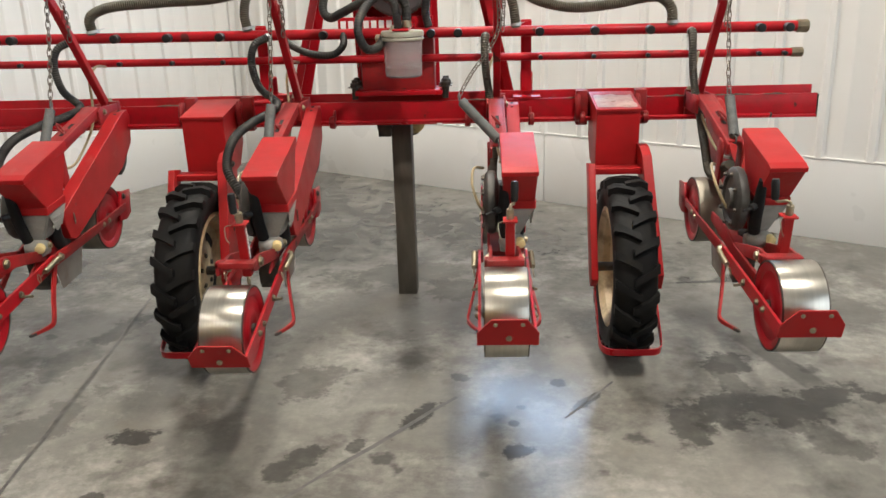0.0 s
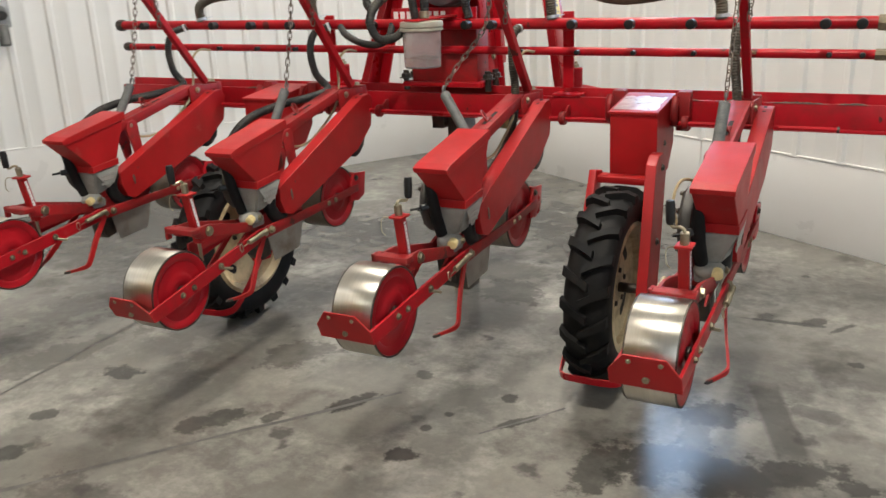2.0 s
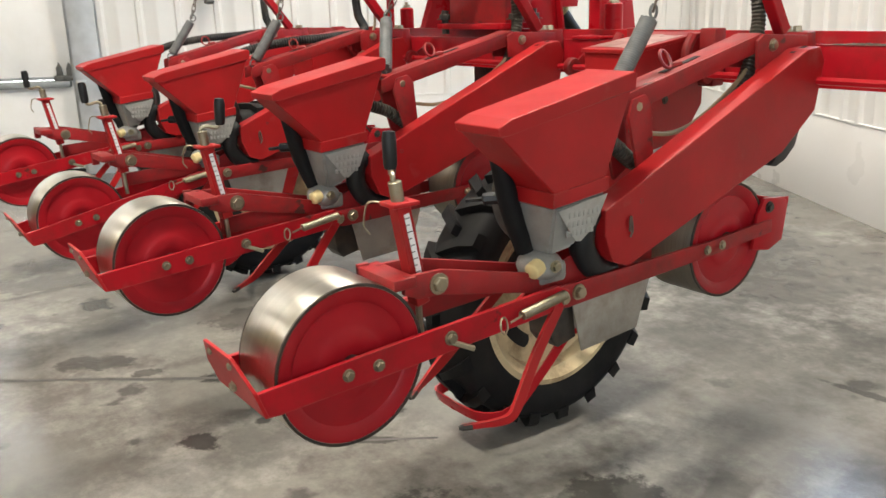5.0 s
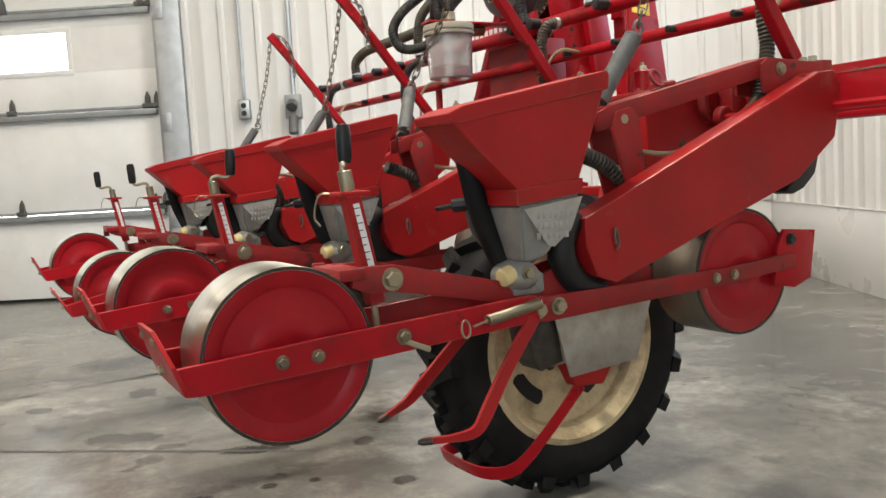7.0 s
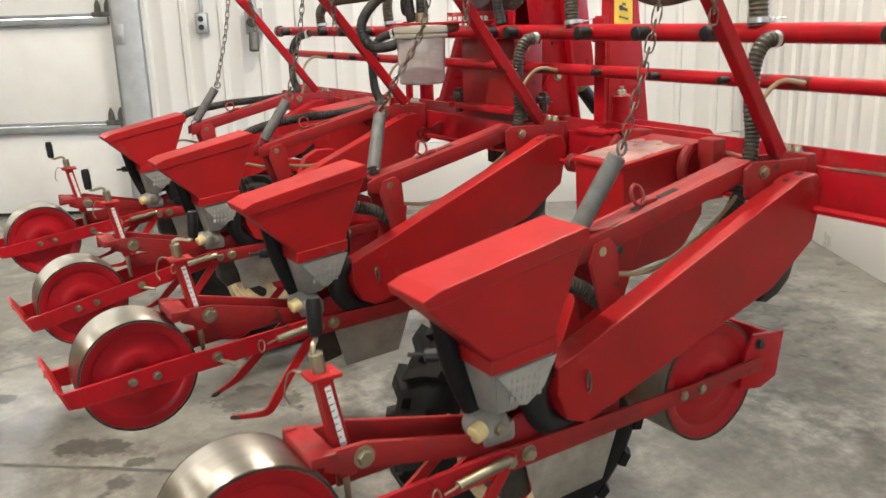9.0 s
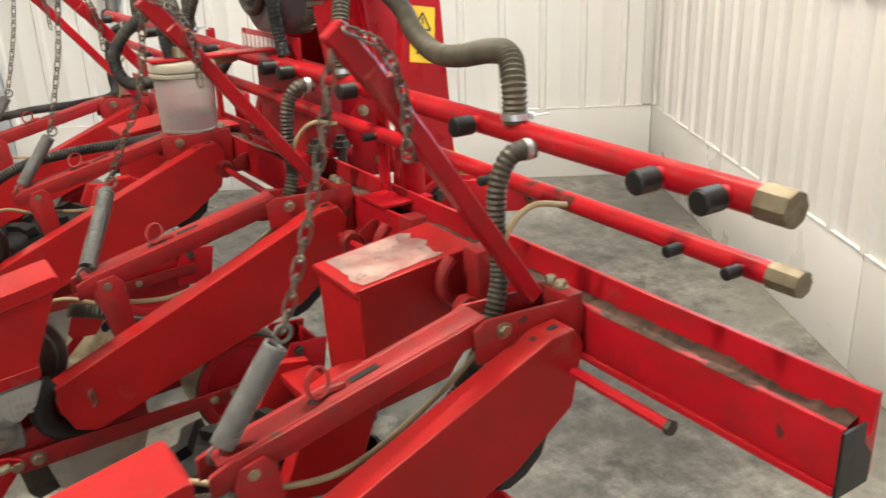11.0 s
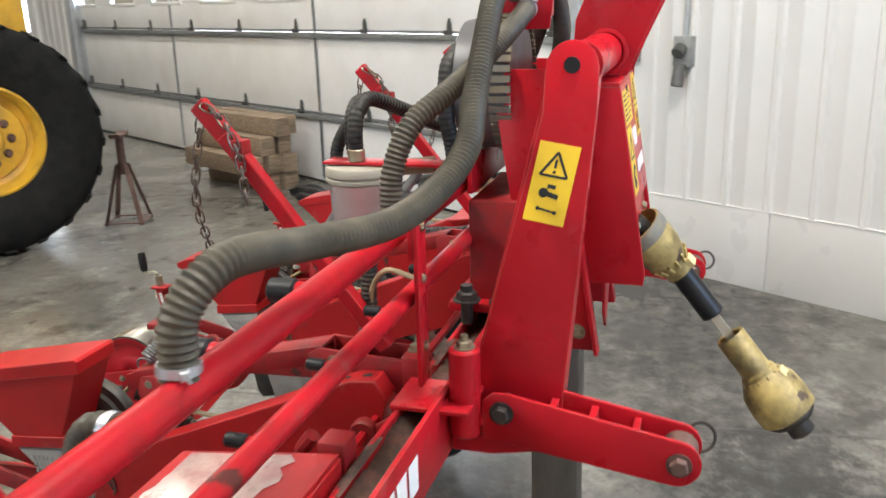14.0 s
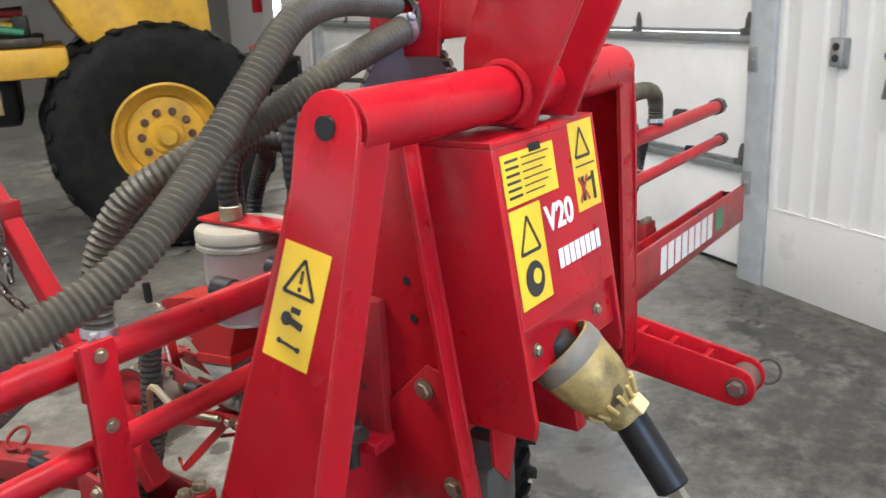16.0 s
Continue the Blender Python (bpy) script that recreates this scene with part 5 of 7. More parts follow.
        for k, p in enumerate(rows):
            d = (rows[min(k + 1, len(rows) - 1)] - rows[max(k - 1, 0)]).normalized()
            flat = d.cross(X_AXIS).normalized() * (0.0105 - 0.0055 * min(1.0, max(0.0, (k / len(rows) - 0.6) / 0.25)))
            rings.append([bm.verts.new(p + flat * i + X_AXIS * 0.0034 * j) for i, j in ((-1, -1), (1, -1), (1, 1), (-1, 1))])
        for a2, b2 in zip(rings, rings[1:]):
            for k in range(4):
                bm.faces.new((a2[k], a2[(k + 1) % 4], b2[(k + 1) % 4], b2[k]))
        bm.faces.new(rings[0][::-1]), bm.faces.new(rings[-1])
        bmesh.ops.recalc_face_normals(bm, faces=bm.faces)
        ct = part("covering_tine", bm, RED_MATT, u)
        bm = B()
        sweep(bm, [rows[-3] + Vector((0, 0, -0.0005)), rows[-1], rows[-1] + (rows[-1] - rows[-3]) * 0.4], [0.0058, 0.0058, 0.003], 8)
        part("worn_tip", bm, DARKMETAL, ct, "dark worn tip")
        # tension spring
        bm = B()
        coil(bm, (ux(dx + s * 0.016), 3.195, 0.482), (ux(dx + s * 0.016), 3.10, 0.468), 0.0068, 0.0020, 26)
        rod(bm, (ux(dx + s * 0.016), 3.194, 0.482), (ux(dx + s * 0.016), 3.101, 0.468), 0.0055, 10)
        sweep(bm, [(ux(dx + s * 0.016), 3.10, 0.468), (ux(dx + s * 0.016), 3.075, 0.462)], 0.002, 6)
        torus_ring(bm, (ux(dx + s * 0.016), 3.062, 0.460), (1, 0, 0.2), 0.013, 0.0018, 16, 5, squash=(1, 0.55), turn=0.7)
        part("tension_spring", bm, ZINC, u, "coil spring with a wire ring")
    # rear scraper plate
    bm = B()
    prism(bm, [(ux(-0.081), 0.428), (ux(0.076), 0.428), (ux(0.076), 0.468), (ux(0.045), 0.512), (ux(-0.045), 0.512), (ux(-0.081), 0.468)], 2.628, 2.634, 0.0012, axis="y")
    for v in bm.verts:
        v.co.y += 0.016 + (0.47 - v.co.z) * 0.36
    sp = part("scraper_plate", hung(bm), RED_MATT, u, smooth=12)
    bm = B()
    for dx, z in ((0.0, 0.452), (-0.034, 0.497), (0.034, 0.497)):
        bolt(bm, (ux(dx), 2.6435 + (0.47 - z) * 0.36, z), (0, -1, 0), 0.006 if z < 0.48 else 0.004, 0.007 if z < 0.48 else 0.004)
    part("bolts", hung(bm), ZINC, sp)
    # front end bracket
    bm = B()
    prism(bm, [(3.745, 0.445), (3.80, 0.435), (3.845, 0.45), (3.86, 0.54), (3.775, 0.548), (3.755, 0.515)], ux(0.052), ux(0.06), 0.001)
    prism(bm, [(3.745, 0.445), (3.80, 0.435), (3.845, 0.45), (3.86, 0.54), (3.775, 0.548), (3.755, 0.515)], ux(-0.07), ux(-0.062), 0.001)
    box(bm, (ux(-0.062), 3.838, 0.452), (ux(0.052), 3.846, 0.535), 0.001)
    fb = part("front_bracket", bm, RED, u)
    bm = B()
    bolt(bm, (ux(0.06), 3.79, 0.528), X_AXIS, 0.009)
    part("bolt", bm, DARKMETAL, fb)
    # depth crank column
    cx = ux(0.012)
    bm = B()
    bar(bm, (cx, 2.953, 0.505), (cx, 2.923, 0.670), 0.026, 0.024, up=(0, 1, 0.2))
    box(bm, (cx - 0.02, 2.901, 0.663), (cx + 0.02, 2.949, 0.670), 0.002)
    col = part("crank_column", bm, RED_MATT, u)
    bm = B()
    bar(bm, (cx + 0.0138, 2.946, 0.556), (cx + 0.0138, 2.927, 0.652), 0.0012, 0.0095, up=(0, 1, 0.2), bev=0)
    sc = part("scale", bm, LETTER, col, "white scale strip with dark marks")
    bm = B()
    for i in range(9):
        t = i / 8
        y, z = 2.944 - 0.016 * t, 0.561 + 0.085 * t
        bar(bm, (cx + 0.0147, y - 0.005, z - 0.001), (cx + 0.0147, y + (0.001 if i % 2 else 0.004), z), 0.0006, 0.0014, bev=0)
    tagged(part("marks", bm, INK, sc), kind="stuff")
    bm = B()
    rod(bm, (cx, 2.922, 0.670), (cx, 2.918, 0.700), 0.0105, 14, 0.001)
    part("screw_sleeve", bm, ZINC, col)
    bm = B()
    turned = lambda r, z: (cx + crank[0] * r, 2.915 + crank[1] * r, z)
    sweep(bm, smooth_line([turned(0, 0.695), turned(0.001, 0.706), turned(0.013, 0.710), turned(0.034, 0.706), turned(0.042, 0.715)], 0.004), 0.0042, 8)
    cr = part("crank", bm, ZINC, col, "bright bent crank")
    part("grip", lathe(B(), [(0.0, 0.0), (0.009, 0.0), (0.011, 0.008), (0.0115, 0.045), (0.0095, 0.056), (0.0, 0.058)], turned(0.042, 0.711), (crank[0] * 0.06, crank[1] * 0.06, 1), 14), BLACK, cr, "black plastic grip")
    bm = B()
    sweep(bm, smooth_line([(cx - 0.019, 2.905, 0.668), (cx - 0.033, 2.89, 0.666), (cx - 0.03, 2.88, 0.636), (cx - 0.022, 2.885, 0.622)], 0.004), 0.0016, 5)
    part("clip", bm, ZINC, col)
    bm = B()
    rod(bm, (cx + 0.0, 2.951, 0.505), (cx + 0.0, 2.955, 0.44), 0.0055, 8)
    part("screw_rod", bm, ZINC, col)
    # swing arms of the crank column
    bm = B()
    for dx in (-0.046, 0.036):
        prism(bm, [(2.905, 0.535), (2.91, 0.563), (2.975, 0.561), (3.20, 0.506), (3.20, 0.474), (2.97, 0.522), (2.93, 0.524)], ux(dx), ux(dx + 0.009), 0.001)
    box(bm, (ux(-0.06), 2.885, 0.545), (ux(0.05), 2.925, 0.562), 0.002)
    box(bm, (ux(-0.06), 2.885, 0.525), (ux(-0.05), 2.905, 0.565), 0.002)
    sw = part("swing_arm", bm, RED_DUSTY, u)
    bm = B()
    bolt(bm, (ux(0.0455), 2.967, 0.541), X_AXIS, 0.0125, 0.01)
    bolt(bm, (ux(-0.0465), 2.967, 0.541), -X_AXIS, 0.0125, 0.01)
    part("pivot_bolt", bm, ZINC, sw)
    # centre frame between the arms
    bm = B()
    prism(bm, [(2.96, 0.452), (3.19, 0.462), (3.46, 0.50), (3.46, 0.53), (3.30, 0.53), (3.18, 0.50), (2.96, 0.49)], ux(-0.05), ux(-0.042), 0.001)
    prism(bm, [(3.10, 0.455), (3.46, 0.475), (3.46, 0.54), (3.30, 0.54), (3.18, 0.50)], ux(0.03), ux(0.038), 0.001)
    box(bm, (ux(-0.042), 3.20, 0.47), (ux(0.03), 3.40, 0.485), 0.002)
    part("centre_frame", bm, RED_DUSTY, u)
    # furrow opener
    bm = B()
    prism(bm, [(3.255, 0.448), (3.282, 0.343), (3.425, 0.352), (3.462, 0.455)], ux(0.034), ux(0.037), 0.0006)
    op = part("opener_plate", bm, SHEET, u, "bare sheet steel opener plate")
    bm = B()
    prism(bm, [(3.205, 0.455), (3.218, 0.378), (3.232, 0.36), (3.275, 0.37), (3.262, 0.455)], ux(-0.03), ux(0.028), 0.001)
    part("seed_boot", bm, DARKMETAL, op)
    bm = B()
    prism(bm, [(3.255, 0.448), (3.282, 0.343), (3.425, 0.352), (3.462, 0.455)], ux(-0.045), ux(-0.042), 0.0006)
    part("opener_plate", bm, SHEET, u, "bare sheet steel opener plate")
    # hopper
    h0, h1 = ux(-0.008), ux(0.098)
    bm = B()
    lo = [(h0 + 0.006, 3.160, 0.655), (h1 - 0.004, 3.160, 0.655), (h1 - 0.004, 3.273, 0.667), (h0 + 0.006, 3.273, 0.667)]
    hi = [(h0 + 0.003, 3.051, 0.758), (h1 - 0.003, 3.051, 0.758), (h1 - 0.003, 3.330, 0.808), (h0 + 0.003, 3.330, 0.808)]
    a, b = [bm.verts.new(p) for p in lo], [bm.verts.new(p) for p in hi]
    bm.faces.new(a[::-1]), bm.faces.new(b)
    for k in range(4):
        bm.faces.new((a[k], a[(k + 1) % 4], b[(k + 1) % 4], b[k]))
    bmesh.ops.recalc_face_normals(bm, faces=bm.faces)
    bmesh.ops.bevel(bm, geom=bm.edges[:], offset=0.002, segments=1, affect="EDGES")
    hop = part("hopper", bm, RED_MATT, u, smooth=12)
    bm = B()
    prism(bm, [(3.044, 0.771), (3.048, 0.757), (3.064, 0.758), (3.335, 0.804), (3.337, 0.829), (3.33, 0.833), (3.07, 0.782)], h0, h1, 0.0018)
    part("lid", bm, RED_MATT, hop, smooth=12)
    bm = B()
    prism(bm, [(3.154, 0.633), (3.277, 0.646), (3.278, 0.669), (3.155, 0.657)], h0 + 0.003, h1 - 0.001, 0.0015)
    part("collar", bm, RED_MATT, hop, smooth=12)
    # seed meter casting below the hopper
    bm = B()
    lo = [(h0 + 0.01, 3.182, 0.528), (h1 - 0.05, 3.192, 0.540), (h1 - 0.028, 3.226, 0.556), (h0 + 0.01, 3.232, 0.530)]
    hi = [(h0 + 0.005, 3.160, 0.634), (h1 - 0.003, 3.160, 0.634), (h1 - 0.003, 3.275, 0.645), (h0 + 0.005, 3.275, 0.645)]
    a, b = [bm.verts.new(p) for p in lo], [bm.verts.new(p) for p in hi]
    bm.faces.new(a[::-1]), bm.faces.new(b)
    for k in range(4):
        bm.faces.new((a[k], a[(k + 1) % 4], b[(k + 1) % 4], b[k]))
    bmesh.ops.recalc_face_normals(bm, faces=bm.faces)
    bmesh.ops.bevel(bm, geom=bm.edges[:], offset=0.004, segments=2, affect="EDGES")
    met = part("seed_meter", bm, ALU, u, "dusty cast aluminium seed meter")
    bm = B()
    for r, (z, n) in enumerate(((0.616, 7), (0.600, 6), (0.584, 6))):
        for i in range(n):
            t = (z - 0.53) / 0.115
            x = (h1 - 0.02) + 0.017 * t
            box(bm, (x - 0.002, 3.193 + i * 0.0105, z - 0.005), (x + 0.0022, 3.193 + i * 0.0105 + (0.007 if (i + r) % 3 else 0.005), z + 0.005), 0.0006)
    tagged(part("cast_mark", bm, CAST_MARK, met), kind="stuff")
    bm = B()
    prism(bm, [(3.168, 0.627), (3.277, 0.641), (3.258, 0.590), (3.228, 0.566), (3.216, 0.568)], -0.002, 0.0, 0.0008)
    for v in bm.verts:
        v.co.x += h1 - 0.02 + 0.017 * (v.co.z - 0.53) / 0.115 + 0.0012
    part("cast_plate", bm, ALU_LIT, met, "cast front plate, its lit side painted pale")
    bm = B()
    lathe(bm, [(0.0, -0.026), (0.03, -0.026), (0.034, -0.016), (0.066, -0.014), (0.072, -0.022), (0.086, -0.020), (0.097, -0.011), (0.099, 0.004), (0.095, 0.012), (0.08, 0.014), (0.075, 0.02), (0.05, 0.024), (0.0, 0.024)], (ux(-0.036), 3.245, 0.632), X_AXIS, 40)
    dh = part("disc_housing", bm, CAST_DARK, met, "round cast housing of the seed disc")
    bm = B()
    for i in range(8):
        a = 2 * math.pi * i / 8 + 0.2
        bolt(bm, (ux(-0.058), 3.245 + 0.08 * math.cos(a), 0.632 + 0.08 * math.sin(a)), -X_AXIS, 0.006, 0.009)
    part("bolts", bm, DARKMETAL, dh)
    bm = B()
    bmesh.ops.create_uvsphere(bm, u_segments=18, v_segments=12, radius=1.0, matrix=Matrix.Translation((ux(0.026), 3.19, 0.521)) @ Matrix.Diagonal((0.042, 0.038, 0.026, 1)))
    box(bm, (ux(-0.012), 3.17, 0.49), (ux(0.05), 3.232, 0.526), 0.008)
    part("meter_foot", bm, ALU, met)
    bm = B()
    rod(bm, (ux(0.048), 3.17, 0.528), (ux(0.052), 3.148, 0.522), 0.0145, 14, 0.002)
    part("cap", bm, CREAM, met, "cream round cap")
    bm = B()
    bolt(bm, (ux(0.066), 3.188, 0.527), X_AXIS, 0.008)
    part("bolt", bm, ZINC, met)
    bm = B()
    sweep(bm, smooth_line([(ux(0.0), 3.118, 0.72), (ux(0.0), 3.134, 0.67), (ux(0.0), 3.154, 0.605), (ux(0.005), 3.178, 0.545)], 0.01), [0.012 + 0.006 * min(1.0, k / 8) for k in range(len(smooth_line([(ux(0.0), 3.118, 0.72), (ux(0.0), 3.134, 0.67), (ux(0.0), 3.154, 0.605), (ux(0.005), 3.178, 0.545)], 0.01)))], 14)
    part("seed_spout", bm, RUBBER, met)
    bm = B()
    rod(bm, (ux(-0.008), 3.14, 0.638), (ux(-0.03), 3.115, 0.636), 0.011, 8, 0.002)
    rod(bm, (ux(-0.03), 3.115, 0.636), (ux(-0.055), 3.10, 0.632), 0.004, 6)
    part("knob", bm, BLACK, met, "black adjusting knob")
    # broad drive cover arm
    bm = B()
    prism(bm, [(3.296, 0.560), (3.296, 0.604), (3.862, 0.838), (3.905, 0.842), (3.925, 0.812), (3.905, 0.715), (3.80, 0.640), (3.357, 0.494), (3.318, 0.509)], ux(0.026), ux(0.074), 0.0025)
    arm = part("drive_cover_arm", bm, RED_MATT, u, smooth=12)
    bm = B()
    prism(bm, [(3.845, 0.8315), (3.892, 0.8418), (3.892, 0.8428), (3.845, 0.8325)], ux(0.044), ux(0.054))
    part("slot", bm, HOLE_SHADE, arm, "dark inlay for the shade of a slot")
    bm = B()
    sweep(bm, smooth_line([(ux(0.0755), 3.356, 0.558), (ux(0.079), 3.352, 0.575), (ux(0.0765), 3.357, 0.585), (ux(0.0765), 3.362, 0.56), (ux(0.077), 3.356, 0.548)], 0.004), 0.0022, 6)
    part("cotter", bm, RUST, arm, "rusty cotter pin")
    bm = B()
    rod(bm, (ux(0.0725), 3.385, 0.607), (ux(0.0748), 3.385, 0.607), 0.005)
    part("rivet", bm, RED_DUSTY, arm)
    bm = B()
    prism(bm, [(3.765, 0.618), (3.80, 0.645), (3.866, 0.692), (3.852, 0.648), (3.82, 0.622), (3.79, 0.612)], ux(0.028), ux(0.07), 0.004)
    part("chain_guard", bm, BLACK, arm, "black guard")
    bm = B()
    sweep(bm, smooth_line([(ux(0.04), 3.30, 0.60), (ux(0.045), 3.275, 0.585), (ux(0.045), 3.27, 0.54), (ux(0.04), 3.30, 0.50), (ux(0.03), 3.35, 0.48)], 0.01), 0.023, 12)
    part("rubber_boot", bm, BLACK, arm, "black rubber boot")
    # upper link
    bm = B()
    prism(bm, [(3.375, 0.742), (3.375, 0.773), (3.40, 0.784), (3.79, 0.872), (3.79, 0.838)], ux(0.010), ux(0.018), 0.001)
    prism(bm, [(3.375, 0.742), (3.375, 0.773), (3.40, 0.784), (3.79, 0.872), (3.79, 0.838)], ux(-0.038), ux(-0.030), 0.001)
    prism(bm, [(3.39, 0.776), (3.39, 0.782), (3.79, 0.872), (3.79, 0.866)], ux(-0.030), ux(0.010), 0.0005)
    link = part("upper_link", bm, RED_DUSTY, u)
    for y in (3.545, 3.605):
        bm = B()
        z = 0.782 + (y - 3.39) * 0.225
        prism(bm, [(y - 0.022, z - 0.0045), (y + 0.022, z + 0.0055), (y + 0.022, z + 0.0065), (y - 0.022, z - 0.0035)], ux(-0.016), ux(-0.004))
        part("slot", bm, HOLE_SHADE, link, "dark inlay for the shade of a slot")
    bm = B()
    torus_ring(bm, (ux(-0.015), 3.54, 0.836), (0.8, 0.2, 0.6), 0.019, 0.0032, 24, 6, squash=(1.15, 0.8))
    rod(bm, (ux(-0.012), 3.55, 0.822), (ux(-0.008), 3.575, 0.825), 0.007, 8)
    part("pull_ring", bm, RED_DUSTY, link, "dull red wire pull ring")
    bm = B()
    for y, z, d in ((3.428, 0.762, 0.018), (3.814, 0.848, 0.026)):
        bolt(bm, (ux(d), y, z), X_AXIS, 0.0095, 0.008)
    part("bolts", bm, ZINC, link)
    bm = B()
    prism(bm, [(3.402, 0.745), (3.412, 0.775), (3.444, 0.782), (3.460, 0.765), (3.472, 0.64), (3.438, 0.62)], ux(0.0185), ux(0.0255), 0.001)
    prism(bm, [(3.402, 0.745), (3.412, 0.775), (3.444, 0.782), (3.460, 0.765), (3.472, 0.64), (3.438, 0.62)], ux(-0.046), ux(-0.0385), 0.001)
    part("link_bracket", bm, RED_DUSTY, u)
    bm = B()
    prism(bm, [(3.77, 0.805), (3.765, 0.858), (3.785, 0.87), (3.94, 0.862), (3.968, 0.848), (3.968, 0.80), (3.90, 0.80), (3.84, 0.80)], ux(0.0185), ux(0.0258), 0.0012)
    prism(bm, [(3.77, 0.805), (3.765, 0.858), (3.785, 0.87), (3.94, 0.862), (3.968, 0.848), (3.968, 0.80), (3.90, 0.80), (3.84, 0.80)], ux(-0.046), ux(-0.0385), 0.0012)
    box(bm, (ux(-0.046), 3.935, 0.76), (ux(0.026), 3.9655, 0.868), 0.003)
    hb = part("head_bracket", bm, RED_DUSTY, u)
    bm = B()
    for dx in (-0.032, -0.008):
        bolt(bm, (ux(dx), 3.95, 0.868), (0, 0, 1), 0.009, 0.012)
    part("bolts", bm, ZINC, hb)
    # lift lever with chain and spring
    bm = B()
    lx = ux(-0.007)
    bar(bm, (lx, 3.62 + steep, 1.232), (lx, 3.903 - steep * 0.5, 0.87), 0.026, 0.026, up=(0, 0.7, 0.7), bev=0.002)
    bar(bm, (lx, 3.574 + steep, 1.285), (lx, 3.64 + steep * 0.9, 1.209), 0.020, 0.032, up=(0, 0.7, 0.7), bev=0.002)
    lev = part("lift_lever", bm, RED_CHIPPED, u)
    bm = B()
    box(bm, (lx - 0.016, 3.635 + steep, 1.19), (lx + 0.016, 3.66 + steep, 1.225), 0.004)
    part("lever_joint", bm, RED_DUSTY, lev)
    bm = B()
    chain_links(bm, [(lx, 3.575 + steep, 1.26), (lx - 0.002, 3.55 + steep * 0.7, 1.12), (lx - 0.004 + sway * 0.7, 3.515 + steep * 0.4, 0.99), (lx - 0.004 + sway, 3.495 + steep * 0.2, 0.925)])
    ch = part("lift_chain", bm, CHAIN, u, "steel link chain")
    bm = B()
    chain_links(bm, [(lx + 0.012, 3.59 + steep, 1.283), (lx + 0.02, 3.63 + steep, 1.26), (lx + 0.022, 3.655 + steep, 1.20), (lx + 0.018, 3.66 + steep, 1.12)], pitch=0.02)
    part("chain_tail", bm, CHAIN, ch, "loose chain end")
    bm = B()
    coil(bm, (lx - 0.004 + sway * 0.93, 3.487, 0.908), (lx - 0.004, 3.404, 0.796), 0.0135, 0.0032, 32)
    spg = part("lift_spring", bm, SPRING, u, "grey coil spring")
    bm = B()
    rod(bm, (lx - 0.004 + sway * 0.92, 3.484, 0.905), (lx - 0.004, 3.407, 0.80), 0.0115, 12)
    part("spring_core", bm, SPRING, spg)
    bm = B()
    torus_ring(bm, (lx - 0.004 + sway, 3.498, 0.922), (1, 0.2, 0), 0.012, 0.0026, 16, 6)
    torus_ring(bm, (lx - 0.004, 3.395, 0.785), (1, 0.2, 0), 0.012, 0.0026, 16, 6)
    part("spring_hook", bm, SPRING, spg)
    return u


units = [row_unit(*row) for row in zip(ROWS_X, (0.028, 0.06, 0.012, 0.0), (0.0, -0.004, 0.004, 0.018), (0.0, 0.0, -0.125, 0.0), ((0.1, -1.0), (0.0, -1.0), (0.3, 0.95), (-0.87, 0.48)))]


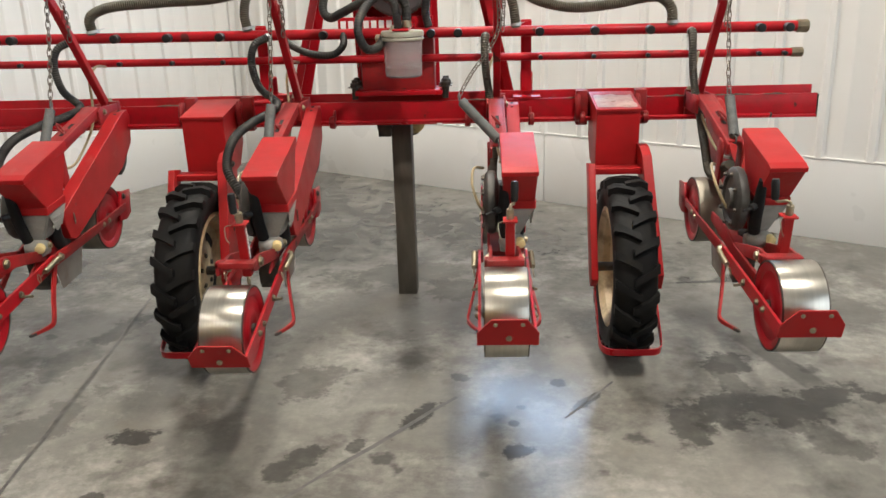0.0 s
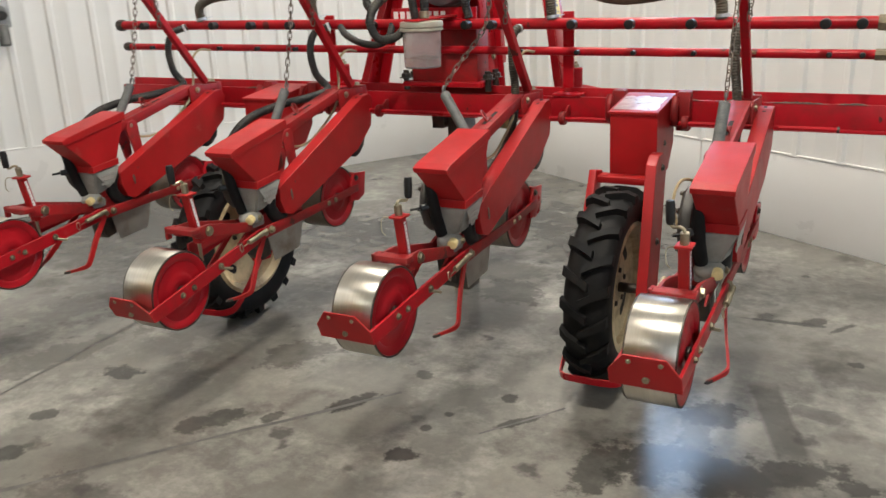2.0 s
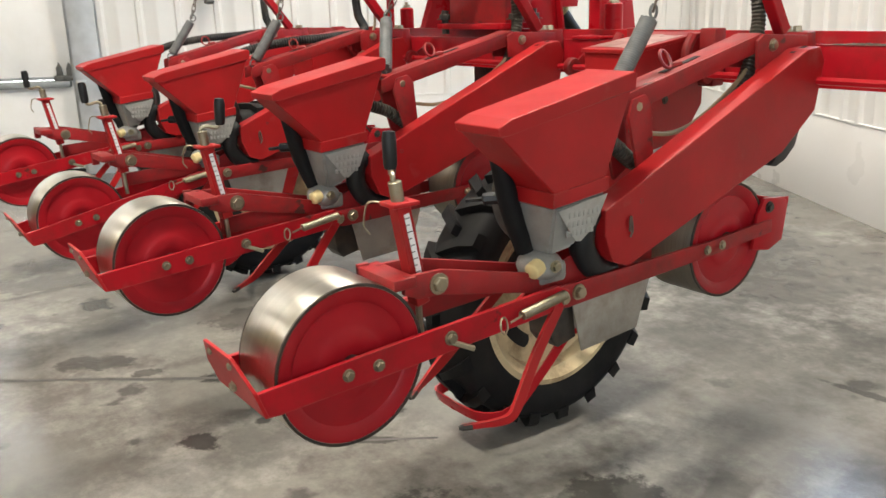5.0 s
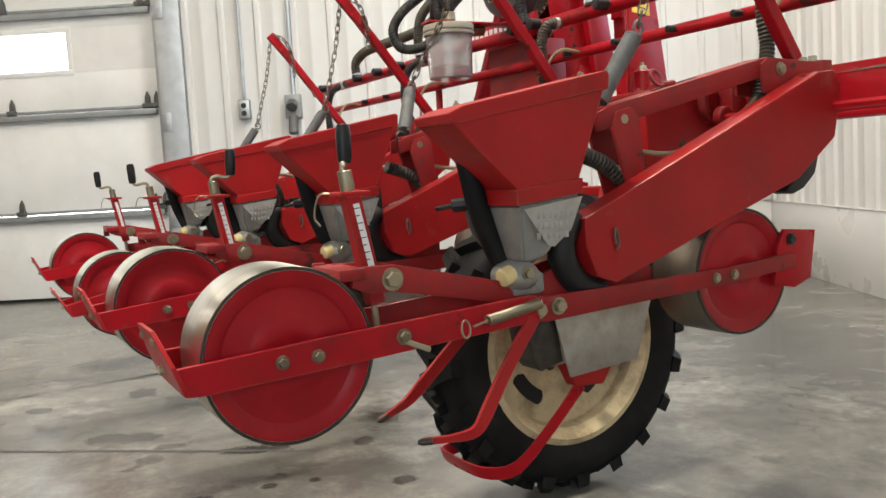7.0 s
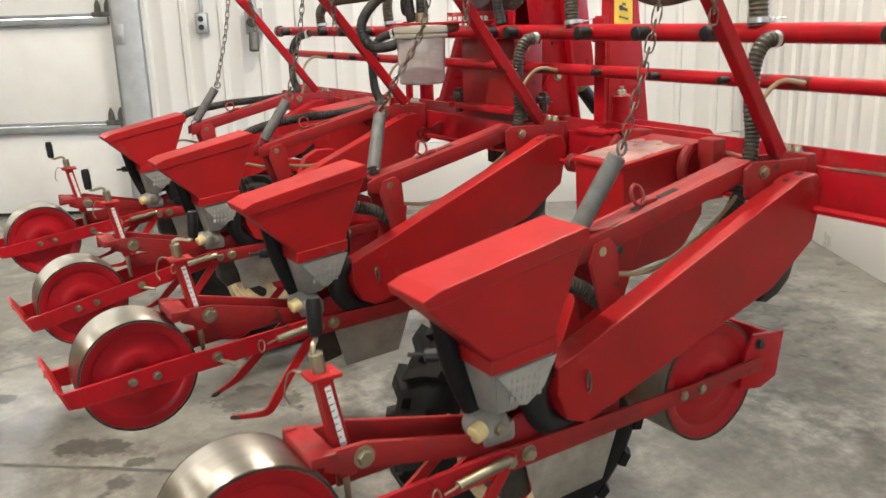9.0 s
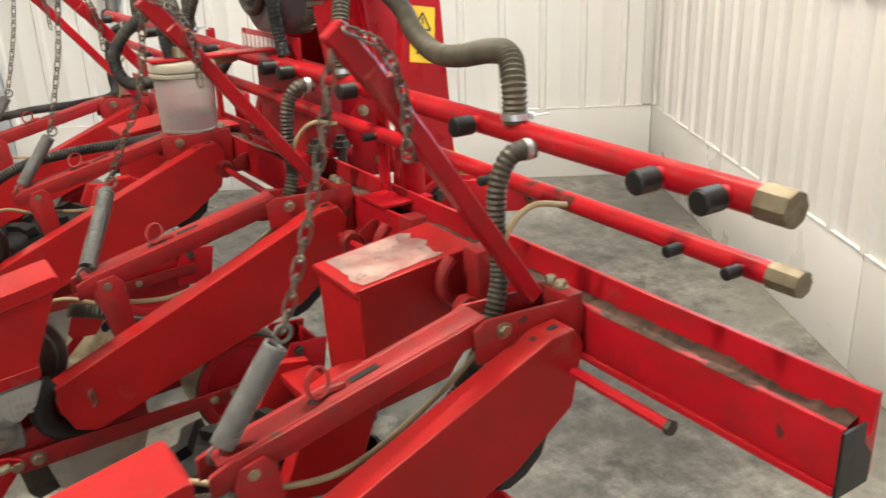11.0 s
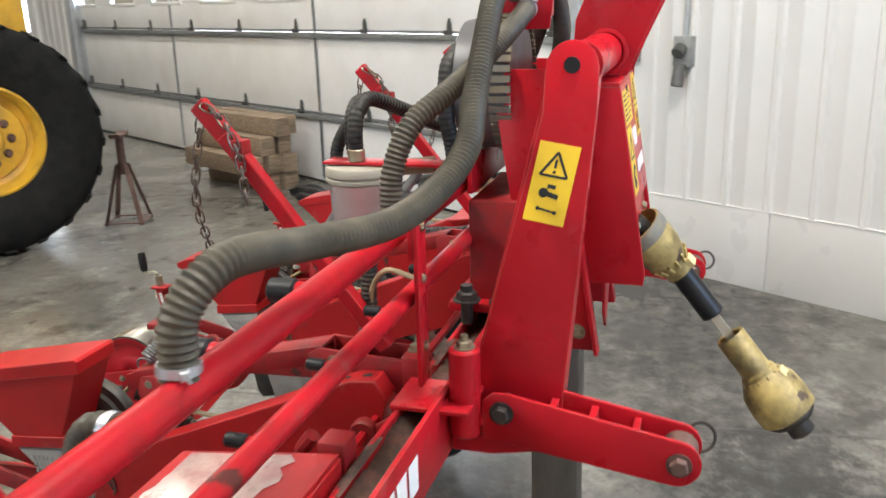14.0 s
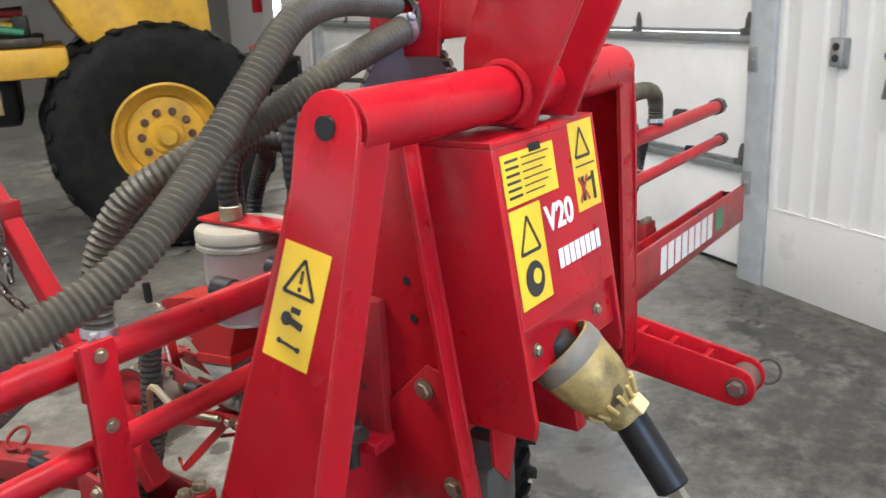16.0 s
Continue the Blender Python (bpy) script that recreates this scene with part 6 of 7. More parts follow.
# ---- ground drive wheels ----
def ground_wheel(cx, labelled):
    w = thing("ground_wheel", (cx, 3.5, 0.0), "black lugged ground wheel in a red fork" + (", worn label on box" if labelled else ""), "wheel", "ground drive wheels")
    cy, cz, R = 3.52, 0.318, 0.296
    prof = [(0.205, -0.05), (0.210, -0.060), (0.238, -0.070), (0.268, -0.069), (0.285, -0.060), (R, -0.04), (R + 0.002, 0.0), (R, 0.04), (0.285, 0.060), (0.268, 0.069), (0.238, 0.070), (0.210, 0.060), (0.205, 0.05)]
    tyre = part("tyre", lathe(B(), prof, (cx, cy, cz), X_AXIS, 72), RUBBER, w, "black worn lugged tyre")
    for i in range(40):
        s = 1 if i % 2 else -1
        a = 2 * math.pi * i / 40
        bm = B()
        pts = []
        for t, hw in ((0.0, 0.010), (0.35, 0.010), (0.7, 0.012), (1.0, 0.014)):
            x = s * (-0.012 + 0.082 * t)
            da = -0.145 * t
            pts.append((x, da, hw, R + 0.022 - (0.018 if t == 1.0 else 0.004 * t)))
        rows = []
        for x, da, hw, rr in pts:
            row = []
            for r2, k in ((R - 0.02, 1.3), (rr, 1.0)):
                for sg in (-1, 1):
                    ang = a + da + sg * hw * k / R
                    row.append(bm.verts.new((cx + x, cy + r2 * math.cos(ang), cz + r2 * math.sin(ang))))
            rows.append(row)
        for p, q in zip(rows, rows[1:]):
            for i0, i1 in ((0, 1), (1, 3), (3, 2), (2, 0)):
                bm.faces.new((p[i0], p[i1], q[i1], q[i0]))
        for p in (rows[0], rows[-1]):
            bm.faces.new((p[0], p[1], p[3], p[2]))
        bmesh.ops.recalc_face_normals(bm, faces=bm.faces)
        part("lug", bm, RUBBER, tyre, smooth=30)
    for s in (1, -1):
        rp = [(0.211, s * 0.056), (0.212, s * 0.060), (0.198, s * 0.064), (0.188, s * 0.05), (0.178, s * 0.044), (0.172, s * 0.02), (0.13, s * 0.008), (0.075, s * 0.018), (0.04, s * 0.022), (0.0, s * 0.022)]
        rim = part("rim", lathe(B(), rp, (cx, cy, cz), X_AXIS, 48), RIM, w, "cream painted wheel rim with grime")
        bm = B()
        for i in range(5):
            a = 2 * math.pi * i / 5 + 0.3
            bolt(bm, (cx + s * 0.017, cy + 0.055 * math.cos(a), cz + 0.055 * math.sin(a)), (s, 0, 0), 0.009, 0.01)
        part("wheel_nuts", bm, DARKMETAL, rim)
        bm = B()
        for i in range(4):
            a = 2 * math.pi * i / 4 + 0.8
            ring = [bm.verts.new((cx + s * 0.0115, cy + (0.125 + 0.026 * math.cos(t)) * math.cos(a) - 0.045 * math.sin(t) * math.sin(a), cz + (0.125 + 0.026 * math.cos(t)) * math.sin(a) + 0.045 * math.sin(t) * math.cos(a))) for t in [2 * math.pi * k / 16 for k in range(16)]]
            bm.faces.new(ring)
        part("rim_slots", bm, HOLE_SHADE, rim, "dark patch for the shade of a rim slot")
    bm = B()
    rod(bm, (cx - 0.11, cy, cz), (cx + 0.12, cy, cz), 0.016, 14)
    part("axle", bm, DARKMETAL, w)
    # housing box on the toolbar
    bm = B()
    prism(bm, [(3.735, 0.60), (3.725, 0.834), (3.965, 0.862), (3.965, 0.70), (3.90, 0.62)], cx - 0.080, cx + 0.074, 0.003)
    bx = part("drive_box", bm, RED_MATT, w, smooth=12)
    bm = B()
    prism(bm, [(3.718, 0.828), (3.718, 0.837), (3.96, 0.866), (3.96, 0.858)], cx - 0.083, cx + 0.077, 0.0015)
    lid = part("box_lid", bm, RED_MATT, bx, smooth=12)
    if labelled:
        bm = B()
        n = 9
        rnd = random.Random(5)
        pts = []
        for i in range(n):
            pts.append((cx - 0.075 + 0.142 * i / (n - 1), 3.732 + rnd.uniform(0, 0.008)))
        for i in range(6):
            pts.append((cx + 0.067 + rnd.uniform(-0.006, 0.003), 3.75 + 0.13 * i / 5))
        for i in range(n):
            pts.append((cx + 0.064 - 0.138 * i / (n - 1), 3.905 + rnd.uniform(-0.014, 0.008)))
        vs = [bm.verts.new((x, y, 0.8385 + (y - 3.718) * 0.1199)) for x, y in pts]
        bm.faces.new(vs)
        bmesh.ops.solidify(bm, geom=bm.faces[:], thickness=-0.0006)
        part("label", bm, PAPER, lid, "pale peeling label under dusty film")
    bm = B()
    for y in (3.80,):
        for z in (0.72,):
            bolt(bm, (cx + 0.074, y + 0.03, z), X_AXIS, 0.007, 0.006)
    part("bolts", bm, DARKMETAL, bx)
    bm = B()
    for s in (-1, 1):
        box(bm, (cx + s * 0.11 - 0.022, 3.925, 0.745), (cx + s * 0.11 + 0.022, 3.9655, 0.875), 0.004)
        sweep(bm, smooth_line([(cx + s * 0.11 - 0.02, 3.90, 0.86), (cx + s * 0.11 - 0.02, 3.88, 0.83), (cx + s * 0.11 - 0.02, 3.885, 0.79), (cx + s * 0.11 - 0.02, 3.92, 0.77)], 0.008), 0.012, 10)
    part("clamp", bm, RED_DUSTY, w)
    # chain case and fork arm
    bm = B()
    prism(bm, [(3.72, 0.712), (3.762, 0.69), (3.58, 0.30), (3.54, 0.245), (3.47, 0.25), (3.44, 0.31), (3.622, 0.69), (3.67, 0.712)], cx + 0.094, cx + 0.128, 0.003)
    for v in bm.verts:
        v.co.x -= max(0.0, v.co.z - 0.35) * 0.08
    cc = part("chain_case", bm, RED_MATT, w, smooth=12)
    bm = B()
    for y, z in ((3.69, 0.67), (3.58, 0.46)):
        bolt(bm, (cx + 0.128 - (z - 0.35) * 0.08, y, z), X_AXIS, 0.009, 0.008)
    part("bolts", bm, DARKMETAL, cc)
    bm = B()
    prism(bm, [(3.63, 0.662), (3.70, 0.648), (3.545, 0.28), (3.50, 0.25), (3.455, 0.29)], cx - 0.116, cx - 0.092, 0.003)
    fk = part("fork_arm", bm, RED_MATT, w)
    bm = B()
    box(bm, (cx - 0.093, 3.640, 0.618), (cx + 0.09, 3.70, 0.640), 0.003)
    part("fork_bridge", bm, RED_MATT, fk)
    # mud scraper hoop
    hoop = smooth_line([(cx + 0.108, 3.50, 0.25), (cx + 0.108, 3.41, 0.165), (cx + 0.106, 3.335, 0.108), (cx + 0.09, 3.282, 0.104), (cx + 0.05, 3.262, 0.107), (cx - 0.05, 3.262, 0.107), (cx - 0.085, 3.282, 0.104), (cx - 0.1, 3.335, 0.108), (cx - 0.1, 3.41, 0.165), (cx - 0.1, 3.50, 0.25)], 0.02)
    bm = B()
    rows = []
    for p, side, v2 in frames(hoop):
        out = Vector((p.x - cx, p.y - cy, 0)).normalized() * 0.003
        d = Vector((0, -0.35, 0.94)) * 0.014
        rows.append([bm.verts.new(p + k) for k in (out + d, out - d, -out - d, -out + d)])
    for p, q in zip(rows, rows[1:]):
        for i in range(4):
            bm.faces.new((p[i], p[(i + 1) % 4], q[(i + 1) % 4], q[i]))
    bm.faces.new(rows[0][::-1]), bm.faces.new(rows[-1])
    bmesh.ops.recalc_face_normals(bm, faces=bm.faces)
    part("scraper_hoop", bm, RED, w, "red bent bar round the tyre")
    return w


ground_wheel(1.402, True)
ground_wheel(-0.098, False)

# ---- hoses, jar and drive shaft ----
def hose(name, pts, r, mat, label, clamp_ends=(0,), pitch=0.0080, depth=0.15, category="hose"):
    h = thing(name, pts[0], label, category)
    part("tube", corrugated(B(), pts, r, pitch, depth), mat, h)
    for e in clamp_ends:
        line_pts = smooth_line(pts, 0.01)
        a, b = (line_pts[0], line_pts[2]) if e == 0 else (line_pts[-1], line_pts[-3])
        d = (b - a).normalized()
        bm = B()
        rod(bm, a + d * 0.006, a + d * 0.016, r * 1.06, 18)
        side = d.orthogonal().normalized()
        bar(bm, a + d * 0.011 + side * r * 1.02, a + d * 0.011 + side * (r * 1.02 + 0.008), 0.010, 0.010)
        sweep(bm, [a + d * 0.011 + side * (r + 0.006), a + d * 0.013 + side * (r + 0.03)], 0.0016, 5)
        part("clamp_band", bm, GALV, h, "wire hose clamp")
    return h


BIG = 0.0205
hose("suction_hose", [(1.617, 3.942, 1.107), (1.610, 3.944, 1.165), (1.575, 3.962, 1.202), (1.515, 3.972, 1.203), (1.402, 3.985, 1.183), (1.263, 4.028, 1.172), (1.145, 4.058, 1.195), (1.065, 4.076, 1.238), (0.97, 4.064, 1.302), (0.865, 4.058, 1.395), (0.797, 4.054, 1.445), (0.718, 4.051, 1.462), (0.612, 4.05, 1.455)], BIG, HOSE, "grey ribbed suction hose from the air pipe to the fan")
hose("suction_hose", [(1.045, 3.945, 1.11), (1.033, 3.948, 1.193), (1.003, 3.971, 1.26), (0.95, 4.008, 1.298), (0.86, 4.028, 1.328), (0.75, 4.065, 1.383), (0.612, 4.075, 1.425)], BIG * 0.92, HOSE, "grey ribbed suction hose rising from the air pipe", clamp_ends=(0, 1))
hose("suction_hose", [(0.037, 3.957, 1.12), (0.03, 3.955, 1.19), (0.06, 3.96, 1.27), (0.15, 4.0, 1.34), (0.28, 4.04, 1.40), (0.40, 4.05, 1.43), (0.468, 4.05, 1.44)], BIG * 0.92, HOSE, "grey ribbed suction hose beside the jar")
hose("suction_hose", [(-0.562, 3.961, 1.12), (-0.565, 3.958, 1.175), (-0.53, 3.965, 1.205), (-0.45, 3.975, 1.222), (-0.28, 4.0, 1.23), (-0.08, 4.02, 1.24), (0.10, 4.05, 1.29), (0.24, 4.08, 1.38), (0.38, 4.08, 1.47), (0.468, 4.06, 1.48)], BIG, HOSE, "grey ribbed suction hose at the far pipe end")

for i, x0 in enumerate(ROWS_X):
    if i >= 2:
        pts = [(x0 - 0.045, 3.922, 1.083), (x0 - 0.048, 3.885, 1.078), (x0 - 0.05, 3.862, 1.035), (x0 - 0.046, 3.856, 0.96), (x0 - 0.036, 3.852, 0.885), (x0 - 0.022, 3.80, 0.785), (x0 - 0.02, 3.72, 0.70), (x0 - 0.03, 3.60, 0.635), (x0 - 0.03, 3.49, 0.645), (x0 - 0.03, 3.42, 0.69), (x0 - 0.03, 3.36, 0.712)]
    else:
        pts = [(x0 - 0.10, 3.93, 1.10), (x0 - 0.15, 3.89, 1.075), (x0 - 0.165, 3.87, 1.01), (x0 - 0.14, 3.86, 0.92), (x0 - 0.075, 3.84, 0.865), (x0 - 0.07, 3.72, 0.85), (x0 - 0.10, 3.55, 0.84), (x0 - 0.125, 3.40, 0.81), (x0 - 0.12, 3.29, 0.74), (x0 - 0.065, 3.24, 0.66)]
    hose("meter_hose", pts, 0.0155, HOSE_DARK if i >= 2 else HOSE_BLACK, "dark ribbed hose from the air pipe to a seed meter", pitch=0.0085, depth=0.16)
    bm = B()
    sweep(bm, smooth_line([(x0 - 0.005, 3.955, 1.0), (x0 - 0.02, 3.90, 1.005), (x0 - 0.035, 3.865, 0.96), (x0 - 0.035, 3.86, 0.88), (x0 - 0.02, 3.80, 0.80), (x0 - 0.01, 3.66, 0.725), (x0 + 0.0, 3.55, 0.70), (x0 - 0.005, 3.44, 0.715)], 0.012), 0.0048, 8)
    t = thing("air_tube", (x0, 3.86, 0.9), "thin yellowed clear air tube on a row unit", "tube", "air tubes")
    part("tube", bm, TUBE, t)
    bm = B()
    sweep(bm, smooth_line([(x0 - 0.06, 3.42, 0.70), (x0 - 0.09, 3.35, 0.715), (x0 - 0.095, 3.28, 0.68), (x0 - 0.078, 3.245, 0.63), (x0 - 0.06, 3.25, 0.60)], 0.012), 0.0045, 8)
    part("tube", bm, TUBE, t)

jar = thing("seed_jar", (0.64, 3.735, 0.965), "milky plastic jar hung under a red bracket", "jar")
bm = B()
lathe(bm, [(0.0, 0.0), (0.060, 0.0), (0.064, 0.004), (0.069, 0.13), (0.0695, 0.152), (0.0665, 0.152), (0.066, 0.13), (0.061, 0.007), (0.0, 0.006)], (0.64, 3.735, 0.965), (0, 0, 1), 40)
part("body", bm, JAR, jar)
bm = B()
lathe(bm, [(0.0, 0.004), (0.058, 0.004), (0.06, 0.03), (0.03, 0.04), (0.0, 0.042)], (0.64, 3.735, 0.968), (0, 0, 1), 24)
part("dust", bm, RED_DUSTY, jar, "reddish seed dust")
bm = B()
lathe(bm, [(0.0715, 0.125), (0.0755, 0.128), (0.0755, 0.134), (0.072, 0.137), (0.0755, 0.141), (0.0755, 0.153), (0.072, 0.158), (0.0, 0.160)], (0.64, 3.735, 0.965), (0, 0, 1), 40)
lid = part("lid", bm, material("grey_olive_lid", (0.33, 0.31, 0.25), 0.45, vary=0.12, scale=20, dirt=(0.2, 0.16, 0.12), dirt_amount=0.6, dirt_scale=20), jar)
bm = B()
box(bm, (0.612, 3.66, 1.126), (0.668, 3.965, 1.132), 0.001)
box(bm, (0.612, 3.959, 1.09), (0.668, 3.965, 1.126), 0.001)
part("bracket", bm, RED, jar, "red flat bracket")
bm = B()
rod(bm, (0.656, 3.731, 1.133), (0.656, 3.731, 1.158), 0.018, 14, 0.002)
part("fitting", bm, ZINC, jar, "grey hose fitting")
bm = B()
rod(bm, (0.60, 3.79, 1.11), (0.60, 3.88, 1.12), 0.017, 14, 0.002)
part("fitting", bm, ZINC, jar, "grey hose fitting")
bm = B()
rod(bm, (0.572, 3.76, 1.095), (0.545, 3.77, 1.095), 0.015, 14, 0.002)
part("fitting", bm, ZINC, jar, "grey hose fitting")


def plain_hose(pts, r, label, mat=HOSE_BLACK):
    h = thing("black_hose", pts[0], label, "hose")
    part("tube", corrugated(B(), pts, r, 0.010, 0.10, 12), mat, h)


plain_hose([(0.578, 3.745, 1.108), (0.558, 3.69, 1.072), (0.525, 3.635, 1.072), (0.502, 3.62, 1.125), (0.508, 3.65, 1.180), (0.540, 3.70, 1.225), (0.585, 3.71, 1.243), (0.617, 3.708, 1.215), (0.625, 3.71, 1.168), (0.628, 3.716, 1.134)], 0.0155, "black rubber hose curled in a ring beside the jar")
plain_hose([(0.37, 3.99, 1.46), (0.365, 3.93, 1.38), (0.355, 3.885, 1.27), (0.345, 3.858, 1.195), (0.372, 3.842, 1.166), (0.42, 3.812, 1.184), (0.49, 3.778, 1.216), (0.585, 3.742, 1.25), (0.637, 3.733, 1.236), (0.657, 3.731, 1.195), (0.656, 3.731, 1.145)], 0.0165, "black rubber hose arching from the jar up to the fan")
plain_hose([(0.40, 3.945, 1.10), (0.40, 3.915, 1.06), (0.36, 3.905, 1.03), (0.28, 3.905, 1.035), (0.21, 3.91, 1.065), (0.17, 3.935, 1.095)], 0.014, "short black hose bridging the air pipe")
plain_hose([(0.66, 3.95, 1.35), (0.70, 3.94, 1.32), (0.715, 3.94, 1.24), (0.71, 3.95, 1.17), (0.72, 3.955, 1.12)], 0.016, "short black ribbed hose below the fan")

# universal drive shaft hanging from the cover
A, Z = Vector((0.596, 4.303, 0.990)), Vector((0.60, 4.618, 0.612))
E = A + (Z - A).normalized() * 0.54
AX = Vector((-0.28, 0.68, -0.74)).normalized()          # the bell hangs flatter than the shaft
NECK = A + AX * 0.102
BX = (E - NECK).normalized()
S = NECK - BX * 0.135
pto = thing("drive_shaft_guard", A, "hanging drive shaft with dirty yellow plastic guards", "drive shaft")
bm = B()
lathe(bm, [(0.0476, -0.0246), (0.0500, -0.0246), (0.0517, -0.0098), (0.0508, 0.0098), (0.0476, 0.0426), (0.0426, 0.0590), (0.0377, 0.0722), (0.0312, 0.0820), (0.0303, 0.1066), (0.0230, 0.1107), (0.0230, 0.1025), (0.0336, 0.0615), (0.0451, 0.0164), (0.0476, -0.0230)], A, AX, 40)
cone = part("guard_cone", bm, SHIELD, pto, "yellow bell guard with grime")
bm = B()
lathe(bm, [(0.0512, -0.0230), (0.0531, -0.0180), (0.0529, -0.0016), (0.0518, 0.0033)], A, AX, 40)
part("rim_band", bm, WORNGREY, cone, "worn grey rim")
bm = B()
side = AX.orthogonal().normalized()
up = Vector((0.3, 0.75, 0.6))
up = (up - AX * up.dot(AX)).normalized()
bar(bm, A + AX * 0.086 + up * 0.034, A + AX * 0.108 + up * 0.033, 0.022, 0.011, up=up)
part("latch", bm, CREAM, cone, "pale latch")
bm = B()
for k in range(14):
    a = 2 * math.pi * k / 14
    d = side * math.cos(a) + AX.cross(side) * math.sin(a)
    bar(bm, A + AX * 0.066 + d * 0.0430, A + AX * 0.086 + d * 0.0330, 0.006, 0.006, up=d)
ribs = part("ribs", bm, SHIELD, cone)
tagged(ribs, kind="stuff")
bm = B()
rod(bm, A + AX * (-0.04), A + AX * 0.03, 0.026, 18, 0.004)
rod(bm, A + AX * 0.02, A + AX * 0.03, 0.045, 24)
part("yoke", bm, DARKMETAL, pto, "dark steel yoke")
bm = B()
rod(bm, S + BX * 0.13, S + BX * 0.25, 0.0235, 24, 0.003)
part("inner_tube", bm, BLACK, pto, "black guard tube")
bm = B()
rod(bm, S + BX * 0.248, S + BX * 0.315, 0.0125, 4)
part("shaft", bm, STEEL, pto, "bright square shaft")
bm = B()
lathe(bm, [(0.023, 0.302), (0.029, 0.300), (0.0305, 0.306), (0.030, 0.385), (0.036, 0.39), (0.036, 0.397), (0.044, 0.405), (0.056, 0.425), (0.060, 0.46), (0.058, 0.49), (0.048, 0.497), (0.041, 0.485), (0.026, 0.41), (0.025, 0.32)], S, BX, 36)
side = BX.orthogonal().normalized()
bell = part("outer_guard", bm, SHIELD, pto, "yellow guard tube with a bell end")
bm = B()
bar(bm, S + BX * 0.40 + up * 0.041, S + BX * 0.43 + up * 0.048, 0.024, 0.012, up=up)
part("latch", bm, CREAM, bell, "pale latch")
bm = B()
for k in range(12):
    a = 2 * math.pi * k / 12
    d = side * math.cos(a) + BX.cross(side) * math.sin(a)
    bar(bm, S + BX * 0.398 + d * 0.038, S + BX * 0.426 + d * 0.05, 0.005, 0.005, up=d)
tagged(part("ribs", bm, SHIELD, bell), kind="stuff")
bm = B()
rod(bm, S + BX * 0.478, S + BX * 0.508, 0.050, 20, 0.008)
rod(bm, S + BX * 0.50, S + BX * 0.54, 0.026, 12, 0.004)
part("end_yoke", bm, DARKMETAL, pto)


# ---- behind: yellow tractor, jack stand, timber, bench ----
TR = ROOM @ pose(2.50, -6.08, 0.0, 0, 0, 180) @ Matrix.Scale(0.985, 4)      # l along x towards the door wall, y away from the machine
tractor = thing("tractor", (0, 0, 0), "yellow tractor with a big black tyre, partly in view", "tractor", m=TR)


def tpart(name, bm, mat, parent=None, label=""):
    return part(name, bm, mat, parent or tractor, label, local=True)


for side_y, vis in ((0.0, True), (1.75, False)):
    R = 0.715
    prof = [(0.32, 0.13), (0.34, 0.16), (0.45, 0.20), (0.58, 0.205), (0.65, 0.19), (0.69, 0.15), (0.70, 0.0), (0.69, -0.15), (0.65, -0.19), (0.58, -0.205), (0.45, -0.20), (0.34, -0.16), (0.32, -0.13)]
    ty = tpart("tyre", lathe(B(), prof, (0, side_y + 0.2, R), (0, 1, 0), 72), RUBBER, None, "large black lugged tyre")
    bm = B()
    for i in range(44):
        s = 1 if i % 2 else -1
        a = 2 * math.pi * i / 44
        for t0, t1 in ((0.0, 0.5), (0.5, 1.0)):
            p0 = Vector(((0.70) * math.cos(a - 0.12 * t0), side_y + 0.2 + s * 0.19 * t0, R + 0.70 * math.sin(a - 0.12 * t0)))
            rr = 0.70 if t1 < 1 else 0.682
            p1 = Vector((rr * math.cos(a - 0.12 * t1), side_y + 0.2 + s * 0.19 * t1, R + rr * math.sin(a - 0.12 * t1)))
            bar(bm, p0, p1, 0.06, 0.02, up=((p0 + p1) / 2 - Vector((0, side_y + 0.2, R))), bev=0.004)
    tagged(tpart("tread", bm, RUBBER, ty), kind="stuff")
    bm = B()
    lathe(bm, [(0.350, -0.13), (0.335, -0.168), (0.322, -0.172), (0.308, -0.14), (0.296, -0.125), (0.287, -0.06), (0.25, -0.045), (0.24, -0.075), (0.21, -0.08), (0.12, -0.08), (0.10, -0.10), (0.0, -0.10)], (0, side_y + 0.2, R), (0, 1, 0), 56)
    rim = tpart("rim", bm, YELLOW, None, "yellow painted wheel disc")
    bm = B()
    for i in range(10):
        a = 2 * math.pi * i / 10
        bolt(bm, (0.155 * math.cos(a), side_y + 0.12, R + 0.155 * math.sin(a)), (0, -1, 0), 0.020, 0.03)
    tpart("bolts", bm, RUST, rim)
    bm = B()
    lathe(bm, [(0.0, -0.17), (0.05, -0.17), (0.06, -0.15), (0.075, -0.10)], (0, side_y + 0.2, R), (0, 1, 0), 24)
    tpart("hub", bm, YELLOW, rim)
bm = B()
rod(bm, (0, 0.3, 0.69), (0, 1.9, 0.69), 0.12, 16)
tpart("axle", bm, YELLOW)
bm = B()
prism(bm, [(0.35, 1.20), (0.33, 1.95), (-0.90, 2.1), (-2.6, 2.1), (-2.6, 1.70), (-0.60, 1.70), (-0.46, 1.40), (-0.38, 1.30), (0.05, 1.30), (0.24, 1.20)], 0.10, 1.75, 0.02, axis="y")
bod = tpart("body", bm, YELLOW, None, "yellow body panel")
bm = B()
bar(bm, (-0.62, 0.094, 1.86), (0.30, 0.094, 1.74), 0.012, 0.014)
tpart("panel_ridge", bm, YELLOW, bod)
bm = B()
for x, z, w in ((0.02, 1.60, 0.06), (0.10, 1.595, 0.09), (-0.1, 1.84, 0.1)):
    box(bm, (x, 0.095, z), (x + w, 0.0995, z + 0.022), 0.003)
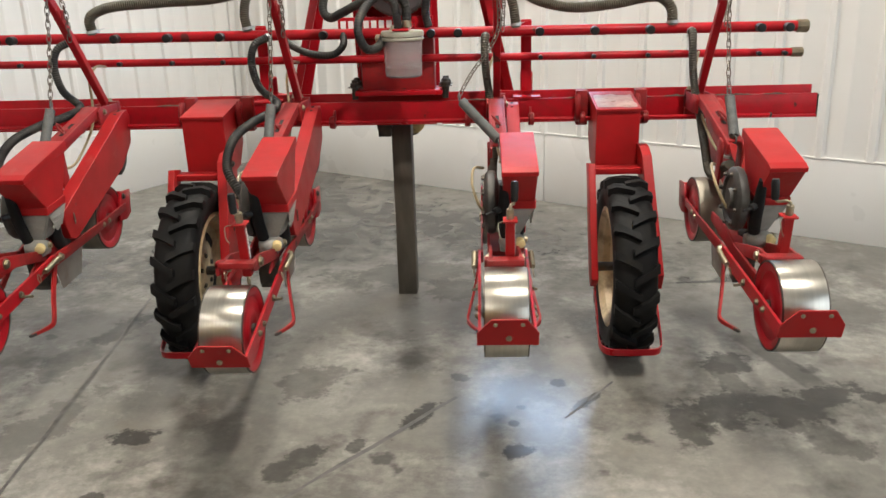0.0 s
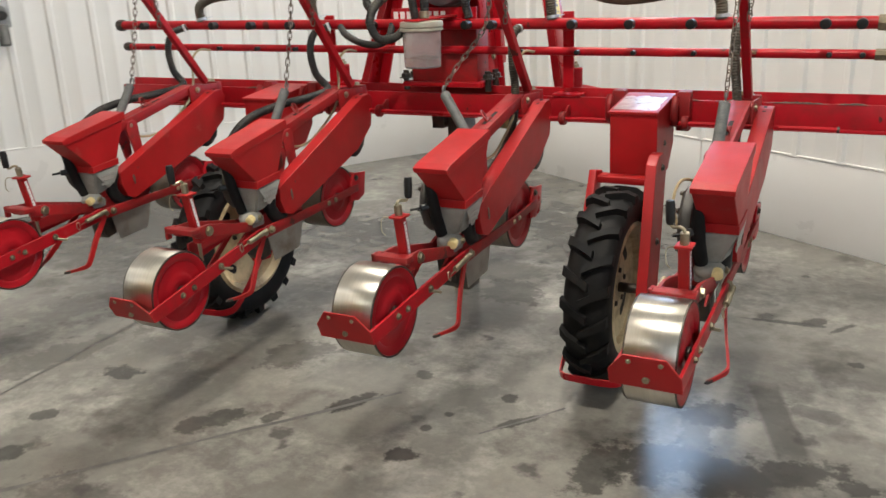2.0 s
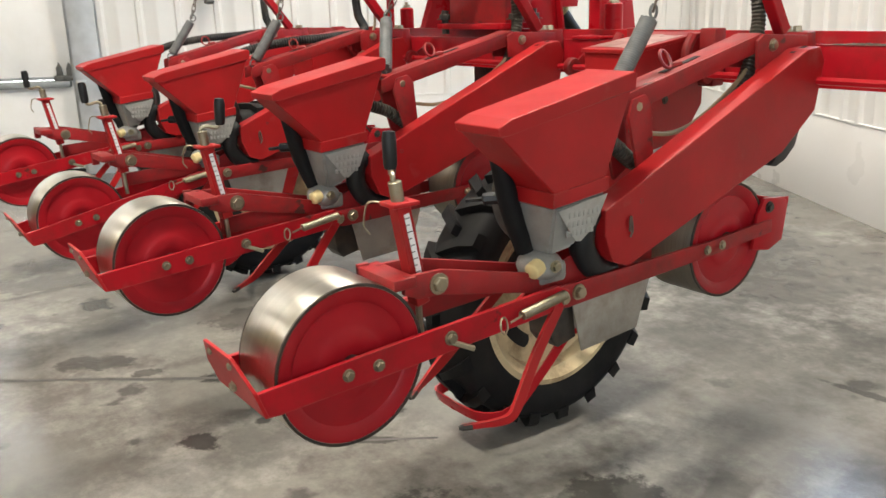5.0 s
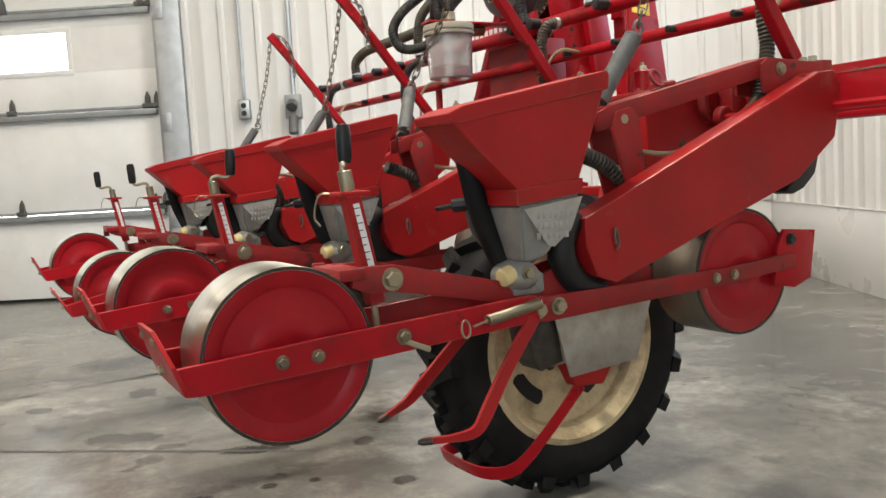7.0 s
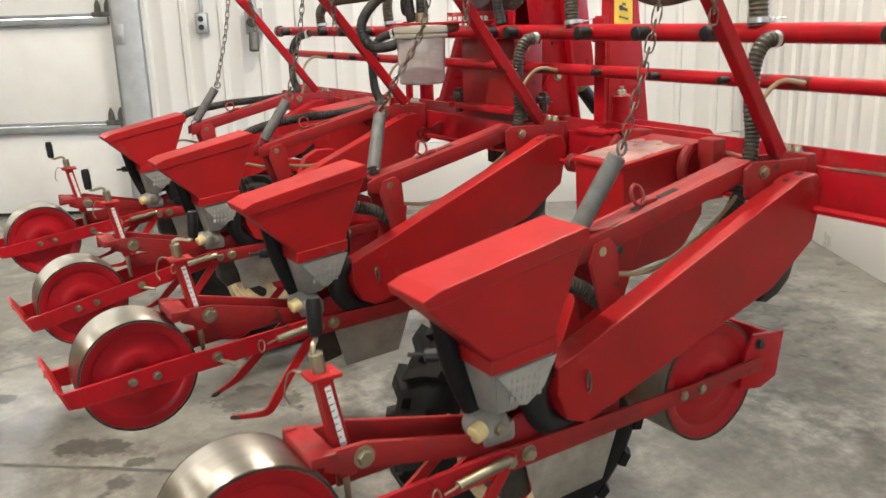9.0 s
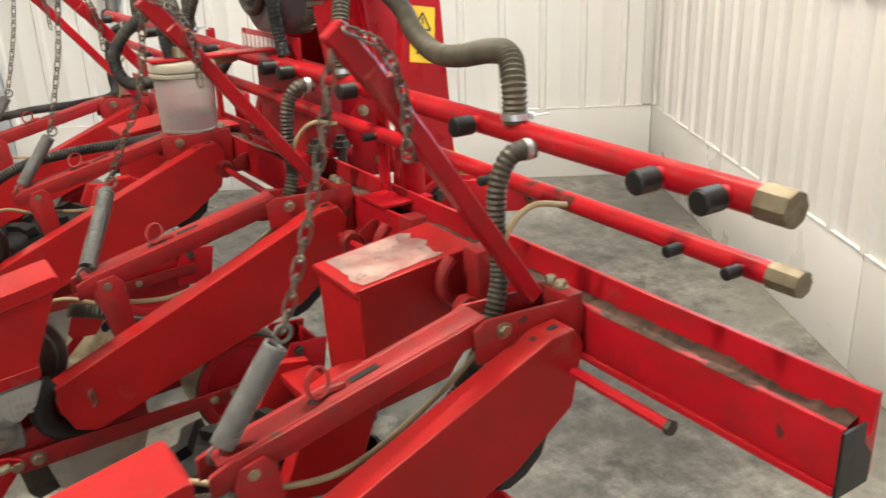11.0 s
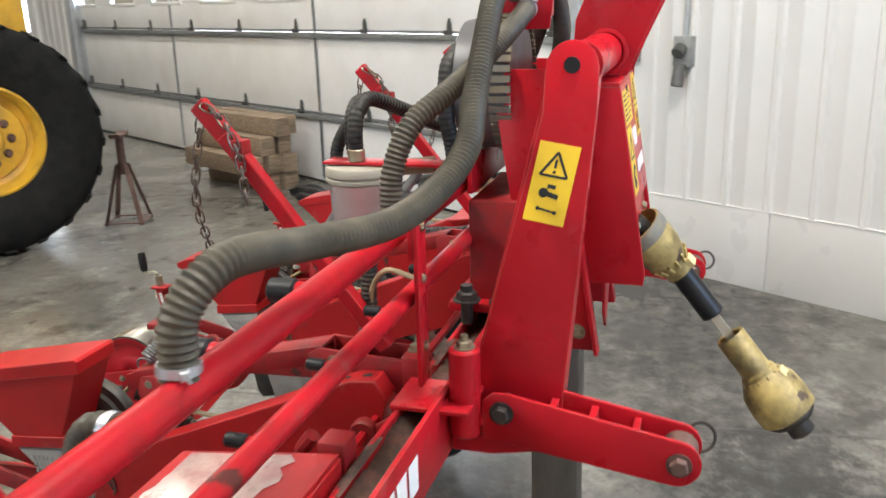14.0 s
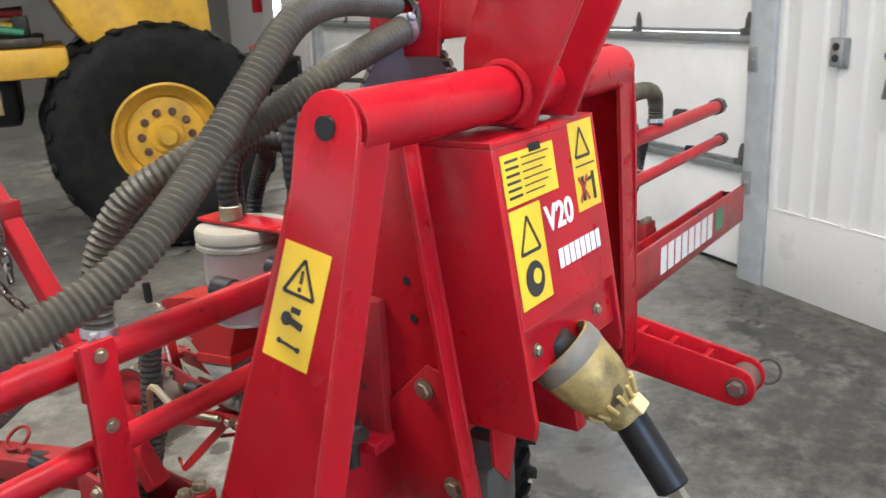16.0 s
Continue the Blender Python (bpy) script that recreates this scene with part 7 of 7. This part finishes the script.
tagged(tpart("scrapes", bm, RUST, bod, "rusty scrapes"), kind="stuff")
bm = B()
box(bm, (-2.6, 0.12, 1.12), (-0.50, 1.6, 1.295), 0.02)
tpart("side_rail", bm, YELLOW, None, "yellow frame rail")
bm = B()
box(bm, (-2.6, 0.16, 1.299), (-0.62, 1.5, 1.36), 0.02)
tray = tpart("tray", bm, DARKMETAL, None, "dark tray with cables")
for i, (mt, z) in enumerate(((GREEN, 1.39), (STICKER, 1.42), (BLACK, 1.40), (INK_RED, 1.44), (STICKER, 1.47), (BLACK, 1.50))):
    rnd = random.Random(i + 3)
    bm = B()
    sweep(bm, smooth_line([(-2.4 + 0.42 * k, 0.22 + 0.12 * i + rnd.uniform(-0.05, 0.05), z + rnd.uniform(-0.03, 0.08)) for k in range(5)], 0.04), 0.022, 7)
    tpart("cable", bm, mt, tray)
for x, y, w, h, mt in ((-0.95, 0.30, 0.09, 0.12, BLACK), (-1.12, 0.26, 0.12, 0.19, DARKMETAL), (-1.30, 0.40, 0.10, 0.14, BLUEBOX), (-1.48, 0.30, 0.13, 0.10, INK_RED), (-1.68, 0.35, 0.16, 0.17, GREYBOX), (-1.95, 0.32, 0.12, 0.13, BLUEBOX)):
    bm = B()
    box(bm, (x + 0.22 - w / 2, y - 0.05, 1.361), (x + 0.22 + w / 2, y + 0.12, 1.361 + h), 0.012)
    tpart("valve_block", bm, mt, tray)
# added black round shape, standing in for the far wheel
bm = B()
lathe(bm, [(0.0, -0.16), (0.22, -0.16), (0.26, -0.12), (0.265, 0.0), (0.26, 0.12), (0.22, 0.16), (0.0, 0.16)], (-0.47, 0.75, 0.80), (0, 1, 0), 40)
tpart("drum", bm, RUBBER, None, "black round stand-in for the far wheel, under the frame")
bm = B()
box(bm, (-2.4, 0.6, 0.80), (-0.82, 1.4, 1.119), 0.03)
tpart("underframe", bm, BLACK)
bm = B()
box(bm, (-1.06, 0.592, 0.88), (-0.92, 0.599, 1.03), 0.002)
tpart("tag", bm, CREAM, None, "white tag")

st = thing("jack_stand", (0, 0, 0), "rusty brown steel jack stand on the floor", "jack stand", m=Matrix.Translation((-2.67, 0.60, 0.0)) @ Matrix.Rotation(radians(20), 4, "Z"))
for sx, sy in ((-1, -1), (1, -1), (1, 1), (-1, 1)):
    bm = B()
    bar(bm, (sx * 0.12, sy * 0.12, 0.012), (sx * 0.03, sy * 0.03, 0.42), 0.035, 0.008, up=(sx, sy, 0.3))
    part("leg", bm, RUST, st, local=True)
bm = B()
for a, b in (((-0.12, -0.12), (0.12, -0.12)), ((0.12, -0.12), (0.12, 0.12)), ((0.12, 0.12), (-0.12, 0.12)), ((-0.12, 0.12), (-0.12, -0.12))):
    bar(bm, (*a, 0.03), (*b, 0.03), 0.03, 0.006, up=(0, 0, 1))
part("base_frame", bm, RUST, st, local=True)
bm = B()
rod(bm, (0, 0, 0.35), (0, 0, 0.60), 0.028, 12)
part("post", bm, RUST, st, local=True)
bm = B()
prism(bm, [(-0.09, 0.605), (0.09, 0.605), (0.105, 0.635), (0.07, 0.62), (-0.07, 0.62), (-0.105, 0.635)], -0.035, 0.035, 0.003, axis="y")
part("saddle", bm, RUST, st, local=True)

pile = 0
for z, n, jitter in ((0.0, 2, 0.0), (0.146, 3, 0.02), (0.292, 2, 0.05), (0.438, 2, -0.04)):
    for k in range(n):
        rnd = random.Random(pile)
        q0 = -8.0 + rnd.uniform(0, 0.15) + (0.06 if z > 0.2 else 0)
        bm = B()
        box(bm, (-0.065, -0.47 + rnd.uniform(0, 0.1), 0.0), (0.065, 0.62 - rnd.uniform(0, 0.12), 0.145), 0.008)
        tb = part("timber", bm, WOOD)
        tb.matrix_world = ROOM @ pose(0.24 + 0.145 * k + jitter, -7.05, z + 0.0, 0, 0, rnd.uniform(-3, 3) + 4)
        tagged(tb, "rough brown square timber in a stack by the door", "timber", "stacked timbers")
        pile += 1
bx = thing("dark_bag", (0, 0, 0), "dark crumpled bag on the floor beside the timber", "bag", m=ROOM @ pose(0.42, -5.85, 0.0))
bm = B()
bmesh.ops.create_icosphere(bm, subdivisions=4, radius=1.0)
for v in bm.verts:
    k = 1 + 0.25 * noise.noise(v.co * 2.1) + 0.08 * noise.noise(v.co * 6)
    v.co = Vector((v.co.x * 0.11 * k, v.co.y * 0.27 * k, max(0.0, 0.065 + v.co.z * 0.075 * k)))
part("bag", bm, BLACK, bx, local=True)

# workbench, extinguisher and walk door past the overhead door
wb = thing("workbench", (0, 0, 0), "dark workbench with clutter on top", "workbench", m=ROOM @ pose(0.05, -13.0, 0.0))
bm = B()
box(bm, (0.0, -0.9, 0.72), (0.62, 0.9, 0.78), 0.006)
part("worktop", bm, DARKMETAL, wb, local=True)
bm = B()
box(bm, (0.03, -0.85, 0.42), (0.58, 0.85, 0.719), 0.006)
part("drawer_unit", bm, BLACK, wb, local=True)
for x, y in ((0.05, -0.83), (0.05, 0.83), (0.56, -0.83), (0.56, 0.83)):
    bm = B()
    box(bm, (x - 0.03, y - 0.03, 0.0), (x + 0.03, y + 0.03, 0.419), 0.003)
    part("leg", bm, DARKMETAL, wb, local=True)
for i, (y, w, h, mt) in enumerate(((-0.5, 0.2, 0.12, INK_RED), (-0.1, 0.25, 0.08, GREYBOX), (0.25, 0.16, 0.2, WOOD), (0.55, 0.3, 0.1, BLACK))):
    bm = B()
    box(bm, (0, 0, 0), (0.22, w, h), 0.02)
    o = part("tool_box", bm, mt)
    o.matrix_world = ROOM @ pose(0.2, -13.0 + y, 0.781, 0, 0, 8 * i - 10)
    tagged(o, ("red", "grey", "brown", "black")[i] + " tool box lying on the dark workbench", "tool box", "clutter on the workbench")
pa = thing("bucket", (0, 0, 0), "white plastic bucket on the floor under the bench", "bucket", m=ROOM @ pose(0.9, -12.2, 0.0))
part("body", lathe(B(), [(0.0, 0.0), (0.13, 0.0), (0.15, 0.36), (0.156, 0.37), (0.145, 0.37), (0.125, 0.01), (0.0, 0.01)], (0, 0, 0), (0, 0, 1), 28), LETTER, pa, local=True)
ex = thing("fire_extinguisher", (0, 0, 0), "red fire extinguisher hung on the white wall", "extinguisher", m=ROOM @ pose(0.1, -14.2, 1.35))
part("cylinder", lathe(B(), [(0.0, 0.0), (0.07, 0.0), (0.075, 0.01), (0.075, 0.38), (0.05, 0.43), (0.02, 0.44), (0.0, 0.44)], (0, 0, 0), (0, 0, 1), 20), RED, ex, local=True)
bm = B()
rod(bm, (0, 0, 0.43), (0, 0, 0.50), 0.02, 10)
part("valve", bm, BLACK, ex, local=True)
dr = room_part("door_2", box(B(), (0.02, -13.55, 0.02), (0.06, -12.62, 2.08), 0.004), DOORPAINT, "white walk door with a tall glowing pane", category="door")
# the pane itself glows; door and wall are solid behind it
room_part("pane", box(B(), (0.0605, -13.28, 1.18), (0.066, -12.90, 1.92), 0.002), DAYLIGHT, "pane that glows itself in place of daylight", parent=dr)
